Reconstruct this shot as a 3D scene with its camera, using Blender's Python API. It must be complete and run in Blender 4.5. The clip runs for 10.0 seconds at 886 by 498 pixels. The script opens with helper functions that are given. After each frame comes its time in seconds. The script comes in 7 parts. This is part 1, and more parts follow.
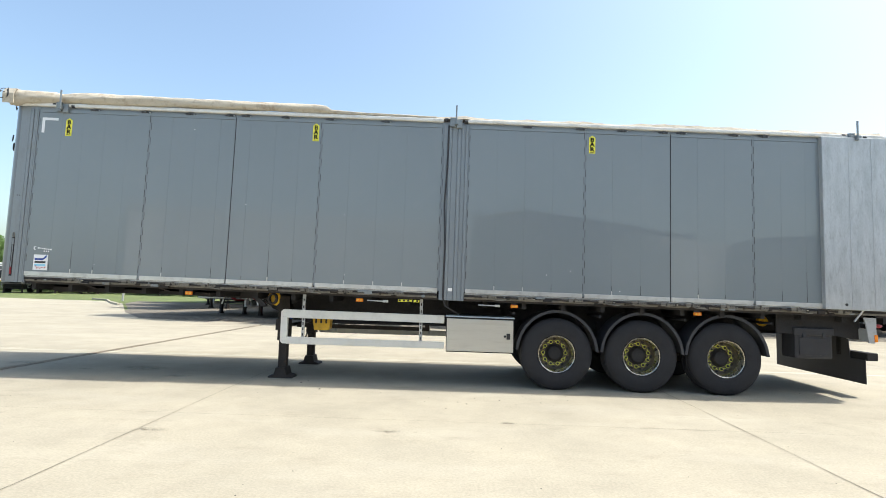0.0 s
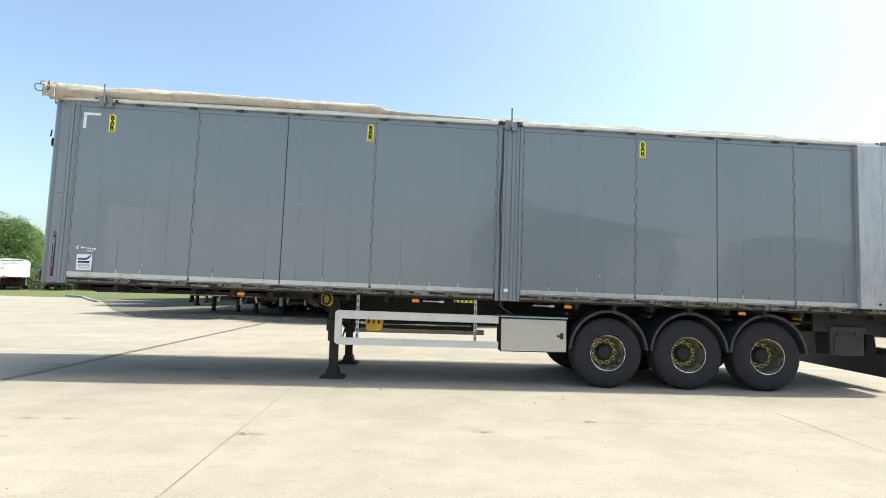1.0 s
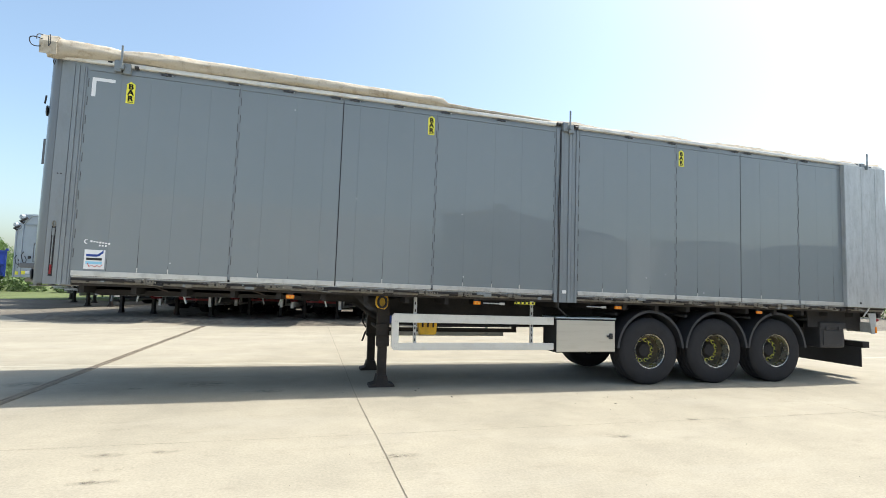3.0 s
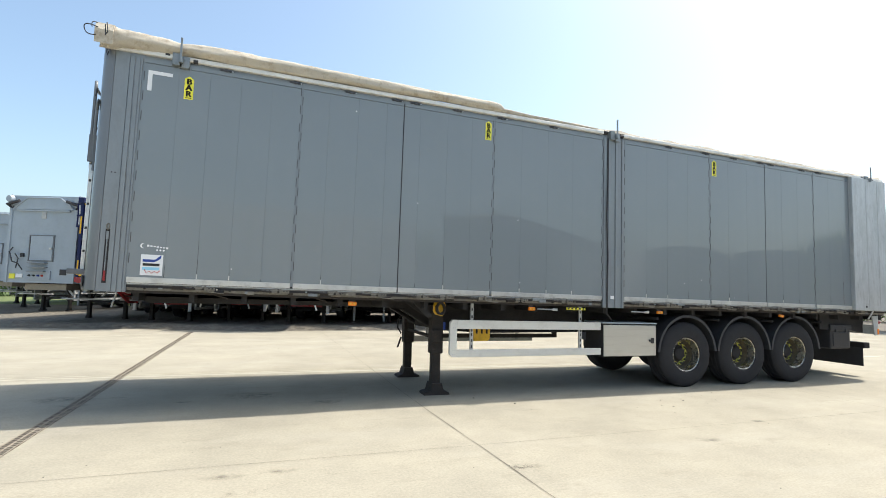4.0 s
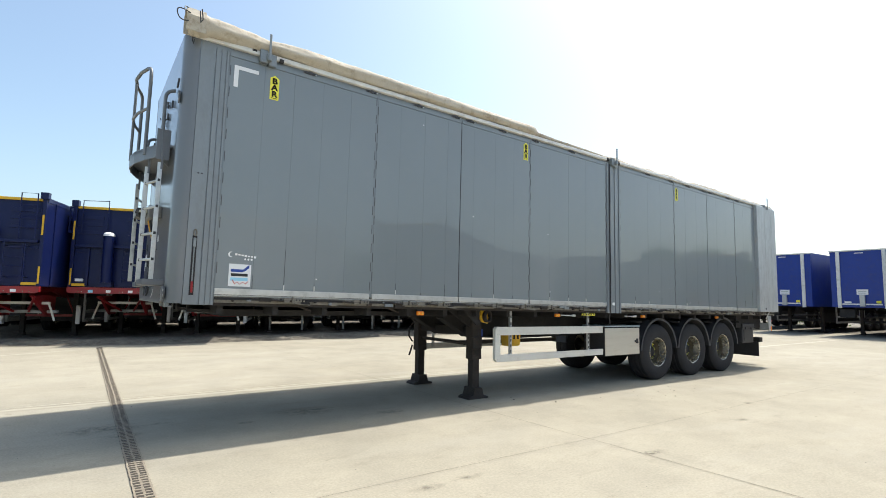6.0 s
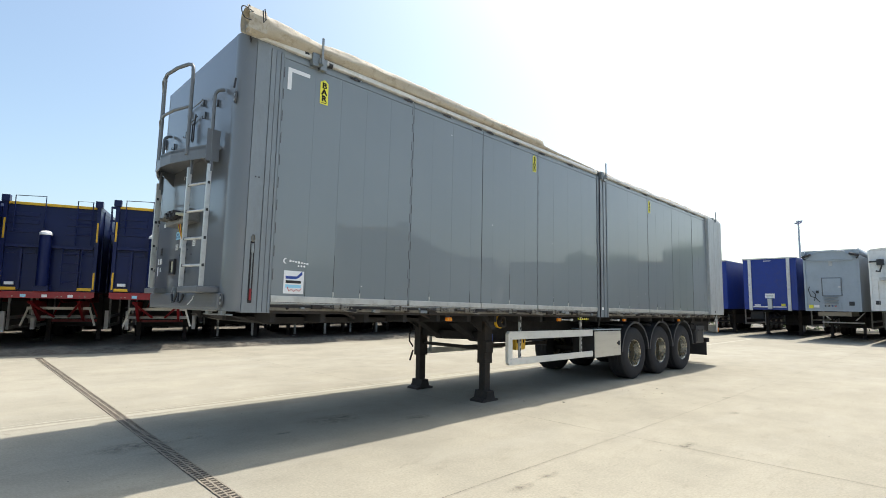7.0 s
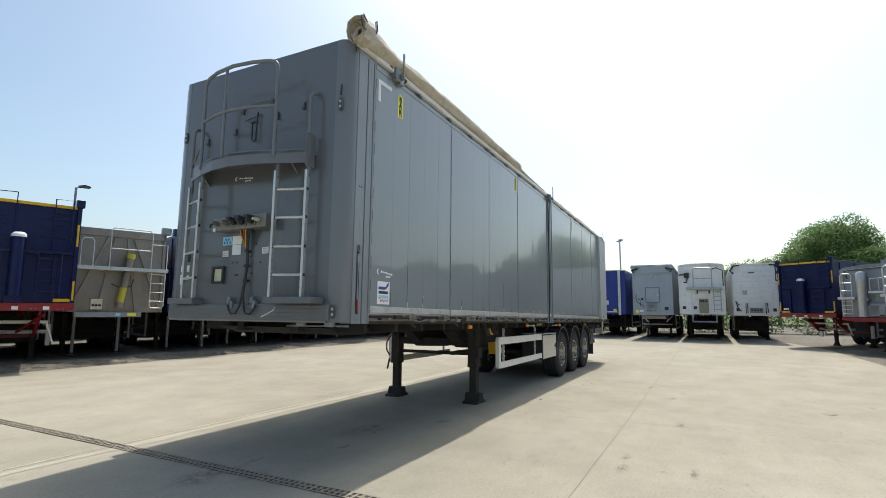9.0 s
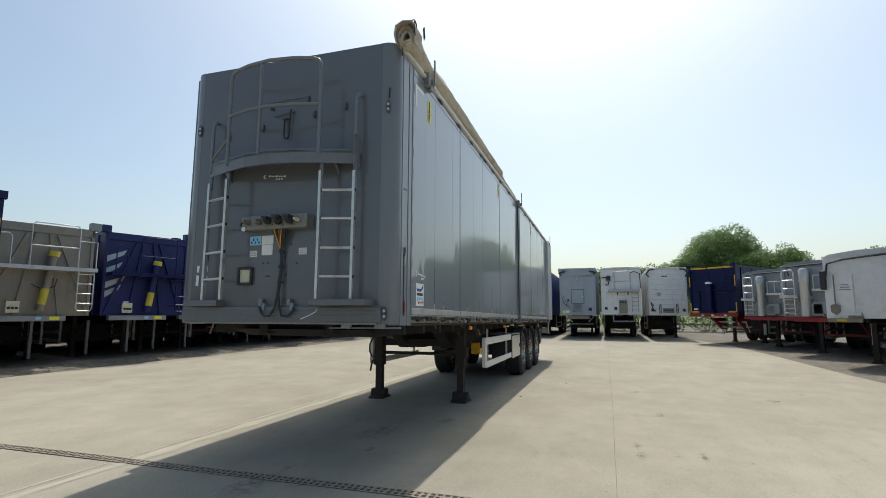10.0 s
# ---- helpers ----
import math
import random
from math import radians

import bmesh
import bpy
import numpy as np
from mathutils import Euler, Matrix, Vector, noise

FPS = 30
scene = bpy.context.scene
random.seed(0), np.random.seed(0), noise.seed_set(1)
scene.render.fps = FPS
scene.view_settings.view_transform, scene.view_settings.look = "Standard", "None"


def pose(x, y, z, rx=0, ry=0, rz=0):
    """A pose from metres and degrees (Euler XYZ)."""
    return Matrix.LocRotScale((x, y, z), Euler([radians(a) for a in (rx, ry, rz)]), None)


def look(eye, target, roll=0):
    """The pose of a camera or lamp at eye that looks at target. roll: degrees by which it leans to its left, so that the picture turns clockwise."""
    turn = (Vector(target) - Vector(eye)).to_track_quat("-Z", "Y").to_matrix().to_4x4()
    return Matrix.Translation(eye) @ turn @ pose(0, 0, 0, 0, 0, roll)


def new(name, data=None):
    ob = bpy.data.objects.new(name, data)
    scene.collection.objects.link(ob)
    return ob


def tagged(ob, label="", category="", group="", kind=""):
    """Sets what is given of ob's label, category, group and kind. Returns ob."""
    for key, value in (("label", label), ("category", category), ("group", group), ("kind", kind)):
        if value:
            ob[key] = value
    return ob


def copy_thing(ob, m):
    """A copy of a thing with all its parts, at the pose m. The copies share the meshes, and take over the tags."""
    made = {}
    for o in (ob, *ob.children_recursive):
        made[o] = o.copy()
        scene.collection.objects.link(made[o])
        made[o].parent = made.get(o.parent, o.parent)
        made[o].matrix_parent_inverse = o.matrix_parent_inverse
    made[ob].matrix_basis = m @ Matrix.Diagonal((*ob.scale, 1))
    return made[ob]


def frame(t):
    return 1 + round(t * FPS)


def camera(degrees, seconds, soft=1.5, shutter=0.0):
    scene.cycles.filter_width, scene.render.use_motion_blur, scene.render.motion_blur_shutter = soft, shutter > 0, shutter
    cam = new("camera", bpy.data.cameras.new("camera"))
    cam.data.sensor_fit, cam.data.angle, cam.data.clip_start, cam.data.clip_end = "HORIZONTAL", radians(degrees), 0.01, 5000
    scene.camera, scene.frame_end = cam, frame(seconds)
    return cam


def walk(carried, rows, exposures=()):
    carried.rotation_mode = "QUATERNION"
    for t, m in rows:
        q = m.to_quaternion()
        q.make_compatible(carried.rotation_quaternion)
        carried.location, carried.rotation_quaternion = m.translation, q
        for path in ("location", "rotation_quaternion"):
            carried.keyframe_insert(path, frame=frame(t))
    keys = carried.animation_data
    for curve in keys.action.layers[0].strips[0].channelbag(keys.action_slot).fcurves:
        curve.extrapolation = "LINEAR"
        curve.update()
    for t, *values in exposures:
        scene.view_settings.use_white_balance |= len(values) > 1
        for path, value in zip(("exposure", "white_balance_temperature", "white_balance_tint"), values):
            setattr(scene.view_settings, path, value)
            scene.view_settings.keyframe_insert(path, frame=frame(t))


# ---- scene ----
cam = camera(81.7, 10.0, soft=0.9)
PATH = [
    (0, (0.288, 0.434, 1.426), (0.216, 2.426, 1.589), 1.5),
    (0.5, (-0.357, 0.396, 1.449), (-0.372, 2.39, 1.604), 1.5),
    (1, (-0.986, 0.344, 1.469), (-0.945, 2.338, 1.618), 1.5),
    (1.5, (-1.541, 0.497, 1.455), (-1.396, 2.486, 1.607), 1.5),
    (2, (-2.186, 0.651, 1.484), (-1.951, 2.632, 1.629), 1.5),
    (2.5, (-2.851, 0.795, 1.471), (-2.496, 2.758, 1.615), 1.5),
    (3.8, (-4.611, 1.319, 1.484), (-3.99, 3.213, 1.642), 1.4),
    (4, (-4.909, 1.434, 1.497), (-4.259, 3.319, 1.657), 1.4),
    (4.5, (-5.537, 1.635, 1.481), (-4.763, 3.472, 1.65), 1.4),
    (5, (-6.236, 1.943, 1.515), (-5.351, 3.729, 1.688), 1.2),
    (5.5, (-6.866, 2.131, 1.505), (-5.846, 3.842, 1.693), 1.1),
    (6.8, (-8.465, 2.968, 1.494), (-7.139, 4.453, 1.693), 0.9),
    (7, (-8.691, 3.141, 1.52), (-7.318, 4.581, 1.727), 0.9),
    (7.5, (-9.27, 3.532, 1.499), (-7.818, 4.892, 1.707), 0.8),
    (8, (-9.776, 3.977, 1.474), (-8.195, 5.184, 1.687), 0.7),
    (8.5, (-10.242, 4.483, 1.5), (-8.57, 5.556, 1.73), 0.5),
    (9, (-10.602, 5.035, 1.517), (-8.84, 5.95, 1.758), 0.4),
    (9.5, (-10.973, 5.591, 1.532), (-9.145, 6.366, 1.778), 0.3),
    (10, (-11.23, 6.153, 1.511), (-9.341, 6.761, 1.759), 0.1),
]
EXPOSURES = [(0.0, 0.78), (2.5, 0.71), (5.0, 0.63), (7.5, 0.44), (9.0, 0.16), (10.0, -0.14)]
walk(cam, [(t, look(eye, target, roll)) for t, eye, target, roll in PATH], EXPOSURES)

# ---- world and sun ----
SUN_TO = Vector((0.60, 0.04, 1.0)).normalized()
ELEV, AZIM = math.asin(SUN_TO.z), math.atan2(SUN_TO.x, SUN_TO.y)
world = bpy.data.worlds.new("sky")
scene.world = world
world.use_nodes = True
wn = world.node_tree
sky = wn.nodes.new("ShaderNodeTexSky")
sky.sky_type, sky.sun_disc = "NISHITA", False
sky.sun_elevation, sky.sun_rotation = ELEV, AZIM
sky.air_density, sky.dust_density, sky.ozone_density = 1.0, 3.1, 0.15
wn.nodes["Background"].inputs["Strength"].default_value = 0.168
haze = wn.nodes.new("ShaderNodeMix")
haze.data_type, haze.blend_type = "RGBA", "MULTIPLY"
haze.inputs[0].default_value, haze.inputs[7].default_value = 1.0, (0.953, 1.017, 0.988, 1)
wn.links.new(sky.outputs[0], haze.inputs[6])
wn.links.new(haze.outputs[2], wn.nodes["Background"].inputs["Color"])
sun_data = bpy.data.lights.new("sun", "SUN")
sun_data.energy, sun_data.angle, sun_data.color = 3.75, radians(0.5), (1.0, 0.948, 0.865)
sun = new("sun", sun_data)
sun.matrix_world = look(SUN_TO * 60, (0, 0, 0))


# ---- materials ----
def shader(name):
    m = bpy.data.materials.new(name)
    m.use_nodes = True
    return m, m.node_tree, m.node_tree.nodes["Principled BSDF"]


def coords(nt, scale=(1, 1, 1)):
    co = nt.nodes.new("ShaderNodeTexCoord")
    mp = nt.nodes.new("ShaderNodeMapping")
    mp.inputs["Scale"].default_value = scale
    nt.links.new(co.outputs["Object"], mp.inputs["Vector"])
    return mp.outputs["Vector"]


def noise_tex(nt, vec, scale, detail=4.0, rough=0.55):
    n = nt.nodes.new("ShaderNodeTexNoise")
    n.inputs["Scale"].default_value, n.inputs["Detail"].default_value, n.inputs["Roughness"].default_value = scale, detail, rough
    nt.links.new(vec, n.inputs["Vector"])
    return n.outputs["Fac"]


def ramp(nt, fac, stops):
    r = nt.nodes.new("ShaderNodeValToRGB")
    el = r.color_ramp.elements
    while len(el) < len(stops):
        el.new(0.5)
    for e, (p, c) in zip(el, stops):
        e.position, e.color = p, (*c, 1) if len(c) == 3 else c
    nt.links.new(fac, r.inputs["Fac"])
    return r.outputs["Color"]


def mix(nt, fac, a, b, mode="MIX"):
    n = nt.nodes.new("ShaderNodeMix")
    n.data_type, n.blend_type = "RGBA", mode
    for key, v in ((0, fac), (6, a), (7, b)):
        if isinstance(v, (int, float)):
            n.inputs[key].default_value = v
        elif isinstance(v, tuple):
            n.inputs[key].default_value = (*v, 1)
        else:
            nt.links.new(v, n.inputs[key])
    return n.outputs[2]


def bump(nt, bsdf, height, strength=0.2, distance=0.01):
    b = nt.nodes.new("ShaderNodeBump")
    b.inputs["Strength"].default_value, b.inputs["Distance"].default_value = strength, distance
    nt.links.new(height, b.inputs["Height"])
    nt.links.new(b.outputs[0], bsdf.inputs["Normal"])


def tone(c, k):
    return tuple(min(1, max(0, v * k)) for v in c)


def surface(name, color, rough=0.5, metal=0.0, dirt=None, dirt_amount=0.35, grain=40, blotch=1.6, vary=0.12, relief=0.1, stretch=(1, 1, 1), coat=0.0, spec=0.5):
    """Paint, metal, rubber or plastic: grain, blotches, dirt and a slight relief at real size."""
    m, nt, b = shader(name)
    v = coords(nt, stretch)
    fine, big = noise_tex(nt, v, grain, 5), noise_tex(nt, v, blotch, 5, 0.6)
    base = ramp(nt, big, [(0.25, tone(color, 1 - vary)), (0.75, tone(color, 1 + vary))])
    base = mix(nt, 0.5 * vary, base, ramp(nt, fine, [(0.3, (0, 0, 0)), (0.7, (1, 1, 1))]), "OVERLAY")
    if dirt:
        spot = noise_tex(nt, v, blotch * 2.7, 8, 0.7)
        base = mix(nt, ramp(nt, spot, [(0.5, (0, 0, 0)), (0.72, (dirt_amount,) * 3)]), base, dirt)
    nt.links.new(base, b.inputs["Base Color"])
    rr = nt.nodes.new("ShaderNodeMapRange")
    rr.inputs[3].default_value, rr.inputs[4].default_value = max(0.02, rough * 0.75), min(1, rough * 1.25)
    nt.links.new(big, rr.inputs[0])
    nt.links.new(rr.outputs[0], b.inputs["Roughness"])
    b.inputs["Metallic"].default_value, b.inputs["Coat Weight"].default_value = metal, coat
    b.inputs["Specular IOR Level"].default_value = spec
    if relief:
        bump(nt, b, fine, relief, 0.004)
    return m


M = {}
M["zinc"] = surface("dull_zinc", (0.24, 0.265, 0.275), 0.45, 0.3, (0.13, 0.12, 0.11), 0.5, 40, 5, 0.15, 0.06)
M["grey"] = surface("grey_paint", (0.145, 0.155, 0.168), 0.34, 0, (0.12, 0.11, 0.10), 0.4, 50, 1.3, 0.08, 0.04, (1, 1, 0.4))
M["dirty_zinc"] = surface("dirty_zinc", (0.25, 0.243, 0.225), 0.5, 0.3, (0.10, 0.085, 0.07), 0.6, 50, 10, 0.15, 0.08)
M["slate"] = surface("dark_slate_paint", (0.065, 0.067, 0.07), 0.45, 0, (0.10, 0.09, 0.08), 0.4, 50, 3, 0.1, 0.05)
M["post_grey"] = surface("post_grey_paint", (0.225, 0.25, 0.268), 0.24, 0, (0.13, 0.12, 0.11), 0.25, 50, 1.3, 0.06, 0.03, (1, 1, 0.4))
M["guard_white"] = surface("cream_white_paint", (0.70, 0.685, 0.63), 0.4, 0, (0.35, 0.31, 0.25), 0.3, 60, 2, 0.05, 0.04)
M["light_grey"] = surface("light_grey_paint", (0.42, 0.43, 0.43), 0.4, 0, (0.16, 0.14, 0.12), 0.5, 60, 2.5, 0.1, 0.06)
M["rail_grey"] = surface("rail_grey_paint", (0.165, 0.178, 0.19), 0.4, 0, (0.14, 0.13, 0.12), 0.4, 60, 3, 0.1, 0.05)
M["alu"] = surface("bare_aluminium", (0.62, 0.62, 0.60), 0.38, 0.75, (0.2, 0.19, 0.18), 0.4, 60, 3, 0.1, 0.06)
M["silver"] = surface("silver_grey_sheet", (0.27, 0.29, 0.31), 0.42, 0.3, (0.24, 0.23, 0.22), 0.4, 40, 3, 0.12, 0.05)
M["galv"] = surface("galvanised_sheet", (0.50, 0.51, 0.51), 0.42, 0.55, (0.30, 0.29, 0.27), 0.35, 60, 9, 0.10, 0.05)
M["white"] = surface("white_paint", (0.82, 0.82, 0.80), 0.38, 0, (0.35, 0.32, 0.27), 0.3, 60, 2, 0.05, 0.04)
M["pale_blue_grey"] = surface("pale_blue_grey_paint", (0.33, 0.38, 0.43), 0.38, 0, (0.2, 0.2, 0.2), 0.18, 50, 1.3, 0.08, 0.04)
M["off_white"] = surface("weathered_white", (0.72, 0.71, 0.67), 0.5, 0, (0.3, 0.27, 0.22), 0.45, 40, 2, 0.08, 0.06)
M["chassis"] = surface("dark_chassis_paint", (0.043, 0.042, 0.043), 0.9, 0, (0.06, 0.052, 0.045), 0.5, 40, 3, 0.2, 0.12, spec=0.05)
M["rust_dark"] = surface("rusty_dark_steel", (0.042, 0.037, 0.034), 0.75, 0.1, (0.09, 0.06, 0.045), 0.5, 60, 5, 0.3, 0.25, spec=0.25)
M["rubber"] = surface("tyre_rubber", (0.033, 0.033, 0.036), 0.75, 0, (0.045, 0.042, 0.04), 0.4, 80, 5, 0.2, 0.2, spec=0.18)
M["black"] = surface("black_plastic", (0.043, 0.043, 0.047), 0.5, 0, (0.06, 0.055, 0.05), 0.35, 70, 4, 0.15, 0.1, spec=0.28)
M["mudguard"] = surface("mudguard_plastic", (0.045, 0.047, 0.053), 0.5, 0, (0.09, 0.085, 0.08), 0.4, 60, 3, 0.15, 0.08, spec=0.3)
M["grime"] = surface("grimy_metal", (0.20, 0.185, 0.155), 0.5, 0.3, (0.07, 0.056, 0.045), 0.7, 60, 9, 0.3, 0.2)
M["scuffed"] = surface("scuffed_aluminium", (0.47, 0.485, 0.49), 0.45, 0.4, (0.22, 0.21, 0.195), 0.42, 120, 9, 0.16, 0.08, (1, 1, 0.22))
M["brushed"] = surface("brushed_sheet", (0.60, 0.575, 0.51), 0.36, 0.35, (0.35, 0.3, 0.24), 0.25, 120, 2, 0.05, 0.04, (0.3, 1, 3))
M["rim"] = surface("polished_rim", (0.50, 0.47, 0.40), 0.27, 0.85, (0.14, 0.10, 0.06), 0.55, 60, 8, 0.2, 0.1)
M["rim_rust"] = surface("rusty_rim_dish", (0.17, 0.145, 0.10), 0.5, 0.35, (0.06, 0.045, 0.03), 0.5, 60, 14, 0.3, 0.15)
M["brass"] = surface("yellow_nut_caps", (0.68, 0.70, 0.11), 0.5, 0, (0.1, 0.08, 0.03), 0.5, 60, 20, 0.2, 0.05)
M["canvas"] = surface("rolled_canvas", (0.50, 0.45, 0.365), 0.85, 0, (0.24, 0.17, 0.105), 0.8, 70, 3.0, 0.12, 0.6)
M["yellow"] = surface("yellow_film", (0.85, 0.78, 0.06), 0.45, 0, (0.4, 0.35, 0.1), 0.2, 60, 3, 0.05, 0)
M["dull_yellow"] = surface("dull_yellow_sleeve", (0.56, 0.47, 0.055), 0.5, 0, (0.25, 0.2, 0.06), 0.4, 60, 6, 0.1, 0.05)
M["amber"] = surface("amber_lens", (0.85, 0.24, 0.02), 0.25, 0, None, 0, 60, 3, 0.05, 0)
M["red"] = surface("red_paint", (0.25, 0.012, 0.017), 0.42, 0, (0.12, 0.04, 0.03), 0.4, 50, 3, 0.12, 0.05)
M["navy"] = surface("navy_paint", (0.005, 0.0105, 0.062), 0.33, 0, (0.03, 0.03, 0.045), 0.2, 40, 1.6, 0.15, 0.05, spec=0.28)
M["blue"] = surface("blue_paint", (0.007, 0.035, 0.26), 0.4, 0, (0.06, 0.06, 0.1), 0.3, 40, 1.6, 0.12, 0.05)
M["ochre"] = surface("yellow_ochre_paint", (0.72, 0.42, 0.02), 0.45, 0, (0.2, 0.12, 0.04), 0.3, 50, 3, 0.1, 0.05)
M["deep_blue"] = surface("deep_blue_paint", (0.007, 0.013, 0.10), 0.4, 0, (0.05, 0.05, 0.07), 0.3, 40, 1.6, 0.12, 0.05)
M["steel_tan"] = surface("dull_raw_steel", (0.275, 0.247, 0.207), 0.42, 0.45, (0.18, 0.14, 0.10), 0.6, 30, 1.2, 0.18, 0.08, (1, 1, 0.4))
M["print_black"] = surface("black_print", (0.02, 0.02, 0.02), 0.5, 0, None, 0, 60, 3, 0.1, 0)
M["print_white"] = surface("white_film", (0.8, 0.8, 0.8), 0.45, 0, None, 0, 60, 3, 0.05, 0)
M["print_blue"] = surface("blue_print", (0.02, 0.06, 0.30), 0.45, 0, None, 0, 60, 3, 0.05, 0)
M["print_sky"] = surface("light_blue_print", (0.30, 0.62, 0.80), 0.45, 0, None, 0, 60, 3, 0.05, 0)
M["print_red"] = surface("red_print", (0.55, 0.09, 0.07), 0.45, 0, None, 0, 60, 3, 0.05, 0)
M["blue_film"] = surface("faded_blue_film", (0.40, 0.49, 0.53), 0.4, 0.2, (0.4, 0.38, 0.34), 0.5, 60, 8, 0.08, 0.03)
M["cream"] = surface("cream_plate", (0.68, 0.66, 0.48), 0.45, 0, (0.3, 0.28, 0.2), 0.3, 60, 6, 0.08, 0)
M["bark"] = surface("bark", (0.11, 0.085, 0.06), 0.9, 0, (0.05, 0.04, 0.03), 0.5, 20, 3, 0.25, 0.6)


def concrete():
    m, nt, b = shader("pale_concrete")
    v = coords(nt)
    big = noise_tex(nt, v, 0.18, 5, 0.6)
    mid = noise_tex(nt, v, 1.1, 8, 0.7)
    fine = noise_tex(nt, v, 45, 6, 0.7)
    pores = noise_tex(nt, v, 220, 3, 0.6)
    col = ramp(nt, big, [(0.25, (0.290, 0.273, 0.229)), (0.75, (0.349, 0.331, 0.281))])
    col = mix(nt, 0.36, col, ramp(nt, mid, [(0.35, (0.395, 0.37, 0.308)), (0.65, (0.65, 0.61, 0.515))]), "OVERLAY")
    col = mix(nt, 0.19, col, ramp(nt, fine, [(0.3, (0.1, 0.1, 0.1)), (0.7, (0.9, 0.9, 0.9))]), "OVERLAY")
    stain = noise_tex(nt, v, 0.9, 6, 0.75)
    col = mix(nt, ramp(nt, stain, [(0.60, (0, 0, 0)), (0.76, (0.20,) * 3)]), col, (0.21, 0.185, 0.145))
    spots = noise_tex(nt, v, 5.5, 3, 0.6)
    col = mix(nt, ramp(nt, spots, [(0.71, (0, 0, 0)), (0.76, (0.35,) * 3)]), col, (0.15, 0.125, 0.10))
    # drifted dust, old scuffs drawn out along the traffic, and pits
    v2 = coords(nt, (0.55, 1.5, 1))
    drift = noise_tex(nt, v2, 0.55, 6, 0.62)
    col = mix(nt, ramp(nt, drift, [(0.50, (0, 0, 0)), (0.66, (0.22,) * 3)]), col, (0.445, 0.42, 0.355))
    scuff = noise_tex(nt, v2, 2.6, 9, 0.78)
    col = mix(nt, ramp(nt, scuff, [(0.555, (0, 0, 0)), (0.66, (0.30,) * 3)]), col, (0.20, 0.178, 0.14))
    pits = noise_tex(nt, v, 26, 3, 0.5)
    col = mix(nt, ramp(nt, pits, [(0.68, (0, 0, 0)), (0.74, (0.30,) * 3)]), col, (0.17, 0.15, 0.12))
    nt.links.new(col, b.inputs["Base Color"])
    b.inputs["Roughness"].default_value = 0.9
    b.inputs["Specular IOR Level"].default_value = 0.12
    bump(nt, b, mix(nt, 0.5, fine, pores), 0.12, 0.004)
    return m


def rough_ground(name, dark, light, scale=9):
    m, nt, b = shader(name)
    v = coords(nt)
    big, mid, fine = noise_tex(nt, v, 0.35, 5), noise_tex(nt, v, scale, 8, 0.75), noise_tex(nt, v, scale * 9, 4, 0.7)
    col = ramp(nt, mid, [(0.3, dark), (0.7, light)])
    col = mix(nt, 0.5, col, ramp(nt, big, [(0.3, (0.3, 0.3, 0.3)), (0.7, (0.68, 0.68, 0.68))]), "OVERLAY")
    col = mix(nt, 0.35, col, ramp(nt, fine, [(0.3, (0.15, 0.15, 0.15)), (0.7, (0.85, 0.85, 0.85))]), "OVERLAY")
    nt.links.new(col, b.inputs["Base Color"])
    b.inputs["Roughness"].default_value = 0.95
    bump(nt, b, mix(nt, 0.5, mid, fine), 0.7, 0.02)
    return m


def foliage(name, dark, light, through_light=0.5):
    m, nt, b = shader(name)
    info = nt.nodes.new("ShaderNodeNewGeometry")
    col = ramp(nt, info.outputs["Random Per Island"], [(0.0, dark), (0.6, light), (1.0, tone(light, 1.25))])
    nt.links.new(col, b.inputs["Base Color"])
    b.inputs["Roughness"].default_value = 0.6
    tr = nt.nodes.new("ShaderNodeBsdfTranslucent")
    nt.links.new(col, tr.inputs["Color"])
    ms = nt.nodes.new("ShaderNodeMixShader")
    ms.inputs[0].default_value = through_light
    nt.links.new(b.outputs[0], ms.inputs[1])
    nt.links.new(tr.outputs[0], ms.inputs[2])
    nt.links.new(ms.outputs[0], nt.nodes["Material Output"].inputs["Surface"])
    return m


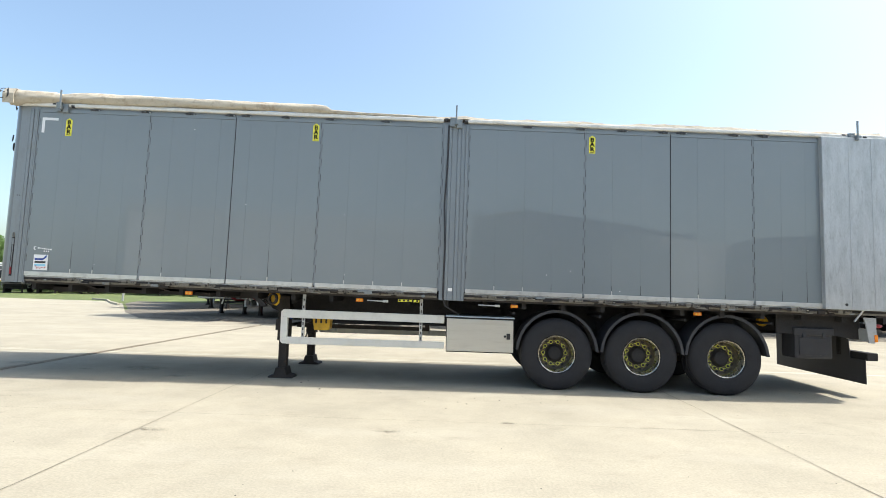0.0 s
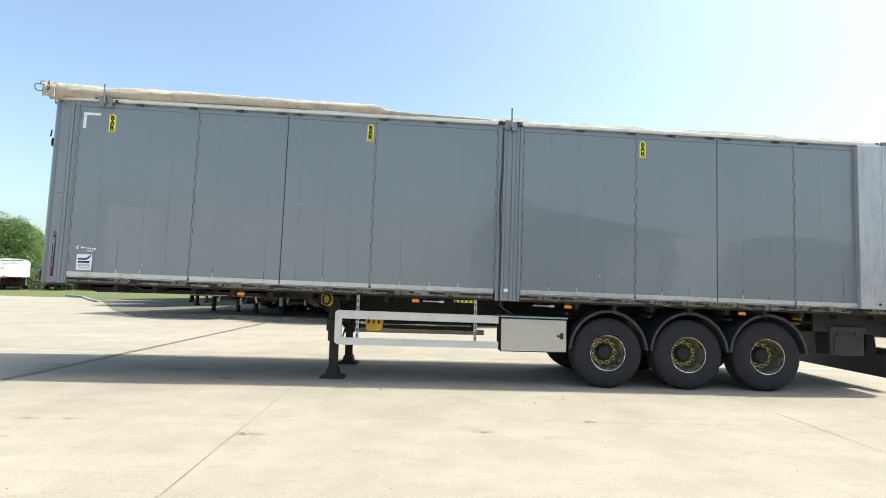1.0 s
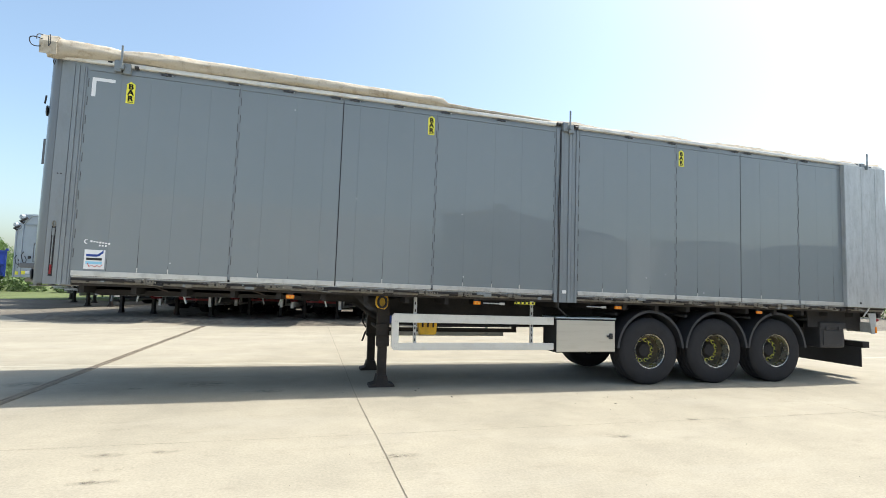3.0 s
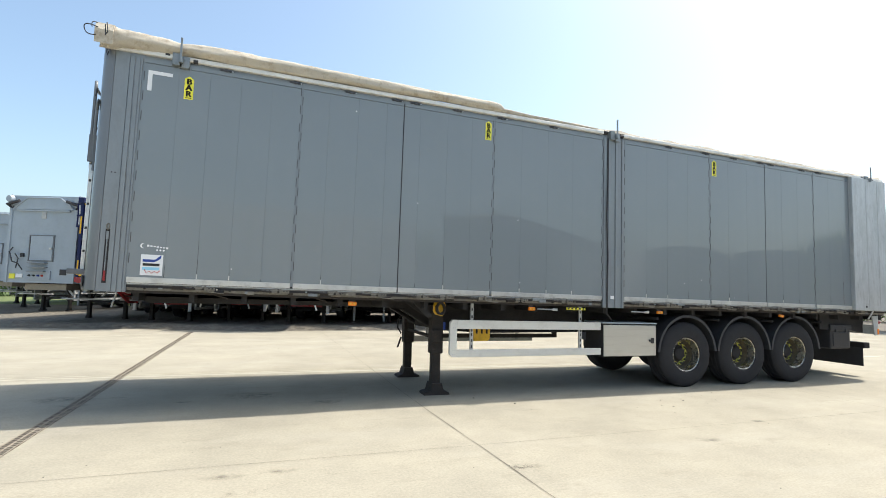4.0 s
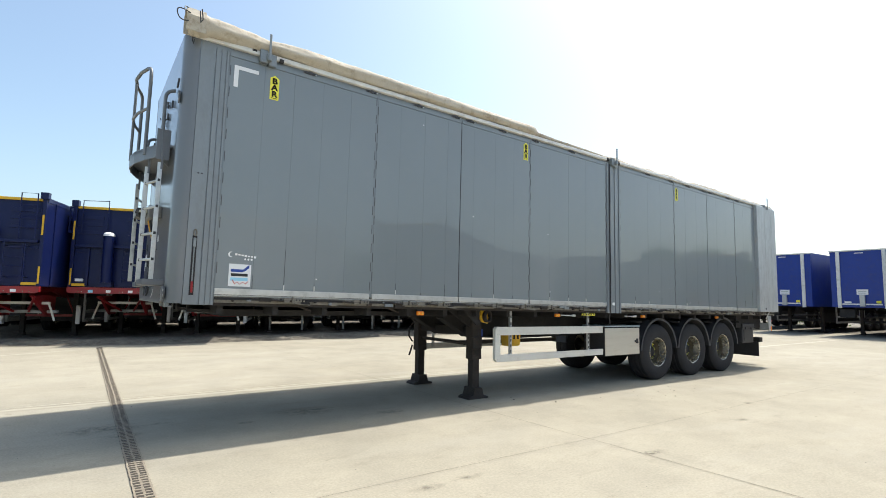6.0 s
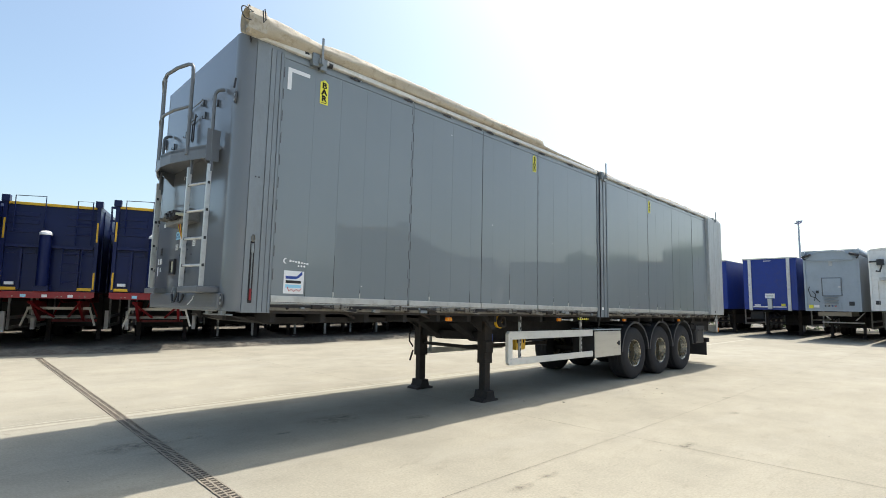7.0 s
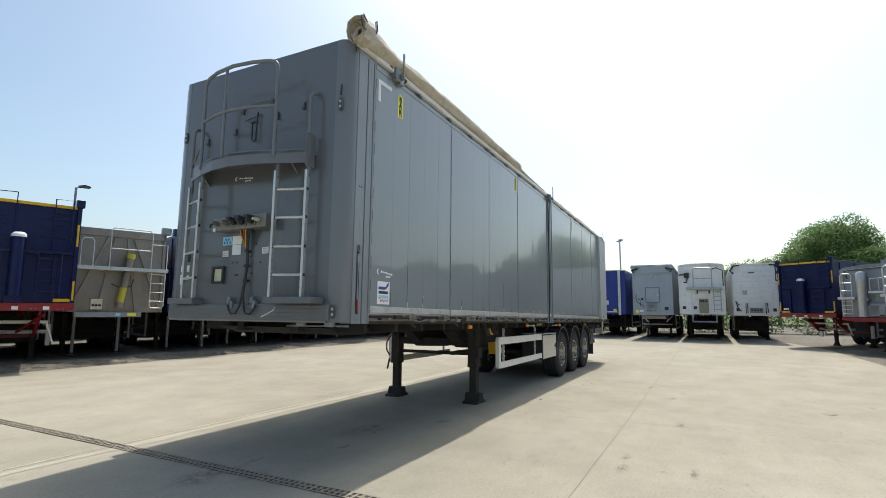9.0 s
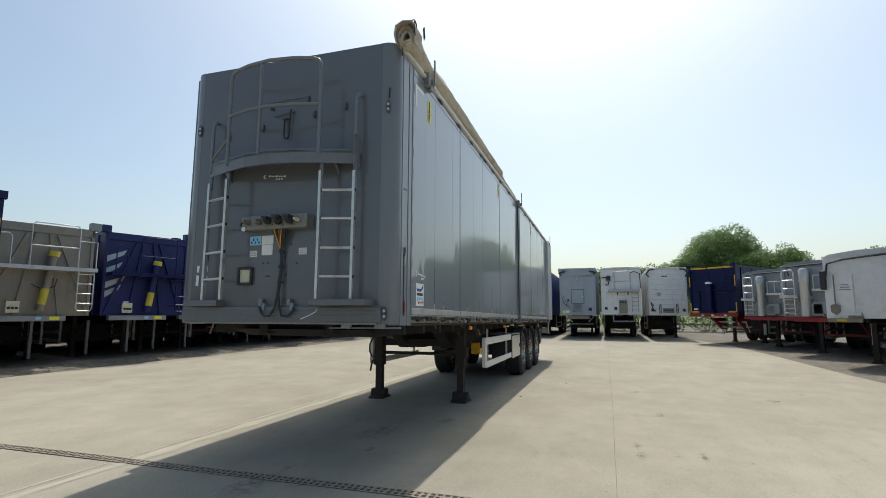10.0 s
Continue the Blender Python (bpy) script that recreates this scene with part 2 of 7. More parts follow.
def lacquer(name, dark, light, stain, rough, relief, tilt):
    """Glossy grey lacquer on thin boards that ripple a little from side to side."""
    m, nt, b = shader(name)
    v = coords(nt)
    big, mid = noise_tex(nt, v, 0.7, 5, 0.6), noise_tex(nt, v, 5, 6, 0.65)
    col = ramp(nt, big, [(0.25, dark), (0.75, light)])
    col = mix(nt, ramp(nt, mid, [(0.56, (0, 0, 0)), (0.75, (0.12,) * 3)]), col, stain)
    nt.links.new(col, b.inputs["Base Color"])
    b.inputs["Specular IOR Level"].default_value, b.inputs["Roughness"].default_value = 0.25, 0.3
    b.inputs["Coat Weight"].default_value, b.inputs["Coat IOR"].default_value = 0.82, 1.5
    rr = nt.nodes.new("ShaderNodeMapRange")
    rr.inputs[3].default_value, rr.inputs[4].default_value = rough * 0.7, rough * 1.3
    nt.links.new(mid, rr.inputs[0])
    nt.links.new(rr.outputs[0], b.inputs["Coat Roughness"])
    ripple = noise_tex(nt, coords(nt, (1, 1, 0.015)), 26, 3, 0.6)
    sway = noise_tex(nt, coords(nt, (1, 1, 0.07)), 34, 4, 0.65)
    bump(nt, b, mix(nt, 0.6, ripple, sway), relief, 0.004)
    # narrow upright strips face a little to one side or the other, which breaks up what they mirror
    lean = nt.nodes.new("ShaderNodeMapRange")
    lean.inputs[3].default_value, lean.inputs[4].default_value = -tilt, tilt
    nt.links.new(noise_tex(nt, coords(nt, (1, 1, 0.02)), 9, 2, 0.6), lean.inputs[0])
    side = nt.nodes.new("ShaderNodeCombineXYZ")
    nt.links.new(lean.outputs[0], side.inputs[0])
    add = nt.nodes.new("ShaderNodeVectorMath")
    nt.links.new(nt.nodes.new("ShaderNodeNewGeometry").outputs["Normal"], add.inputs[0])
    nt.links.new(side.outputs[0], add.inputs[1])
    unit = nt.nodes.new("ShaderNodeVectorMath")
    unit.operation = "NORMALIZE"
    nt.links.new(add.outputs[0], unit.inputs[0])
    nt.links.new(unit.outputs[0], nt.nodes["Bump"].inputs["Normal"])
    nt.links.new(nt.nodes["Bump"].outputs[0], b.inputs["Coat Normal"])
    return m


M["side_grey"] = lacquer("grey_lacquer", (0.203, 0.230, 0.244), (0.217, 0.245, 0.259), (0.28, 0.28, 0.27), 0.010, 0.02, 0.028)
# darker copies of the side lacquer: the nose's shade is put into the colour
M["corner_grey_shaded"] = lacquer("shaded_corner_lacquer", (0.152, 0.164, 0.176), (0.167, 0.179, 0.191), (0.13, 0.12, 0.11), 0.09, 0.03, 0.01)
M["front_grey_shaded"] = lacquer("shaded_front_lacquer", (0.111, 0.119, 0.131), (0.132, 0.141, 0.154), (0.13, 0.12, 0.11), 0.14, 0.04, 0.02)
M["concrete"] = concrete()
M["gravel"] = rough_ground("dusty_gravel", (0.060, 0.053, 0.042), (0.225, 0.202, 0.162), 5)
M["grass"] = rough_ground("mown_grass", (0.05, 0.075, 0.02), (0.16, 0.19, 0.06), 14)
M["leaf"] = foliage("tree_leaves", (0.085, 0.15, 0.046), (0.168, 0.265, 0.086), 0.42)
M["hedge"] = foliage("hedge_leaves", (0.055, 0.10, 0.032), (0.14, 0.215, 0.07), 0.28)
M["faint_joint"] = surface("dusty_joint", (0.26, 0.238, 0.19), 0.9, 0, (0.12, 0.105, 0.085), 0.7, 40, 2, 0.2, 0.2)
M["joint"] = surface("joint_filler", (0.15, 0.132, 0.10), 0.9, 0, (0.05, 0.045, 0.04), 0.5, 40, 4, 0.2, 0.2)
M["line"] = surface("worn_pale_line", (0.395, 0.362, 0.282), 0.9, 0, (0.34, 0.312, 0.245), 0.9, 60, 2, 0.06, 0.1)
M["bright_line"] = surface("bright_worn_line", (0.455, 0.42, 0.33), 0.9, 0, (0.38, 0.35, 0.28), 0.9, 60, 3, 0.06, 0.1)
M["clad"] = surface("pale_wall_cladding", (0.82, 0.81, 0.78), 0.5, 0, (0.3, 0.28, 0.25), 0.3, 30, 1.2, 0.06, 0.05)


def stain_film():
    """A thin dark film that fades out unevenly towards its rim."""
    m, nt, b = shader("oil_stain")
    co = nt.nodes.new("ShaderNodeTexCoord")
    mp = nt.nodes.new("ShaderNodeMapping")
    mp.inputs["Location"].default_value, mp.inputs["Scale"].default_value = (-1, -1, 0), (2, 2, 0)
    nt.links.new(co.outputs["Generated"], mp.inputs["Vector"])
    gr = nt.nodes.new("ShaderNodeTexGradient")
    gr.gradient_type = "SPHERICAL"
    nt.links.new(mp.outputs[0], gr.inputs["Vector"])
    n = noise_tex(nt, co.outputs["Object"], 9, 6, 0.7)
    ma = nt.nodes.new("ShaderNodeMath")
    ma.operation = "MULTIPLY"
    nt.links.new(gr.outputs["Fac"], ma.inputs[0])
    nt.links.new(ramp(nt, n, [(0.42, (0, 0, 0)), (0.62, (1, 1, 1))]), ma.inputs[1])
    m2 = nt.nodes.new("ShaderNodeMath")
    m2.operation, m2.use_clamp = "MULTIPLY", True
    m2.inputs[1].default_value = 0.52
    nt.links.new(ma.outputs[0], m2.inputs[0])
    b.inputs["Base Color"].default_value, b.inputs["Roughness"].default_value = (0.12, 0.10, 0.08, 1), 0.75
    nt.links.new(m2.outputs[0], b.inputs["Alpha"])
    return m


M["oil"] = stain_film()
M["drain_dark"] = surface("drain_slot_dirt", (0.045, 0.036, 0.028), 0.9, 0, (0.12, 0.09, 0.065), 0.6, 60, 14, 0.3, 0.2)
M["drain_stone"] = surface("dusty_drain_block", (0.27, 0.232, 0.176), 0.85, 0, (0.13, 0.105, 0.08), 0.6, 60, 9, 0.16, 0.2)


# ---- mesh helpers ----
def box(bm, x0, x1, y0, y1, z0, z1, bevel=0.0, mat=None):
    vs = bmesh.ops.create_cube(bm, size=1.0, matrix=Matrix.Translation(((x0 + x1) / 2, (y0 + y1) / 2, (z0 + z1) / 2)) @ Matrix.Diagonal((abs(x1 - x0), abs(y1 - y0), abs(z1 - z0), 1)))["verts"]
    if bevel:
        es = {e for v in vs for e in v.link_edges}
        bmesh.ops.bevel(bm, geom=list(es), offset=bevel, segments=2, affect="EDGES", profile=0.6)
    return bm


def turned(bm, profile, origin=(0, 0, 0), axis="Y", n=40):
    """A lathe: profile of (radius, along) round the axis through origin."""
    rings = []
    for r, a in profile:
        ring = []
        for i in range(n):
            t = 2 * math.pi * i / n
            c, s = r * math.cos(t), r * math.sin(t)
            p = {"X": (a, c, s), "Y": (c, a, s), "Z": (c, s, a)}[axis]
            ring.append(bm.verts.new(Vector(origin) + Vector(p)))
        rings.append(ring)
    for a, b in zip(rings, rings[1:]):
        for i in range(n):
            j = (i + 1) % n
            bm.faces.new((a[i], a[j], b[j], b[i]))
    if profile[0] != profile[-1]:
        for ring, (r, a) in ((rings[0], profile[0]), (rings[-1], profile[-1])):
            if r > 1e-4:
                bm.faces.new(ring)
    bmesh.ops.recalc_face_normals(bm, faces=bm.faces)
    return bm


def tube(bm, pts, r, n=10):
    """A round bar that follows the points."""
    pts = [Vector(p) for p in pts]
    rings = []
    side = None
    for i, p in enumerate(pts):
        d = (pts[min(i + 1, len(pts) - 1)] - pts[max(i - 1, 0)]).normalized()
        if side is None:
            side = d.orthogonal().normalized()
        side = (side - d * side.dot(d)).normalized()
        up = d.cross(side)
        rr = r[i] if isinstance(r, (list, tuple)) else r
        rings.append([bm.verts.new(p + (side * math.cos(2 * math.pi * k / n) + up * math.sin(2 * math.pi * k / n)) * rr) for k in range(n)])
    for a, b in zip(rings, rings[1:]):
        for k in range(n):
            bm.faces.new((a[k], a[(k + 1) % n], b[(k + 1) % n], b[k]))
    bm.faces.new(rings[0][::-1])
    bm.faces.new(rings[-1])
    bmesh.ops.recalc_face_normals(bm, faces=bm.faces)
    return bm


def arc(p0, p1, p2, n=6):
    """Points of a soft bend from p0 by p1 to p2."""
    p0, p1, p2 = Vector(p0), Vector(p1), Vector(p2)
    return [(1 - t) ** 2 * p0 + 2 * t * (1 - t) * p1 + t * t * p2 for t in [i / n for i in range(n + 1)]]


def slab(bm, outline, a0, a1, plane="XZ"):
    """A closed outline of (u, v) pushed from a0 to a1 along the third axis."""
    def at(u, v, a):
        return {"XZ": (u, a, v), "YZ": (a, u, v), "XY": (u, v, a)}[plane]
    lo = [bm.verts.new(at(u, v, a0)) for u, v in outline]
    hi = [bm.verts.new(at(u, v, a1)) for u, v in outline]
    bm.faces.new(lo)
    bm.faces.new(hi[::-1])
    n = len(outline)
    for i in range(n):
        bm.faces.new((lo[i], hi[i], hi[(i + 1) % n], lo[(i + 1) % n]))
    bmesh.ops.recalc_face_normals(bm, faces=bm.faces)
    return bm


def part(name, bm, material, parent=None, label="", smooth=False, warp=None):
    if warp:
        for v in bm.verts:
            v.co = warp(v.co)
    me = bpy.data.meshes.new(name)
    bm.to_mesh(me)
    bm.free()
    me.materials.append(M[material])
    if smooth:
        me.shade_smooth()
        me.set_sharp_from_angle(angle=radians(38))
    ob = new(name, me)
    if parent:
        ob.parent = parent
    if label:
        tagged(ob, label)
    return ob


def thing(name, label, category, group="", m=None):
    ob = new(name)
    ob.empty_display_size = 0.2
    if m:
        ob.matrix_basis = m
    return tagged(ob, label, category, group)


def B():
    return bmesh.new()


def word(text, size, place, turn, material, parent, name="lettering", label="", squeeze=1.0, extrude=0.0006, bold=0.028):
    cu = bpy.data.curves.new(name, "FONT")
    cu.body, cu.size, cu.align_x, cu.align_y, cu.extrude, cu.offset = text, size, "CENTER", "CENTER", extrude, size * bold
    tmp = bpy.data.objects.new("tmp", cu)
    scene.collection.objects.link(tmp)
    bpy.context.view_layer.update()
    me = bpy.data.meshes.new_from_object(tmp.evaluated_get(bpy.context.evaluated_depsgraph_get()))
    bpy.data.objects.remove(tmp)
    me.transform(Matrix.Translation(place) @ Euler([radians(a) for a in turn]).to_matrix().to_4x4() @ Matrix.Diagonal((squeeze, 1, 1, 1)))
    me.materials.clear()
    me.materials.append(M[material])
    ob = new(name, me)
    ob.parent = parent
    if label:
        tagged(ob, label)
    return ob


# ---- ground ----
def flat(name, outline, z, material, kind="structure", label="", step=None):
    bm = B()
    bm.faces.new([bm.verts.new((x, y, z)) for x, y in outline])
    bmesh.ops.recalc_face_normals(bm, faces=bm.faces)
    for f in bm.faces:
        if f.normal.z < 0:
            f.normal_flip()
    return tagged(part(name, bm, material), label, kind=kind)


flat("ground", [(-900, -900), (900, -900), (900, 900), (-900, 900)], -0.012, "grass", label="flat grass land round the lorry yard")
flat("gravel_yard", [(-25, 40), (-23.0, 35.5), (-17.5, 27.5), (-17.5, -45), (62, -45), (62, 40)], -0.006, "gravel", label="dusty dark gravel under the parked trailers")
YARD = [(-75, 44), (-26, 38.5), (-22.5, 34.5), (-16, 25), (-12.8, 21.1), (-9.0, 20.6), (-6.2, 19.9), (-3.0, 19.75), (4, 19.85), (16, 19.7), (22.0, 19.0), (25.5, 17.0), (25.5, 3.0), (22.0, 1.6), (17, 0.7), (10.5, 0.55), (4.2, 0.55), (2.3, 0.45), (-1, -3), (-6, -12), (-75, -12)]
flat("concrete_yard", YARD, 0.0, "concrete", label="pale sun-bleached concrete yard with faint stains")


def crack(name, pts, width, material, seed, wobble=0.006, label="", z=0.004, step=0.35):
    """A thin uneven strip along the points."""
    r = random.Random(seed)
    bm = B()
    prev = None
    for (xa, ya), (xb, yb) in zip(pts, pts[1:]):
        n = max(1, int(math.hypot(xb - xa, yb - ya) / step))
        dx, dy = (xb - xa), (yb - ya)
        l = math.hypot(dx, dy)
        px, py = -dy / l, dx / l
        for i in range(n + 1):
            f = i / n
            o = r.uniform(-wobble, wobble)
            w = width * r.uniform(0.55, 1.3) / 2
            x, y = xa + dx * f + px * o, ya + dy * f + py * o
            cur = (bm.verts.new((x + px * w, y + py * w, z)), bm.verts.new((x - px * w, y - py * w, z)))
            if prev:
                bm.faces.new((prev[0], cur[0], cur[1], prev[1]))
            prev = cur
    bmesh.ops.recalc_face_normals(bm, faces=bm.faces)
    for f in bm.faces:
        if f.normal.z < 0:
            f.normal_flip()
    return tagged(part(name, bm, material), label, kind="structure")


def gravel_bank(x0, x1, seed):
    """Loose gravel heaped up a little along the broken far edge of the concrete."""
    r = random.Random(seed)
    rim = [q for q in YARD if -17 < q[0] < 23 and q[1] > 15]
    prof = ((-0.12, 0.004), (0.05, 0.035), (0.2, 0.085), (0.4, 0.128), (0.65, 0.142), (1.0, 0.125), (1.6, 0.09), (2.4, 0.065), (3.4, 0.05), (7, 0.05), (11, 0.05), (16, 0.05), (18, 0.003))
    vs, fs = [], []
    n = int((x1 - x0) / 0.16)
    phase = [(r.uniform(0.4, 5.5), r.uniform(0, 6.3), r.uniform(0.3, 1.0)) for _ in range(9)]
    for i in range(n + 1):
        x = x0 + (x1 - x0) * i / n
        for (xa, ya), (xb, yb) in zip(rim, rim[1:]):
            if xa <= x <= xb:
                y = ya + (yb - ya) * (x - xa) / (xb - xa)
        wave = sum(a * math.sin(f * x + p) for f, p, a in phase) / 5
        for d, z in prof:
            vs.append((x + r.uniform(-0.05, 0.05), y + d + 0.16 * wave * (1 if d < 2 else 0) + r.uniform(-0.03, 0.03), max(0.003, z * (1 + 0.35 * wave) + (r.uniform(-0.008, 0.012) if d > 0 else 0))))
    m = len(prof)
    for i in range(n):
        for k in range(m - 1):
            fs.append((i * m + k, (i + 1) * m + k, (i + 1) * m + k + 1, i * m + k + 1))
    me = bpy.data.meshes.new("gravel_bank")
    me.from_pydata(vs, [], fs)
    me.materials.append(M["gravel"])
    return tagged(new("gravel_bank", me), "low bank of loose brown gravel along the concrete edge", kind="structure")


gravel_bank(-12.5, 21.5, 31)
KERB = [(-29.5, 41.2), (-27.0, 39.4), (-25.0, 36.7), (-22.6, 33.7), (-21.3, 32.3)]
b = B()
for (xa, ya), (xb, yb) in zip(KERB, KERB[1:]):
    l = math.hypot(xb - xa, yb - ya)
    px, py = -(yb - ya) / l * 0.06, (xb - xa) / l * 0.06
    slab(b, [(xa - px, ya - py), (xb - px, yb - py), (xb + px, yb + py), (xa + px, ya + py)], -0.01, 0.11, "XY")
tagged(part("kerb", b, "line"), "pale concrete kerb between yard and grass", kind="structure")
# slab joints of the yard
crack("slab_joint_1", [(-2.74, -9), (-2.80, 4.0), (-2.93, 8.2), (-3.05, 19.6)], 0.0075, "joint", 1, label="narrow dirty joint between concrete slabs")
crack("slab_joint_2", [(3.45, 2.0), (3.36, 8.0), (3.32, 19.9)], 0.008, "joint", 2, label="narrow dirty joint between concrete slabs")
crack("slab_joint_3", [(-30, 6.12), (-2.8, 6.15), (19.5, 6.3)], 0.0055, "joint", 3, label="narrow dirty joint between concrete slabs")
crack("slab_joint_4", [(9.6, 2.2), (9.6, 19.9)], 0.010, "joint", 4, label="narrow dirty joint between concrete slabs")
crack("slab_joint_5", [(-30, 15.2), (16, 15.1)], 0.008, "faint_joint", 5, label="narrow dirty joint between concrete slabs")
crack("slab_joint_6", [(-13.2, -9), (-13.2, 21)], 0.011, "joint", 6, label="narrow dirty joint between concrete slabs")
crack("pale_seam", [(-30, 10.93), (19, 10.83)], 0.15, "line", 7, 0.015, "pale worn seam across the concrete", 0.003)
crack("pale_seam_3", [(-30, 11.09), (5, 11.0)], 0.03, "bright_line", 9, 0.008, "thin pale line along the worn seam", 0.0035)
crack("pale_seam_2", [(-16, 14.6), (-6.4, 19.3)], 0.08, "line", 8, 0.02, "pale worn seam across the concrete", 0.003)


# ---- the grey walking floor trailer ----
Y0, Y1, XF, XR = 8.05, 10.56, -6.825, 6.47


def rake(co):
    """The parked trailer stands nose up: floor and top rail fall towards the rear, and upright edges lean back."""
    x, y, z = co
    lo, hi = 1.405 - 0.0145 * x, 4.02 - 0.026 * x
    if z >= 1.40:
        f = (z - 1.40) / 2.62
        up = lo + f * (hi - lo)
        return Vector((x + 0.010 * (up - 1.6), y, up))
    return Vector((x, y, z + (lo - 1.40) * min(1.0, max(0.0, (z - 0.45) / 0.8))))


TR = thing("semi_trailer", "long grey walking floor semi-trailer parked nose up on its landing legs", "trailer")


def tp(name, bm, material, parent=None, label="", smooth=False):
    return part(name, bm, material, parent or TR, label, smooth, rake)


def strip(bm, x0, x1, y0, y1, z0, z1, bevel=0.0, n=1):
    """A long bar along x cut into n lengths so that it can follow the rake."""
    for i in range(n):
        box(bm, x0 + (x1 - x0) * i / n, x0 + (x1 - x0) * (i + 1) / n, y0, y1, z0, z1, bevel)
    return bm


# floor, far wall, headboard, tailgate
b = B(); box(b, XF + 0.05, XR - 0.05, Y0 + 0.07, Y1 - 0.06, 1.33, 1.45); tp("floor_deck", b, "chassis")
b = B(); box(b, XF + 0.06, XR - 0.04, Y1 - 0.06, Y1, 1.30, 3.99, 0.008); tp("far_side_wall", b, "grey")
b = B(); box(b, XR - 0.06, XR, Y0 + 0.03, Y1 - 0.03, 1.30, 3.96, 0.01); tp("tailgate", b, "galv")
def corner(y, s, r=0.14, flat_x=-6.680, flat_y=0.02):
    """The outline of a front corner extrusion with a wide bend; s points inwards along y."""
    out = [(XF + r - r * math.sin(a), y + s * (r - r * math.cos(a))) for a in [radians(90 * k / 8) for k in range(9)]]
    inn = [(XF + r - (r - 0.03) * math.sin(a), y + s * (r - (r - 0.03) * math.cos(a))) for a in [radians(90 * k / 8) for k in range(9)]]
    return [(flat_x, y)] + out + [(XF, y + s * (r + flat_y)), (XF + 0.03, y + s * (r + flat_y))] + inn[::-1] + [(flat_x, y + s * 0.03)]


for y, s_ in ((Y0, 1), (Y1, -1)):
    b = B(); slab(b, corner(y, s_), 1.30, 4.022, "XY"); tp("corner_post", b, "corner_grey_shaded", label="light grey rounded front corner post", smooth=True)
b = B(); box(b, XF + 0.002, XF + 0.045, Y0 + 0.1605, Y1 - 0.1605, 1.30, 4.022); tp("headboard", b, "front_grey_shaded", label="glossy grey front wall with scuffs")
b = B(); box(b, XF + 0.045, XF + 0.12, Y0 + 0.12, Y1 - 0.12, 1.45, 3.95); tp("inner_lining", b, "grey")
b = B(); box(b, XF - 0.03, XF + 0.02, Y0 + 0.12, Y1 - 0.08, 1.31, 1.47, 0.02); tp("bumper_board", b, "grey", label="grey lower front beam with a chipped scratch")
for y0, y1 in ((8.25, 8.84), (9.95, 10.42)):
    b = B(); box(b, XF - (0.20 if y0 < 9 else 0.13), XF + 0.01, y0, min(y1, 10.36), 1.47, 1.53, 0.012); tp("ladder_ledge", b, "grey")
# front corner posts, near one with ribs and a strap slot
b = B()
box(b, -6.676, -6.385, Y0 + 0.003, Y0 + 0.12, 1.29, 3.99)
fp = tp("front_post", b, "post_grey", label="ribbed grey front corner post")
for x0, x1, d, z0, z1 in ((-6.676, -6.530, 0.006, 1.29, 3.955), (-6.524, -6.478, 0.012, 1.29, 3.94), (-6.470, -6.424, 0.004, 1.29, 3.94), (-6.418, -6.398, 0.010, 1.29, 3.94)):
    b = B(); box(b, x0, x1, Y0 - d, Y0 + 0.06, z0, z1, 0.005); tp("post_rib", b, "post_grey", fp)
b = B(); box(b, -6.676, -6.52, Y1 - 0.10, Y1 + 0.004, 1.29, 3.98, 0.012); tp("front_post", b, "grey")
b = B(); box(b, -6.622, -6.578, Y0 - 0.0085, Y0 + 0.012, 1.385, 1.97, 0.002); slot = tp("strap_slot", b, "chassis", label="dark slot that holds a strap lever")
b = B(); box(b, -6.606, -6.594, Y0 - 0.014, Y0 - 0.004, 1.52, 1.86, 0.003); box(b, -6.614, -6.586, Y0 - 0.016, Y0 - 0.004, 1.86, 1.95, 0.005); tp("lever", b, "zinc", slot)
b = B(); tube(b, [(-6.60 + 0.014 * math.cos(a), Y0 - 0.014, 2.00 + 0.032 * math.sin(a)) for a in [2 * math.pi * i / 12 for i in range(13)]], 0.006, 6); tp("strap_ring", b, "grime", slot, smooth=True)
b = B(); box(b, -6.610, -6.588, Y0 - 0.020, Y0 - 0.004, 1.41, 1.52, 0.006); tp("grip", b, "red", slot, "red lever grip")
b = B()
for dx in (0.0, 0.035):
    turned(b, [(0.008, -0.006), (0.008, 0.0)], (-6.615 + dx, Y0 - 0.004, 2.60), "Y", 8)
tp("rivet", b, "black")
# middle post
b = B(); box(b, -0.03, 0.33, Y0 - 0.004, Y0 + 0.08, 1.29, 3.94); mp = tp("middle_post", b, "post_grey", label="ribbed grey middle post")
for x0, x1, d in ((-0.035, 0.025, 0.004), (0.045, 0.085, 0.014), (0.09, 0.17, 0.0), (0.178, 0.225, 0.012), (0.232, 0.29, 0.0), (0.296, 0.335, 0.012)):
    b = B(); box(b, x0, x1, Y0 - d - 0.01, Y0 + 0.02, 1.285, 3.95, 0.006); tp("post_rib", b, "post_grey", mp)
b = B(); box(b, 0.10, 0.165, Y0 - 0.016, Y0 - 0.008, 1.42, 1.47, 0.002); tp("post_label", b, "print_white")
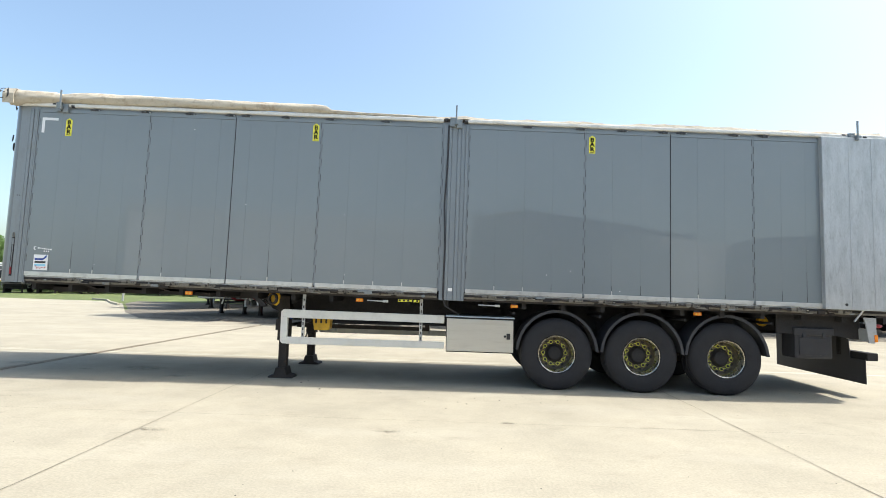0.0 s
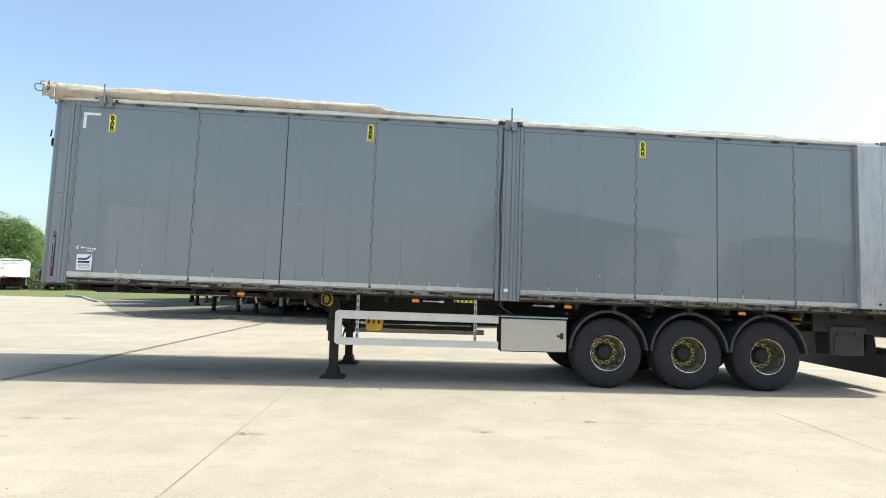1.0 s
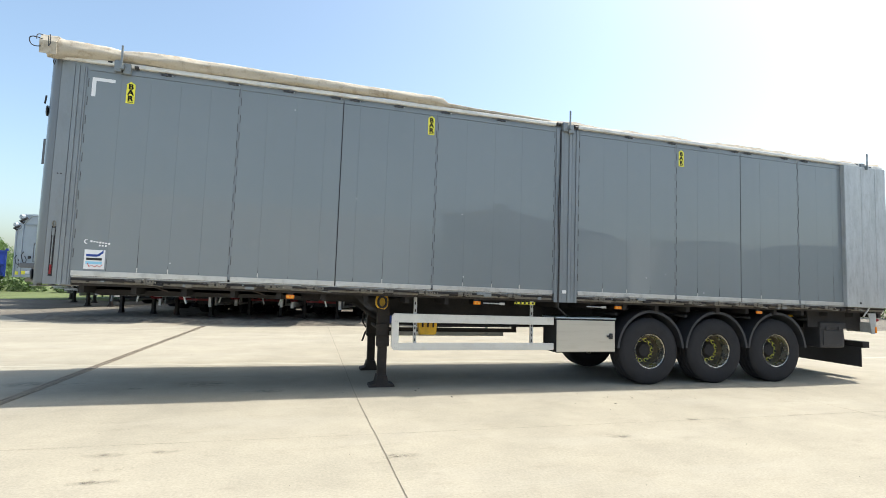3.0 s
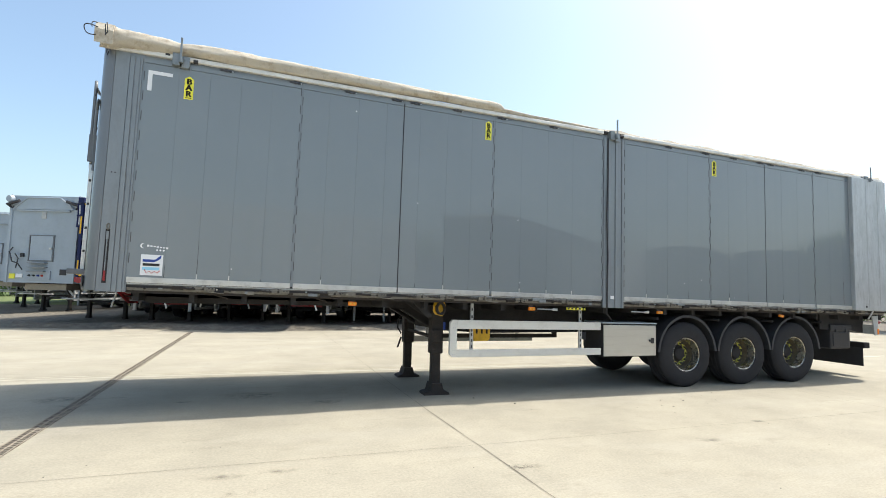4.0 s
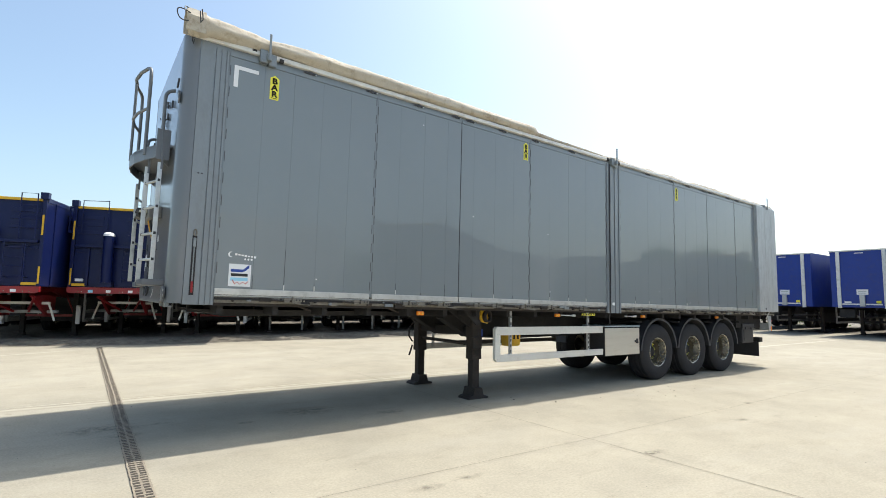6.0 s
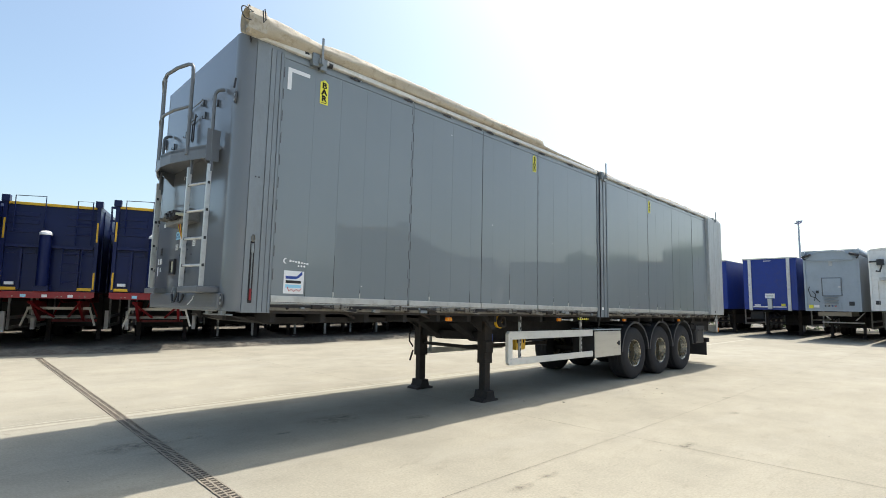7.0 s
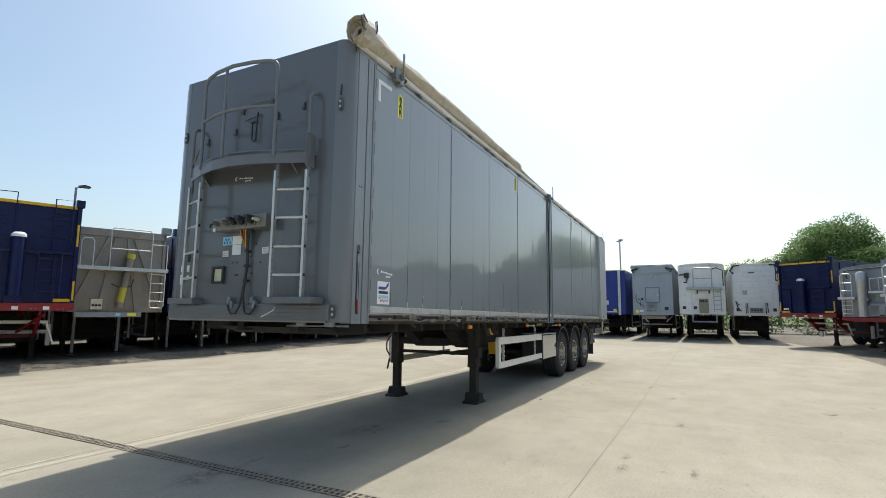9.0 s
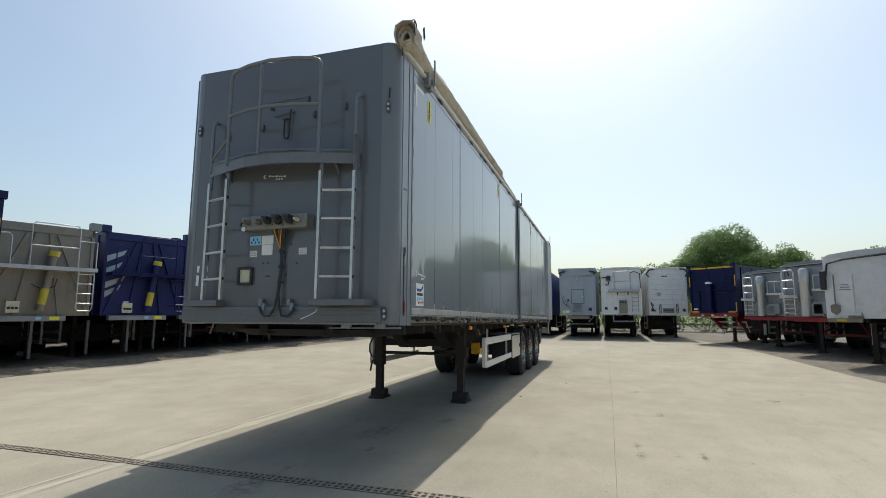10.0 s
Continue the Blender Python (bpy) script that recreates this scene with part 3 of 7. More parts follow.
# loose black cable down the middle post into the locker
b = B()
tube(b, [(0.035, Y0 - 0.02, 3.93), (0.030, Y0 - 0.03, 3.3), (0.005, Y0 - 0.035, 2.7), (0.036, Y0 - 0.03, 2.1), (0.03, Y0 - 0.03, 1.6), (0.03, Y0 - 0.02, 1.32), (0.06, Y0 + 0.03, 1.20), (0.20, Y0 + 0.12, 1.12), (0.30, Y0 + 0.2, 1.07)], 0.011, 8)
tp("cable", b, "black", label="loose black cable", smooth=True)

# folding side doors of upright boards
rng = random.Random(5)
DOORS = [(-6.385, -4.615, [-6.01, -5.67, -5.32, -4.96]), (-4.585, -3.262, [-4.25, -3.87, -3.49]), (-3.248, -1.925, [-3.02, -2.62, -2.25]), (-1.895, -0.055, [-1.46, -1.02, -0.59]),
         (0.355, 2.075, [0.78, 1.20, 1.62]), (2.105, 3.345, [2.50, 2.92]), (3.359, 4.535, [3.75, 4.14]), (4.565, 5.52, [4.95, 5.30])]
for x0, x1, cuts in DOORS:
    b = B(); box(b, x0, x1, Y0 + 0.008, Y0 + 0.045, 1.44, 3.93)
    door = tp("side_door", b, "post_grey", label="grey folding side door of upright boards")
    edges = [x0, *cuts, x1]
    for i, (a, c) in enumerate(zip(edges, edges[1:])):
        g0, g1 = (0.0 if i == 0 else 0.0002), (0.0 if i == len(edges) - 2 else 0.0002)
        b = B()
        t0, t1 = rng.uniform(-0.0005, 0.0005), rng.uniform(-0.0005, 0.0005)
        q = [(a + g0, Y0 + t0), (a + g0 + 0.0005, Y0 - 0.003 + t0), (c - g1 - 0.0005, Y0 - 0.003 + t1), (c - g1, Y0 + t1), (c - g1, Y0 + 0.02), (a + g0, Y0 + 0.02)]
        slab(b, q, 1.466, 3.891, "XY")
        tp("board", b, "side_grey", door)
        if i:
            hh = rng.uniform(0.03, 0.16) if rng.random() < 0.85 else 0.45
            b = B(); slab(b, [(a - 0.0030, 1.466), (a + 0.0030, 1.466), (a + 0.001, 1.466 + hh), (a - 0.001, 1.466 + hh)], Y0 - 0.0048, Y0 - 0.002, "XZ"); tp("seam_dirt", b, "chassis", door)
    b = B(); box(b, x0, x1, Y0 - 0.006, Y0 + 0.01, 3.896, 3.945, 0.003); tp("top_border", b, "side_grey", door)
    b = B(); box(b, x0 + 0.002, x1 - 0.002, Y0 - 0.012, Y0 + 0.03, 1.400, 1.464, 0.004); tp("sill_strip", b, "alu", door, "pale bare aluminium bottom strip")
# hinge lines
for hx in (-6.388, -4.600, -1.910, -0.048, 0.346, 2.090, 4.550):
    bm = B(); box(bm, hx - 0.018, hx + 0.018, Y0 + 0.0005, Y0 + 0.03, 1.42, 3.96); tp("hinge_strip", bm, "post_grey")
    z = 1.50
    k = 0
    while z < 3.88:
        bm = B(); box(bm, hx - 0.0175 + 0.026 * (k % 2), hx - 0.0085 + 0.026 * (k % 2), Y0 - 0.004, Y0 + 0.01, z, z + 0.110, 0.001)
        tp("hinge_knuckle", bm, "slate")
        z += 0.115
        k += 1
for x in (-3.262, 3.345):
    b = B(); box(b, x, x + 0.014, Y0 + 0.002, Y0 + 0.02, 1.40, 3.93); tp("door_gap_seal", b, "black")
# small chips and bolts at the board feet
for bx in (-5.67, -5.32, -4.25, -2.62, -1.46, -1.02, -0.59, 0.78, 1.20, 2.50, 3.75):
    bm = B(); box(bm, bx - 0.006, bx + 0.006, Y0 - 0.010, Y0 + 0.002, 1.467, 1.52, 0.002); tp("board_bolt", bm, "alu")

# top: seal strip, clips, pale roller rail
b = B(); strip(b, -6.40, 5.52, Y0 + 0.012, Y0 + 0.06, 3.93, 3.99); tp("top_channel", b, "post_grey")
b = B(); strip(b, -6.74, -0.05, Y0 - 0.035, Y0 + 0.05, 3.982, 4.035, 0.014, 1); tp("top_rail", b, "off_white", label="cream painted top rail")
b = B(); strip(b, 0.32, 6.45, Y0 - 0.035, Y0 + 0.05, 3.982, 4.035, 0.014, 1); tp("top_rail", b, "off_white", label="cream painted top rail")
for cx in (-5.5, -4.69, -3.99, -3.36, -3.10, -2.48, -1.79, -0.93, 1.23, 2.02, 2.64, 3.25, 3.51, 4.28, 4.71):
    bm = B()
    box(bm, cx - 0.075, cx + 0.085, Y0 - 0.012, Y0 + 0.004, 3.950, 3.968, 0.003)
    box(bm, cx - 0.020, cx + 0.012, Y0 - 0.026, Y0 + 0.004, 3.940, 3.974, 0.005)
    dc = tp("door_catch", bm, "slate")
    for dx, r_ in ((-0.055, 0.011), (0.040, 0.014), (0.070, 0.009)):
        bm = B(); turned(bm, [(r_, -0.010), (r_, 0.0)], (cx + dx, Y0 - 0.012, 3.952), "Y", 9); tp("catch_pin", bm, "black" if r_ > 0.01 else "galv", dc)
b = B(); strip(b, -6.50, 6.40, Y1 - 0.03, Y1 + 0.05, 3.93, 3.975, 0.014, 1); tp("far_top_rail", b, "grey")
b = B(); strip(b, -6.4, 6.5, Y1 - 0.05, Y1 + 0.12, 1.30, 1.40, 0.01, 1); tp("side_rail", b, "grime")
# galvanised brackets with pins
for bx, yb in ((-6.00, 0.0), (0.14, 0.0), (6.00, 0.0)):
    bm = B()
    box(bm, bx - 0.09, bx - 0.005, Y0 - 0.065, Y0 + 0.02, 3.905, 4.045, 0.006)
    box(bm, bx + 0.01, bx + 0.095, Y0 - 0.055, Y0 + 0.02, 3.89, 4.02, 0.006)
    br = tp("roller_bracket", bm, "zinc", label="galvanised bracket on the top rail")
    bm = B(); box(bm, bx - 0.008, bx + 0.016, Y0 - 0.110, Y0 - 0.093, 3.93, 4.22, 0.004); box(bm, bx - 0.02, bx + 0.03, Y0 - 0.096, Y0 - 0.05, 3.93, 3.99, 0.004); tp("upright_pin", bm, "zinc", br)
    for u0, u1, zs in ((-0.17, -0.12, 4.02), (0.13, 0.18, 4.0)):
        bm = B(); turned(bm, [(0.028, u0), (0.028, u1)], (bx, Y0 - 0.01, zs), "X", 12); tp("rubber_stop", bm, "black", br)
# rear side panel
b = B(); box(b, 5.505, 6.455, Y0 - 0.075, Y0 + 0.02, 1.385, 3.975, 0.012); rp = tp("rear_side_panel", b, "scuffed", label="scuffed bare aluminium rear side panel")
for x0 in (5.88, 6.20):
    b = B(); box(b, x0, x0 + 0.008, Y0 - 0.079, Y0 - 0.070, 1.42, 3.94, 0.002); tp("panel_seam", b, "galv", rp)
b = B(); turned(b, [(0.0, -0.006), (0.02, -0.006), (0.02, 0.002)], (5.80, Y0 - 0.077, 1.46), "Y", 14); tp("plug_hole", b, "black", rp)
b = B(); box(b, 5.535, XR, Y0 - 0.02, Y0 + 0.05, 3.975, 4.03, 0.01); tp("rear_top_rail", b, "galv")

# under-floor rail with over-centre latches
b = B(); strip(b, -6.38, -0.06, Y0 + 0.015, Y0 + 0.06, 1.315, 1.395, 0.004, 1); strip(b, 0.345, 6.43, Y0 + 0.015, Y0 + 0.06, 1.315, 1.395, 0.004, 1); tp("side_rail", b, "grime", label="grimy dark metal floor side rail")
b = B(); strip(b, -6.38, -0.06, Y0 - 0.003, Y0 + 0.02, 1.345, 1.372); strip(b, 0.345, 6.45, Y0 - 0.003, Y0 + 0.02, 1.345, 1.372); tp("rail_groove", b, "chassis")
b = B(); strip(b, -6.38, 6.42, Y0 + 0.03, Y0 + 0.12, 1.285, 1.318); tp("rail_lip", b, "rust_dark")
for i, lx in enumerate((-5.62, -4.78, -4.10, -3.56, -2.95, -2.62, -2.05, -1.48, -0.73, 0.66, 1.19, 1.92, 2.35, 2.84, 3.25, 3.61, 4.10, 4.58, 5.1, 5.75)):
    bm = B()
    box(bm, lx - 0.16, lx + 0.16, Y0 - 0.018, Y0 + 0.006, 1.335, 1.378, 0.004)
    box(bm, lx - 0.05, lx + 0.02, Y0 - 0.040, Y0 - 0.01, 1.330, 1.385, 0.006)
    la = tp("latch", bm, "grime", label="worn over-centre latch")
    bm = B(); box(bm, lx + 0.045, lx + 0.060, Y0 - 0.034, Y0 - 0.004, 1.33, 1.392, 0.004); tp("hook", bm, "grime", la)
    bm = B(); tube(bm, [(lx - 0.20, Y0 - 0.02, 1.358), (lx - 0.08, Y0 - 0.03, 1.350), (lx + 0.04, Y0 - 0.03, 1.352)], 0.011, 8); tp("lever", bm, "rust_dark", la)
    bm = B(); box(bm, lx + 0.075, lx + 0.15, Y0 - 0.024, Y0 - 0.016, 1.345, 1.372, 0.002); tp("keeper_plate", bm, "grime", la)
    for dx in (-0.125, -0.075, 0.095, 0.130):
        bm = B(); turned(bm, [(0.0, -0.004), (0.009, -0.004), (0.009, 0.004)], (lx + dx, Y0 - 0.024 if dx > 0 else Y0 - 0.02, 1.362), "Y", 8); tp("bolt_hole", bm, "black", la)
    if i % 2 == 0:
        bm = B(); turned(bm, [(0.010, -0.04), (0.010, 0.0)], (lx + 0.18, Y0 + 0.0, 1.352), "Y", 10); tp("bolt", bm, "rim", la)
    if i % 3 == 0:
        bm = B(); tube(bm, [(lx + 0.02, Y0 - 0.01, 1.35), (lx + 0.10, Y0 - 0.02, 1.322), (lx + 0.26, Y0 - 0.015, 1.312)], 0.008, 7); tp("pull_rod", bm, "grime", la)
# small clips, stops and bolts along the rail
rb = random.Random(17)
for k in range(84):
    x = -6.2 + 12.4 * (k + rb.uniform(-0.4, 0.4)) / 84
    if -0.1 < x < 0.38:
        continue
    w, hgt, z = rb.uniform(0.015, 0.07), rb.uniform(0.016, 0.055), rb.uniform(1.325, 1.372)
    bm = B()
    if k % 3 == 0:
        turned(bm, [(0.0, -0.03), (0.009, -0.03), (0.012, -0.02), (0.012, 0.02)], (x, Y0 + 0.005, z), "Y", 7)
    else:
        box(bm, x - w, x + w, Y0 - rb.uniform(0.008, 0.026), Y0 + 0.02, z - hgt / 2, z + hgt / 2, 0.003)
    tp("rail_clip", bm, rb.choice(("grime", "rust_dark", "zinc", "chassis", "rust_dark")))
# bright worn edge along the rail
b = B(); strip(b, -6.38, -0.06, Y0 + 0.006, Y0 + 0.02, 1.383, 1.397); strip(b, 0.345, 6.45, Y0 + 0.006, Y0 + 0.02, 1.383, 1.397); tp("rail_edge", b, "galv")

# stickers
def decal(name, x0, x1, z0, z1, material, parent=None, d=0.0, label=""):
    bm = B(); box(bm, x0, x1, Y0 - 0.0052 - d, Y0 - 0.003 - d, z0, z1); return tp(name, bm, material, parent, label)


b = B(); slab(b, [(-6.335, 3.812), (-6.08, 3.812), (-6.08, 3.772), (-6.29, 3.772), (-6.29, 3.577), (-6.335, 3.577)], Y0 - 0.0055, Y0 - 0.003, "XZ"); tp("corner_mark", b, "print_white", label="white corner marking tape")
for x0, x1, z1 in ((-5.950, -5.850, 3.815), (-2.05, -1.955, 3.885), (2.145, 2.24, 3.865)):
    bm = B(); xm = (x0 + x1) / 2
    slab(bm, [(x0, z1 - 0.275), (x1, z1 - 0.275), (x1, z1 - 0.035), (xm, z1), (x0, z1 - 0.035)], Y0 - 0.0060, Y0 - 0.0035, "XZ")
    st = tp("bar_sticker", bm, "yellow", label="yellow arrow sticker reading BAR")
    for k, ch in enumerate("BAR"):
        zz = z1 - 0.068 - 0.073 * k
        w = word(ch, 0.092, (0, 0, 0), (90, 0, 0), "print_black", st, "letter", squeeze=1.08, extrude=0.0004, bold=0.026)
        # heavy strokes: the letter twice, a little apart
        bm = bmesh.new()
        for dx in (-0.0028, 0.0028):
            w.data.transform(Matrix.Translation((dx, 0, 0)))
            bm.from_mesh(w.data)
            w.data.transform(Matrix.Translation((-dx, 0, 0)))
        bm.to_mesh(w.data)
        bm.free()
        w.data.transform(Matrix.Translation((xm, Y0 - 0.0068, zz)))
        for v in w.data.vertices:
            v.co = rake(v.co)
    decal("small_print", x0 + 0.015, x1 - 0.015, z1 - 0.262, z1 - 0.254, "print_black", st, 0.0015)
st = decal("maker_sticker", -6.255, -6.03, 1.487, 1.717, "print_white", label="white maker's sticker with a blue swoosh")
b = B(); slab(b, [(-6.235, 1.663), (-6.11, 1.663), (-6.05, 1.717), (-6.05, 1.683), (-6.09, 1.648), (-6.12, 1.635), (-6.235, 1.635)], Y0 - 0.0068, Y0 - 0.0052, "XZ"); tp("swoosh", b, "print_blue", st)
decal("name_bar", -6.232, -6.062, 1.592, 1.620, "print_black", st, 0.0015)
decal("sky_patch", -6.235, -6.06, 1.545, 1.577, "print_sky", st, 0.0012)
b = B(); tube(b, [(-6.215, Y0 - 0.006, 1.555), (-6.19, Y0 - 0.006, 1.510), (-6.165, Y0 - 0.006, 1.535), (-6.14, Y0 - 0.006, 1.510), (-6.11, Y0 - 0.006, 1.532), (-6.08, Y0 - 0.006, 1.515), (-6.055, Y0 - 0.006, 1.542)], 0.004, 6); tp("script_line", b, "print_red", st)


def dealer_mark(put, material="print_white"):
    """A thin crescent with a wavy bar for the name and three dots."""
    def piece(name, bm, parent=None, label=""):
        for v in bm.verts:
            v.co = put(v.co)
        return tp(name, bm, material, parent, label)
    bm = B()
    pts = [(0.028 * math.cos(a), 0.028 * math.sin(a)) for a in [math.pi * (0.35 + 1.3 * i / 10) for i in range(11)]]
    pts += [(0.010 + 0.022 * math.cos(a), 0.022 * math.sin(a)) for a in [math.pi * (1.6 - 1.2 * i / 10) for i in range(11)]]
    slab(bm, pts, -0.0018, 0.0, "XZ")
    mark = piece("dealer_mark", bm, None, "white printed dealer mark with a crescent")
    for i in range(7):
        h = 0.009 if i % 3 else 0.013
        bm = B(); box(bm, 0.045 + 0.034 * i, 0.045 + 0.034 * i + 0.024, -0.0018, 0.0, -h - 0.003 * i + 0.006, h - 0.003 * i + 0.002); piece("print_bar", bm, mark)
    for i in range(3):
        bm = B(); turned(bm, [(0.011, -0.0018), (0.011, 0.0)], (0.155 + 0.035 * i, 0, -0.042), "Y", 10); piece("dot", bm, mark)
    return mark


dealer_mark(lambda c: Vector((-6.245 + c.x * 0.95, Y0 - 0.0035 + c.y, 1.812 + c.z)))
# chips in the lacquer
for cx, cz in ((-5.30, 1.60), (-3.02, 2.60), (-1.5, 2.50), (1.55, 1.72), (1.9, 1.79), (-1.45, 1.60), (2.62, 1.52), (-3.9, 3.72)):
    bm = B(); turned(bm, [(0.0, -0.0045), (0.007, -0.0045), (0.007, -0.002)], (cx, Y0, cz), "Y", 7); tp("paint_chip", bm, "print_white")

# rolled canvas on the near top edge
rng = random.Random(11)
RY = Y0 - 0.012


def axis_y(x):
    """The roll leans out a little at its open end."""
    f = min(1.0, max(0.0, (-6.15 - x) / 0.55))
    return RY - 0.055 * f * f * (3 - 2 * f)


b = B()
sta = [(-6.79, 4.100, 0.100), (-6.76, 4.100, 0.112), (-6.68, 4.108, 0.108), (-6.62, 4.118, 0.092), (-6.46, 4.125, 0.094), (-6.16, 4.135, 0.090), (-6.00, 4.130, 0.074), (-5.86, 4.140, 0.085), (-5.56, 4.145, 0.091), (-4.96, 4.142, 0.085), (-4.36, 4.138, 0.079),
       (-3.76, 4.136, 0.074), (-3.16, 4.132, 0.070), (-2.56, 4.130, 0.068), (-1.96, 4.133, 0.068), (-1.86, 4.125, 0.062), (-1.78, 4.095, 0.034), (-1.36, 4.082, 0.024), (-0.76, 4.076, 0.02), (-0.16, 4.07, 0.015)]
rings = []
NS = 36
fine = []
for i in range(len(sta) - 1):
    for k in range(7):
        f = k / 7
        fine.append(tuple(a + (c - a) * f for a, c in zip(sta[i], sta[i + 1])))
fine.append(sta[-1])
for x, z, r in fine:
    ring = []
    for k in range(NS):
        a = 2 * math.pi * k / NS
        w = noise.noise(Vector((x * 1.8, math.cos(a) * 1.6, math.sin(a) * 1.6))) * 0.16 + noise.noise(Vector((x * 7, math.cos(a) * 2.5, math.sin(a) * 2.5 + 7))) * 0.10 + 0.04 * math.sin(4 * a + x * 2.0) + 0.035 * noise.noise(Vector((x * 22, math.cos(a) * 6, math.sin(a) * 6)))
        rr = r * (1 + w)
        ring.append(b.verts.new((x + 0.01 * math.sin(3 * a), axis_y(x) + rr * 0.95 * math.cos(a), z - 0.02 + rr * math.sin(a))))
    rings.append(ring)
for p, q in zip(rings, rings[1:]):
    for k in range(NS):
        b.faces.new((p[k], p[(k + 1) % NS], q[(k + 1) % NS], q[k]))
# the open mouth of the roll
inner = [b.verts.new((-6.825, RY - 0.055 + (v.co.y - RY + 0.055) * 0.72, 4.08 + (v.co.z - 4.08) * 0.72)) for v in rings[0]]
deep = [b.verts.new((-6.67, RY - 0.055 + (v.co.y - RY + 0.055) * 0.66, 4.08 + (v.co.z - 4.08) * 0.66)) for v in rings[0]]
for k in range(NS):
    j = (k + 1) % NS
    b.faces.new((rings[0][j], rings[0][k], inner[k], inner[j]))
    b.faces.new((inner[j], inner[k], deep[k], deep[j]))
b.faces.new(deep)
b.faces.new(rings[-1])
bmesh.ops.recalc_face_normals(b, faces=b.faces)
roll = tp("canvas_roll", b, "canvas", label="stained cream canvas cover rolled along the top", smooth=True)
b = B()
END = Vector((0.05, -0.055, -0.085))
fl_ = [(RY - 0.135, 4.03), (RY - 0.15, 4.20), (RY - 0.10, 4.30), (RY + 0.02, 4.315), (RY + 0.11, 4.27), (RY + 0.125, 4.16), (RY + 0.10, 4.06)]
fi_ = [(RY + (y - RY) * 0.93, 4.165 + (z - 4.165) * 0.93) for y, z in fl_]
slab(b, fl_ + fi_[::-1], -6.90, -6.72, "YZ")
for v in b.verts:
    v.co = Vector((v.co.x, RY + (v.co.y - RY) * 0.86, 4.165 + (v.co.z - 4.165) * 0.86)) + END
tp("end_flap", b, "canvas", roll, "stiff square flap at the roll's end")
b = B()
for k in range(5):
    a0 = rng.uniform(0, 6)
    tube(b, [(-6.84 + 0.02 * k, RY + 0.08 * math.cos(a0 + t * 0.9) * (1 - 0.1 * t), 4.145 + 0.085 * math.sin(a0 + t * 0.9)) for t in range(5)], 0.022, 7)
bmesh.ops.translate(b, verts=b.verts, vec=END)
tp("inner_fold", b, "canvas", roll, "folded canvas inside the roll", smooth=True)
b = B()
tube(b, arc((-6.86, RY - 0.12, 4.22), (-7.08, RY - 0.16, 4.28), (-7.02, RY - 0.15, 4.13), 8) + arc((-7.02, RY - 0.15, 4.13), (-6.99, RY - 0.14, 4.06), (-6.88, RY - 0.12, 4.10), 6)[1:], 0.008, 7)
tube(b, arc((-6.86, RY - 0.05, 4.30), (-6.97, RY - 0.12, 4.34), (-6.93, RY - 0.15, 4.20), 8), 0.007, 7)
bmesh.ops.translate(b, verts=b.verts, vec=END)
for v in b.verts:
    v.co = Vector((-6.84, RY - 0.19, 4.10)) + (v.co - Vector((-6.84, RY - 0.19, 4.10))) * 0.72
tp("tie_cord", b, "black", roll, "black elastic tie cord", smooth=True)
b = B(); tube(b, [(-6.79, RY - 0.165, 4.24), (-6.78, RY - 0.172, 4.12), (-6.76, RY - 0.172, 4.16), (-6.775, RY - 0.168, 4.26)], 0.006, 6); bmesh.ops.translate(b, verts=b.verts, vec=END); tp("tie_cord", b, "black", roll)
b = B(); tube(b, [(-6.76, Y0 - 0.012, 4.04), (-6.765, Y0 - 0.02, 3.93), (-6.755, Y0 - 0.02, 3.90), (-6.745, Y0 - 0.015, 3.95)], 0.006, 6); tp("tie_cord", b, "black", roll)
# loose sheet edge over the rear half
b = B()
prev = None
for i in range(90):
    x = -2.0 + 8.4 * i / 89
    hgt = 0.045 + 0.035 * noise.noise(Vector((x * 1.7, 0.3, 0))) + 0.02 * noise.noise(Vector((x * 6, 2.3, 0)))
    row = [b.verts.new((x, Y0 - 0.02 + dy, 4.035 + hgt * k + 0.01 * noise.noise(Vector((x * 5, dy * 9, 4))))) for dy, k in ((0.0, 0.0), (0.02, 0.8), (0.09, 1.1), (0.2, 0.9), (0.4, 0.5), (0.6, 0.1))]
    if prev:
        for k in range(5):
            b.faces.new((prev[k], row[k], row[k + 1], prev[k + 1]))
    prev = row
bmesh.ops.recalc_face_normals(b, faces=b.faces)
bmesh.ops.solidify(b, geom=b.faces[:], thickness=0.006)
tp("canvas_edge", b, "canvas", roll, "loose wrinkled edge of the canvas", smooth=True)

# front platform, guard rail and ladders
PL = [(-6.82, 8.42), (-6.92, 8.43), (-7.05, 8.77), (-7.13, 9.04), (-7.16, 9.30), (-7.13, 9.56), (-7.05, 9.84), (-6.92, 10.16), (-6.82, 10.18)]
b = B(); slab(b, PL, 2.90, 2.925, "XY"); pf = tp("platform", b, "grey", label="bowed grey access platform on the front wall")
ap = PL[1:-1]
b = B(); slab(b, ap + [(x + 0.014, y) for x, y in ap[::-1]], 2.80, 2.935, "XY"); tp("apron", b, "grey", pf)
for y in (8.66, 9.96):
    b = B(); slab(b, [(XF, 2.90), (-7.0, 2.90), (XF, 2.74)], y - 0.01, y + 0.01, "XZ"); tp("gusset", b, "grey", pf)


def bow(u, out=0.0):
    """Along the platform's front edge, 0 to 1."""
    k = u * (len(ap) - 1)
    i = min(int(k), len(ap) - 2)
    f = k - i
    return Vector((ap[i][0] * (1 - f) + ap[i + 1][0] * f - out, ap[i][1] * (1 - f) + ap[i + 1][1] * f, 0))


def at_edge(u, z):
    p = bow(u)
    return (p.x, p.y, z)


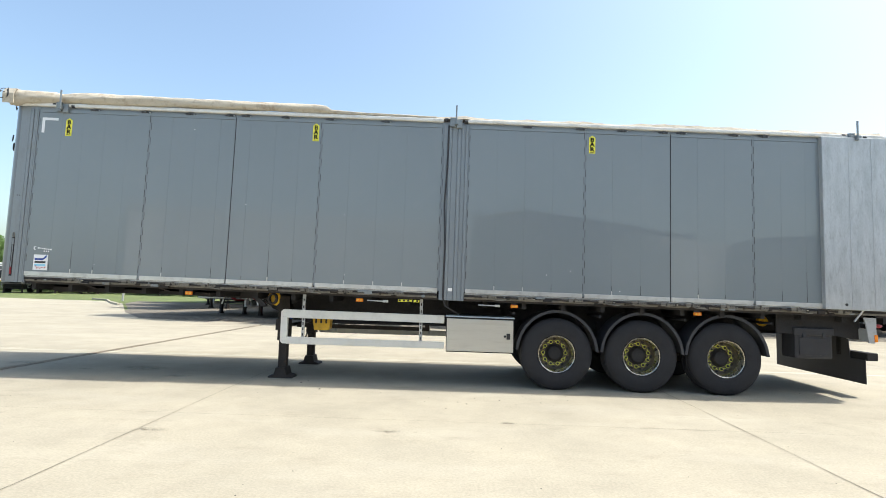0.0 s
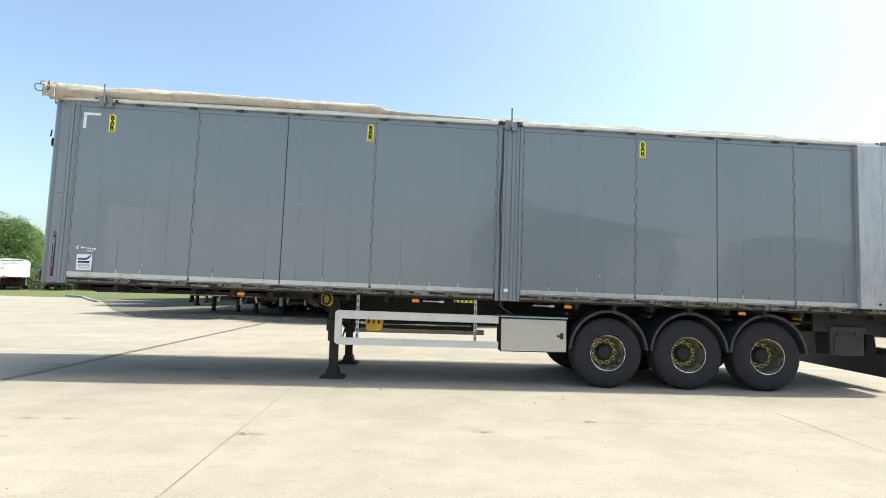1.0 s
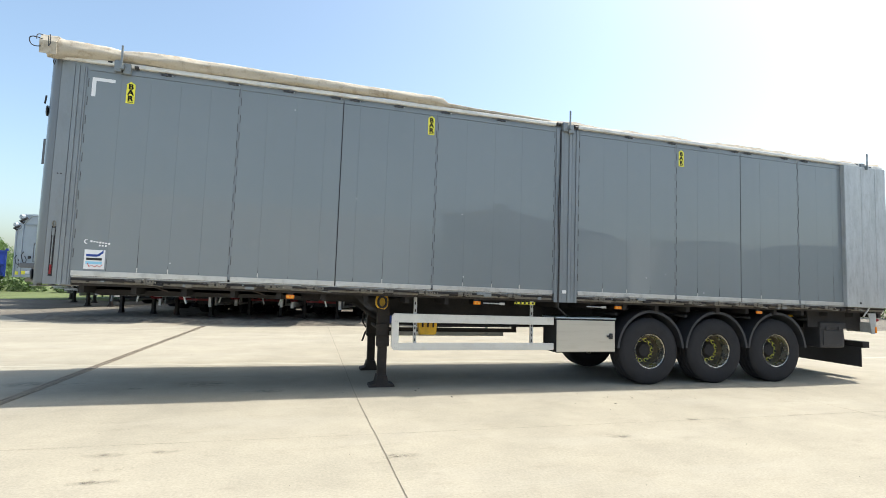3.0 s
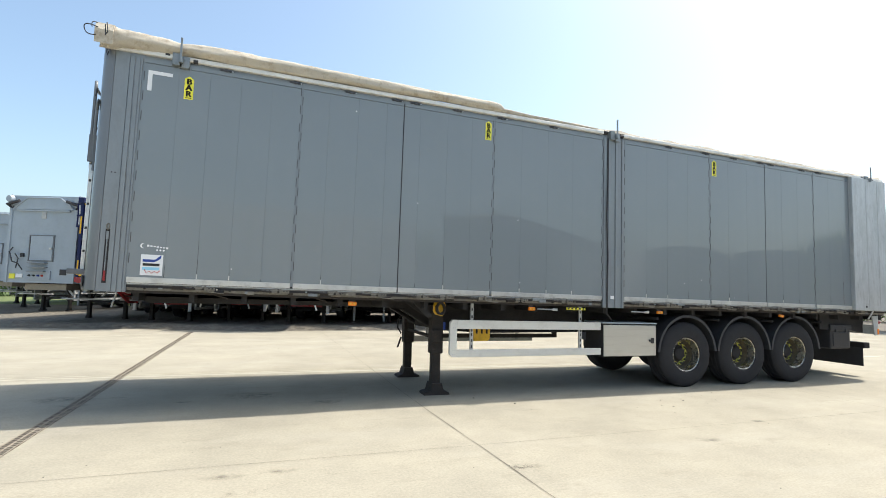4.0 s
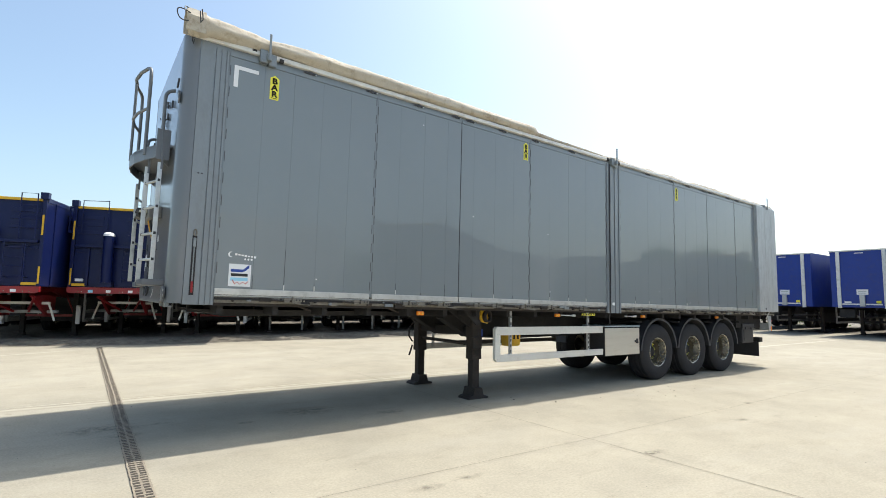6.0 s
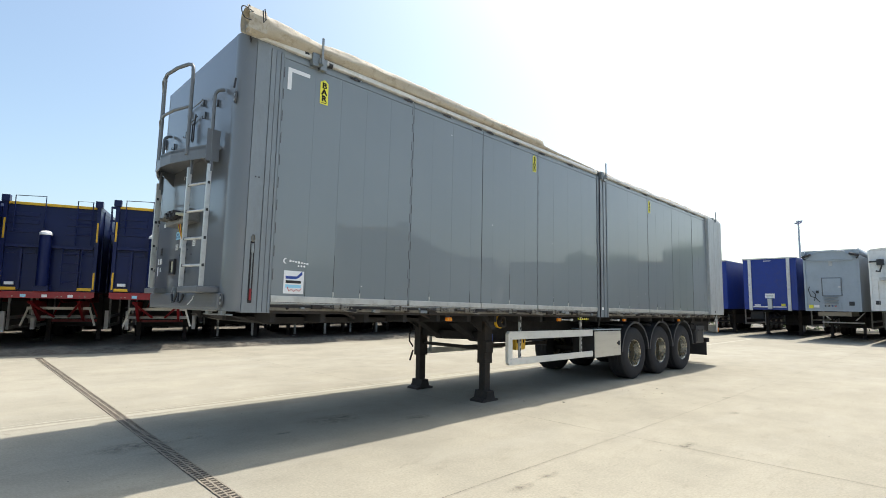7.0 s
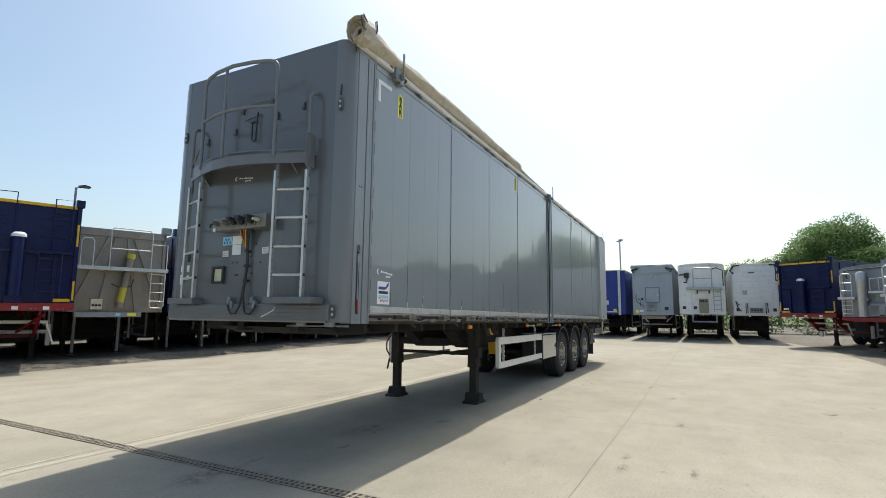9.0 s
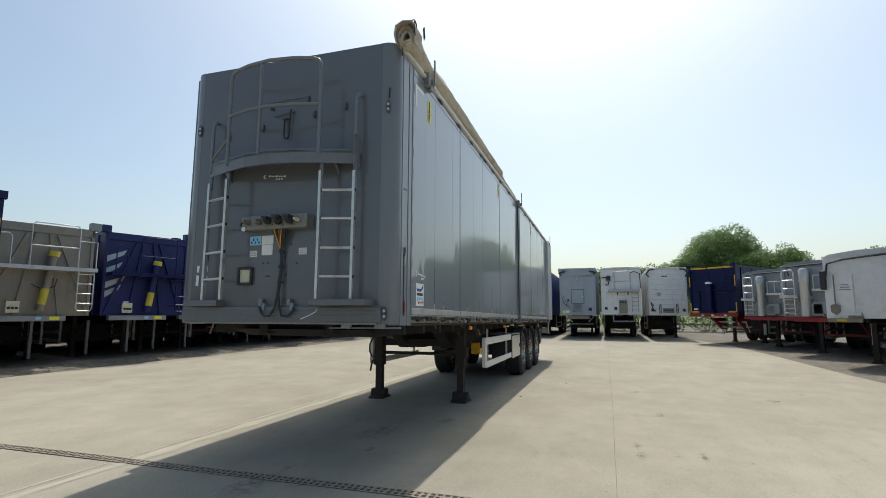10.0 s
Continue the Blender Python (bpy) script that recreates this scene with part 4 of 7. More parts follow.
us = [1 / 6 + (4 / 6) * i / 12 for i in range(13)]
b = B(); tube(b, [at_edge(us[0], 2.86), at_edge(us[0], 3.3), at_edge(us[0], 3.72)] + [at_edge(us[0] + 0.004, 3.79), at_edge(us[0] + 0.02, 3.825)] + [at_edge(u, 3.84) for u in us[1:-1]] + [at_edge(us[-1] - 0.02, 3.825), at_edge(us[-1] - 0.004, 3.79), at_edge(us[-1], 3.72), at_edge(us[-1], 3.3), at_edge(us[-1], 2.86)], 0.019, 10)
tp("guard_rail", b, "rail_grey", pf, "bent tube guard rail", smooth=True)
b = B(); tube(b, [at_edge(u, 3.375) for u in us], 0.016, 10); tp("middle_rail", b, "rail_grey", pf, smooth=True)
b = B(); tube(b, [at_edge(0.56, 2.9), at_edge(0.56, 3.4), at_edge(0.56, 3.84)], 0.016, 10); tp("rail_upright", b, "rail_grey", pf, smooth=True)
for u, s, zt in ((0.005, -1, 3.50), (0.995, 1, 3.40)):
    x, y, _ = at_edge(u, 0)
    b = B(); tube(b, [(x, y, 2.84), (x, y, 3.2), (x, y, zt - 0.08)] + arc((x, y, zt - 0.08), (x, y, zt), (x + 0.09, y + s * 0.02, zt + 0.01), 5)[1:], 0.018, 10)
    tp("hand_hold", b, "rail_grey", pf, smooth=True)
b = B(); tube(b, [at_edge(5 / 6, 3.14), at_edge(0.99, 2.98)], 0.013, 8); tp("gate_bar", b, "rail_grey", pf)
b = B(); box(b, -6.975, -6.845, 8.424, 8.432, 2.76, 3.08, 0.003); tp("end_plate", b, "grey", pf)
for (xa, ya), (xb, yb) in (((-7.015, 8.755), (-6.925, 8.44)), ((-7.02, 9.845), (-6.92, 10.155))):
    b = B()
    d = Vector((xb - xa, yb - ya, 0)).normalized()
    for x, y in ((xa, ya), (xb, yb)):
        box(b, x - 0.022, x + 0.022, y - 0.014, y + 0.014, 1.53, 2.73, 0.004)
    lad = tp("ladder", b, "alu", pf, "aluminium ladder with four rungs")
    for x, y in ((xa, ya), (xb, yb)):
        b = B(); box(b, x + 0.004, x + 0.026, y - 0.02, y + 0.02, 2.66, 2.88, 0.004); tp("ladder_hanger", b, "grey", lad)
    for z in (1.735, 2.00, 2.275, 2.545):
        b = B(); tube(b, [(xa, ya, z), (xb, yb, z)], 0.014, 8); tp("rung", b, "alu", lad)
        for x, y in ((xa, ya), (xb, yb)):
            b = B(); box(b, x - 0.012, x + 0.012, y - 0.019, y + 0.019, z - 0.014, z + 0.014, 0.003); tp("rung_cap", b, "black", lad)

# coupling board and cables on the front wall
XC = XF - 0.13
b = B(); box(b, XC, XF + 0.005, 8.93, 9.70, 2.215, 2.35, 0.01); cb = tp("coupling_board", b, "dirty_zinc", label="metal coupling board with hose and plug sockets")
for k, (y, r, mt) in enumerate(((9.61, 0.024, "grime"), (9.47, 0.028, "grime"), (9.36, 0.032, "black"), (9.24, 0.038, "black"), (9.11, 0.036, "black"), (9.02, 0.020, "cream"))):
    b = B(); turned(b, [(0.0, -0.085), (r * 0.6, -0.085), (r * 0.75, -0.06), (r, -0.05), (r, -0.015), (r * 0.8, 0.0)], (XC, y, 2.285), "X", 16); tp("socket", b, mt, cb, smooth=True)
    b = B(); box(b, XC - 0.006, XC + 0.002, y - r * 1.25, y + r * 1.25, 2.285 - r * 1.3, 2.285 + r * 1.3, 0.002); tp("socket_plate", b, "grime", cb)
    if k in (2, 3, 4):
        b = B(); slab(b, [(y - r * 0.9, 2.285 + r * 0.5), (y + r * 0.9, 2.285 + r * 0.5), (y + r * 0.9, 2.285 + r * 1.2), (y - r * 0.9, 2.285 + r * 1.2)], XC - 0.10, XC - 0.02, "YZ"); tp("socket_lid", b, "black", cb)
    if k in (0, 5):
        b = B(); tube(b, [(XC - 0.06, y, 2.285), (XC - 0.085, y + 0.015, 2.265), (XC - 0.075, y + 0.03, 2.24)], 0.010, 7); tp("coupling_lever", b, "rust_dark", cb)
b = B(); turned(b, [(0.022, -0.01), (0.022, 0.0)], (XC - 0.002, 9.66, 2.222), "X", 12); tp("plate_tag", b, "print_white", cb)
rng = random.Random(3)
for k in range(6):
    y0 = 9.36 - 0.035 * k
    j = rng.uniform(-0.012, 0.012)
    b = B()
    sd = 1 if k % 2 else -1
    end = [(XF - 0.05, 9.28 + j, 1.60), (XF - 0.06, 9.275 + sd * 0.03, 1.45), (XF - 0.07, 9.28 + sd * 0.07, 1.375), (XF - 0.07, 9.28 + sd * 0.13, 1.37), (XF - 0.06, 9.28 + sd * 0.18, 1.41), (XF - 0.06, 9.28 + sd * 0.20, 1.46)]
    tube(b, [(XC + 0.04, y0, 2.25), (XF - 0.07, y0 * 0.6 + 9.27 * 0.4, 2.16), (XF - 0.03, 9.275 + j, 2.02), (XF - 0.03, 9.265 + j, 1.85)] + end, 0.011, 8)
    tp("hose", b, "black", cb, "", smooth=True)
for k, mt in ((1, "ochre"), (3, "print_red"), (4, "ochre")):
    y0 = 9.36 - 0.035 * k
    b = B(); tube(b, [(XC + 0.03, y0 + 0.012, 2.25), (XF - 0.085, y0 * 0.6 + 9.27 * 0.4 + 0.01, 2.16), (XF - 0.05, 9.275, 2.03)], 0.005, 7); tp("hose", b, mt, cb, "", smooth=True)
b = B()
for z in (2.0, 1.85, 1.7):
    turned(b, [(0.03, -0.012), (0.03, 0.012)], (XF - 0.03, 9.27, z), "Z", 10)
tp("cable_tie", b, "black", cb)
for y in (9.45, 9.12):
    b = B(); box(b, XF - 0.05, XF, y - 0.02, y + 0.02, 1.43, 1.50, 0.006); turned(b, [(0.016, -0.02), (0.018, 0.04)], (XF - 0.04, y + 0.03, 1.49), "X", 10); pp = tp("parking_plug", b, "zinc", cb)
    b = B(); box(b, XF - 0.055, XF - 0.02, y + 0.01, y + 0.05, 1.48, 1.54, 0.006); tp("plug_cap", b, "zinc", pp)


def front_label(name, y0, y1, z0, z1, mt, label="", parent=None, d=0.0):
    bm = B(); box(bm, XF - 0.003 - d, XF + 0.001 - d, y0, y1, z0, z1); return tp(name, bm, mt, parent, label)


fl = front_label("info_sticker", 9.545, 9.68, 2.08, 2.17, "print_sky", "turquoise information sticker")
for k in range(5):
    front_label("print_bar", 9.56 + 0.022 * k, 9.575 + 0.022 * k, 2.095 + 0.03 * (k % 2), 2.12 + 0.03 * (k % 2), "print_blue", "", fl, 0.002)
front_label("notice", 9.395, 9.535, 2.082, 2.172, "print_white", "white paper notice")
front_label("notice", 9.40, 9.53, 1.975, 2.078, "print_white", "white paper notice")
for y0, z0 in ((9.585, 1.96), (9.00, 1.97)):
    n = front_label("notice", y0, y0 + 0.09, z0, z0 + 0.065, "off_white", "small weathered white notice")
    for k in range(3):
        front_label("print_bar", y0 + 0.01, y0 + 0.08, z0 + 0.012 + 0.018 * k, z0 + 0.020 + 0.018 * k, "light_grey", "", n, 0.002)
b = B()
for y0, y1, z0, z1 in ((9.62, 9.80, 1.68, 1.705), (9.62, 9.80, 1.835, 1.86), (9.62, 9.645, 1.70, 1.84), (9.775, 9.80, 1.70, 1.84)):
    box(b, XF - 0.028, XF, y0, y1, z0, z1, 0.004)
fr = tp("document_frame", b, "black", label="black plate holder with a cream certificate")
front_label("certificate", 9.644, 9.776, 1.704, 1.836, "cream", "", fr, 0.004)
for k in range(4):
    front_label("print_bar", 9.66, 9.76 - 0.02 * (k % 2), 1.722 + 0.026 * k, 1.730 + 0.026 * k, "cream", "", fr, 0.009)
b = B()
for k in range(9):
    a = rng.uniform(9.95, 10.15)
    box(b, XF - 0.004, XF, 10.20 + 0.025 * (k % 3), 10.215 + 0.025 * (k % 3), 1.93 + 0.03 * (k // 3), 1.955 + 0.03 * (k // 3))
tp("number_bars", b, "print_black", label="row of small black printed bars")
for y0, y1, z0, z1 in ((10.20, 10.27, 1.82, 1.89), (10.31, 10.34, 1.82, 1.89), (10.20, 10.24, 1.73, 1.78), (10.31, 10.345, 1.68, 1.79)):
    front_label("number_plate_sticker", y0, y1, z0, z1, "print_white", "small white sticker with dark bars")
dealer_mark(lambda c: Vector((XF - 0.002 + c.y, 9.53 - c.x * 0.9, 2.78 + c.z * 0.8)))
# oval grommets, hooks and the hanging rod
for y, z in ((8.14, 3.36), (8.14, 1.40), (10.40, 1.40), (10.42, 3.36)):
    b = B(); slab(b, [(y + 0.028 * math.cos(a), z + 0.065 * math.sin(a)) for a in [2 * math.pi * i / 16 for i in range(16)]], XF - 0.012, XF, "YZ"); g = tp("oval_plate", b, "slate")
    for dz in (-0.025, 0.025):
        b = B(); turned(b, [(0.014, -0.005), (0.014, 0.0)], (XF - 0.012, y, z + dz), "X", 10); tp("hole", b, "galv", g)
b = B(); tube(b, [(XF - 0.02, 8.12, 3.54), (XF - 0.03, 8.12, 3.44)], 0.010, 7); tp("hook", b, "black")
for y, z in ((9.48, 3.52), (9.04, 3.54), (8.60, 3.42), (9.58, 3.30), (8.96, 3.38), (10.02, 3.25)):
    b = B(); box(b, XF - 0.02, XF, y - 0.008, y + 0.008, z - 0.04, z + 0.04, 0.004); tube(b, [(XF - 0.012, y, z - 0.032), (XF - 0.04, y, z - 0.04), (XF - 0.04, y, z - 0.015)], 0.005, 7); tp("rope_hook", b, "slate")
b = B(); tube(b, [(XF - 0.02, 9.48, 3.57), (XF - 0.02, 9.06, 3.58)], 0.006, 7); tp("hanging_bar", b, "grey")
b = B(); tube(b, [(XF - 0.02, 9.44, 3.40), (XF - 0.02, 9.20, 3.43)], 0.007, 7); tp("hanging_bar", b, "slate")
b = B(); tube(b, [(XF - 0.025, 9.24, 3.46), (XF - 0.03, 9.245, 3.36), (XF - 0.03, 9.25, 3.18)] + arc((XF - 0.03, 9.25, 3.18), (XF - 0.03, 9.275, 3.12), (XF - 0.03, 9.31, 3.18), 5) + [(XF - 0.03, 9.31, 3.36)], 0.008, 7); box(b, XF - 0.04, XF - 0.02, 9.235, 9.33, 3.35, 3.365); tp("rod_loop", b, "black", smooth=True)
b = B(); tube(b, [(XF - 0.031, 9.02, 1.345), (XF - 0.031, 8.92, 1.385), (XF - 0.031, 8.86, 1.41), (XF - 0.031, 8.84, 1.44)], 0.006, 5); tp("scratch_line", b, "print_white")
b = B(); box(b, XF + 0.01, XF + 0.05, 8.15, 8.25, 1.26, 1.31, 0.004); box(b, XF + 0.01, XF + 0.05, 8.50, 8.60, 1.26, 1.31, 0.004); tube(b, [(XF + 0.05, 8.0, 1.268), (XF + 0.05, 8.75, 1.262)], 0.008, 8); tp("lamp_bracket", b, "zinc")
# pressed ridges and a worn foot on the lower beam, bolt heads scattered over the wall
for z in (1.345, 1.385, 1.425):
    b = B(); box(b, XF - 0.0345, XF - 0.028, Y0 + 0.17, Y1 - 0.14, z - 0.004, z + 0.004, 0.002); tp("beam_ridge", b, "grey")
b = B(); box(b, XF - 0.033, XF - 0.01, Y0 + 0.16, Y1 - 0.12, 1.296, 1.314, 0.004); tp("beam_foot", b, "dirty_zinc")
for y, z in ((9.46, 1.765), (9.43, 1.765), (9.23, 1.775), (9.11, 1.885), (9.25, 1.945), (9.18, 2.075), (9.51, 1.895), (9.45, 1.895), (10.08, 1.495)):
    b = B(); turned(b, [(0.0, -0.008), (0.007, -0.006), (0.009, 0.0)], (XF, y, z), "X", 8); tp("bolt_head", b, "black")

# chassis
for y in (8.86, 9.66):
    b = B()
    slab(b, [(-6.5, 1.30), (XR - 0.1, 1.30), (XR - 0.1, 0.98), (-1.6, 0.86), (-2.45, 0.90), (-2.95, 1.17), (-6.5, 1.20)], y, y + 0.10, "XZ")
    tp("chassis_beam", b, "chassis")
    b = B(); slab(b, [(-2.95, 1.17), (-2.45, 0.90), (-1.6, 0.86), (XR - 0.1, 0.98), (XR - 0.1, 0.955), (-1.6, 0.835), (-2.47, 0.875), (-2.97, 1.15)], y - 0.04, y + 0.14, "XZ"); tp("beam_flange", b, "chassis")
for cx in (-5.62, -4.45):
    b = B(); tube(b, [(cx, Y0 + 0.06, 1.335), (cx + 0.16, Y0 + 0.07, 1.29), (cx + 0.30, Y0 + 0.09, 1.245)], 0.012, 7); tp("floor_rod", b, "rust_dark")
x = -6.3
while x < 6.5:
    b = B(); box(b, x - 0.03, x + 0.03, Y0 + 0.10, Y1 - 0.08, 1.20, 1.32); tp("cross_member", b, "chassis")
    x += 0.58
b = B(); slab(b, [(-6.5, 1.24), (-3.7, 1.24), (-3.7, 1.20), (-6.2, 1.17)], 8.5, 10.1, "XZ"); tp("skid_plate", b, "chassis")
for cx in (-3.0,):
    b = B(); slab(b, [(cx, 1.30), (cx + 0.10, 1.30), (cx + 0.32, 1.10), (cx + 0.24, 1.08)], Y0 + 0.2, Y0 + 0.24, "XZ"); tp("outrigger", b, "chassis")
# landing legs
for y in (8.63, 10.16):
    b = B(); box(b, -2.60, -2.42, y - 0.08, y + 0.08, 0.62, 1.24, 0.012); lg = tp("landing_leg", b, "rust_dark", label="dark rusty landing leg with a foot plate")
    b = B(); box(b, -2.575, -2.445, y - 0.06, y + 0.06, 0.10, 0.66, 0.01); part("inner_tube", b, "rust_dark", lg)
    b = B(); box(b, -2.60, -2.42, y - 0.085, y + 0.085, 0.58, 0.65, 0.012); part("collar", b, "rust_dark", lg)
    b = B()
    slab(b, [(-2.70, 0.0), (-2.32, 0.0), (-2.33, 0.03), (-2.41, 0.05), (-2.44, 0.16), (-2.58, 0.16), (-2.61, 0.05), (-2.69, 0.03)], y - 0.13, y + 0.13, "XZ")
    part("foot", b, "rust_dark", lg)
    b = B(); turned(b, [(0.03, -0.10), (0.03, 0.10)], (-2.51, y, 0.11), "Y", 12); part("pivot", b, "rust_dark", lg)
    b = B(); slab(b, [(-2.45, 1.22), (-2.45, 1.10), (-2.05, 1.26), (-2.05, 1.30)], y - 0.015, y + 0.015, "XZ"); slab(b, [(-2.58, 1.22), (-2.58, 1.02), (-3.02, 1.28), (-3.0, 1.31)], y - 0.02, y + 0.02, "XZ"); tp("brace", b, "chassis", lg)
b = B(); tube(b, [(-2.51, 8.63, 0.80), (-2.51, 10.16, 0.80)], 0.028, 10); part("leg_cross_shaft", b, "rust_dark", TR)
b = B(); box(b, -2.55, -2.47, 8.7, 10.1, 0.93, 1.05); part("leg_cross_beam", b, "chassis", TR)
b = B(); box(b, -2.62, -2.45, 8.50, 8.57, 0.74, 0.92, 0.015); part("gear_box", b, "rust_dark", TR)
b = B(); box(b, -2.44, -2.38, 8.575, 8.582, 0.92, 1.03); part("blue_label", b, "print_blue", TR)
b = B(); tube(b, [(-2.58, 10.26, 1.08), (-2.66, 10.30, 0.95), (-2.66, 10.30, 0.82), (-2.60, 10.27, 0.72)], 0.014, 8); tube(b, [(-2.60, 10.27, 0.66), (-2.66, 10.28, 0.48)], 0.016, 8); part("crank_handle", b, "rust_dark", TR, "", True)
# hanging yellow coil
b = B(); slab(b, [(-2.64, 1.12), (-2.54, 1.10), (-2.50, 1.14), (-2.49, 1.24), (-2.51, 1.30), (-2.65, 1.30), (-2.67, 1.24), (-2.67, 1.16)], Y0 + 0.22, Y0 + 0.25, "XZ"); hc = tp("hose_hanger", b, "ochre", label="yellow holder with a coiled strap")
b = B(); tube(b, [(-2.58 + 0.06 * math.cos(t * 0.7), Y0 + 0.215 - 0.0022 * t, 1.20 + 0.075 * math.sin(t * 0.7)) for t in range(36)], 0.014, 7); tp("coil", b, "rust_dark", hc)
# side under-run guards
for s, yg in ((1, 8.21), (-1, Y1 - 0.16)):
    yb = yg + 0.03 * s
    b = B(); slab(b, [(-2.335, 1.055), (-2.40, 1.055), (-2.435, 1.02), (-2.435, 0.60), (-2.40, 0.565), (-2.335, 0.565)], yg, yg + 0.06 * s, "XZ")
    sg = tp("side_guard", b, "guard_white", label="white painted aluminium side guard frame")
    for z0, z1 in ((0.935, 1.055), (0.560, 0.662)):
        b = B(); box(b, -2.338, 0.055, min(yg, yb), max(yg, yb), z0, z1, 0.008); tp("guard_rail", b, "guard_white", sg)
    for x in (-2.10, -0.30):
        b = B(); box(b, x - 0.022, x + 0.022, min(yb, yb + 0.03 * s), max(yb, yb + 0.03 * s), 0.60, 1.30); st = tp("guard_strut", b, "galv", sg, "perforated metal strut")
        for z in (0.70, 0.78, 0.86, 0.92, 1.1, 1.2):
            b = B(); box(b, x - 0.009, x + 0.009, min(yb - 0.004 * s, yb), max(yb - 0.004 * s, yb), z - 0.02, z + 0.02); tp("slot", b, "black", st)
    for x in (-2.39, -2.36):
        for z in (0.60, 0.65, 0.95, 1.01):
            b = B(); turned(b, [(0.007, -0.002 * s), (0.007, 0.002 * s)], (x, yg - 0.001 * s, z), "Y", 8); tp("rivet", b, "alu", sg)
b = B(); slab(b, [(-2.01, 0.95), (-1.73, 0.95), (-1.74, 0.78), (-1.77, 0.755), (-1.98, 0.755)], 8.42, 8.58, "XZ"); ck = tp("wheel_chock", b, "ochre", label="yellow plastic wheel chock in its holder")
for x in (-1.95, -1.87, -1.79):
    b = B(); box(b, x - 0.012, x + 0.012, 8.405, 8.425, 0.86, 0.975); tp("strap", b, "rust_dark", ck)
b = B(); box(b, -2.45, -0.22, 9.04, 9.11, 0.745, 0.805, 0.006); box(b, -0.29, -0.22, 9.045, 9.105, 0.80, 0.90, 0.006); box(b, -0.29, 0.02, 9.045, 9.105, 0.86, 0.91, 0.006); tp("ladder_bar", b, "rust_dark")
b = B(); turned(b, [(0.0, -1.10), (0.10, -1.09), (0.13, -1.04), (0.13, -0.55), (0.10, -0.50), (0.0, -0.49)], (0.4, 9.3, 1.0), "X", 20); tp("air_tank", b, "chassis", smooth=True)
# locker
# dark body colour gives the locker's shaded sides; only the door is brushed metal
b = B(); box(b, 0.085, 1.10, 8.205, 8.66, 0.52, 1.045, 0.012); lk = tp("locker", b, "chassis", label="brushed metal side locker with a black latch")
b = B(); box(b, 0.095, 1.09, 8.192, 8.207, 0.535, 1.015, 0.006); dr = tp("locker_door", b, "brushed", lk)
b = B(); box(b, 0.075, 1.11, 8.185, 8.68, 1.04, 1.06, 0.004); tp("locker_lid", b, "blue_film", lk, "locker top edge with blue film")
b = B(); box(b, 0.99, 1.045, 8.178, 8.195, 0.73, 0.82, 0.006); turned(b, [(0.018, -0.024), (0.018, 0.0)], (0.965, 8.195, 0.775), "Y", 12); tp("latch", b, "black", lk)
# marker lamps, labels
for x, z in ((-3.83, 1.235), (-1.22, 1.235), (1.09, 1.235), (3.76, 1.235)):
    b = B(); box(b, x - 0.055, x + 0.055, Y0 + 0.04, Y0 + 0.075, z - 0.025, z + 0.025, 0.012); ml = tp("marker_lamp", b, "amber", label="small amber side marker lamp")
    b = B(); box(b, x - 0.035, x + 0.035, Y0 + 0.07, Y0 + 0.10, z + 0.01, z + 0.07); tp("lamp_holder", b, "black", ml)
    for dx in (-0.025, 0.025):
        b = B(); turned(b, [(0.013, -0.004), (0.013, 0.0)], (x + dx, Y0 + 0.04, z), "Y", 10); tp("reflector", b, "ochre", ml)
b = B(); box(b, -0.64, -0.32, Y0 + 0.03, Y0 + 0.05, 1.237, 1.270, 0.002); wl = tp("warning_label", b, "yellow", label="faded yellow label with dark bars")
for k in range(5):
    b = B(); box(b, -0.63 + 0.065 * k, -0.60 + 0.065 * k, Y0 + 0.026, Y0 + 0.031, 1.243, 1.268); tp("print_bar", b, "print_black", wl)
for x in (-0.95, 0.72):
    b = B(); tube(b, [(x - 0.16, Y0 + 0.08, 1.235), (x + 0.08, Y0 + 0.06, 1.232)], 0.010, 7); box(b, x + 0.08, x + 0.16, Y0 + 0.045, Y0 + 0.07, 1.215, 1.25, 0.006); tp("release_handle", b, "alu")

# wheels
def tyre_bm(width, r, rim, n=48):
    h = width / 2
    prof = [(rim, -h * 0.86), (rim + 0.02, -h * 0.98), (rim + (r - rim) * 0.35, -h * 1.04), (rim + (r - rim) * 0.7, -h * 1.0), (r - 0.035, -h * 0.93), (r - 0.008, -h * 0.80)]
    for k in range(4):
        a = -h * 0.74 + k * h * 0.42
        prof += [(r, a), (r, a + h * 0.20), (r - 0.012, a + h * 0.22), (r - 0.012, a + h * 0.40)] if k < 3 else [(r, a), (r, a + h * 0.2)]
    prof += [(r - 0.008, h * 0.80), (r - 0.035, h * 0.93), (rim + (r - rim) * 0.7, h), (rim + (r - rim) * 0.35, h * 1.04), (rim + 0.02, h * 0.98), (rim, h * 0.86)]
    return turned(B(), prof + [prof[0]], (0, 0, 0), "Y", n)


def mesh_of(name, bm, material, smooth=True):
    me = bpy.data.meshes.new(name)
    bm.to_mesh(me)
    bm.free()
    me.materials.append(M[material])
    if smooth:
        me.shade_smooth()
        me.set_sharp_from_angle(angle=radians(35))
    return me


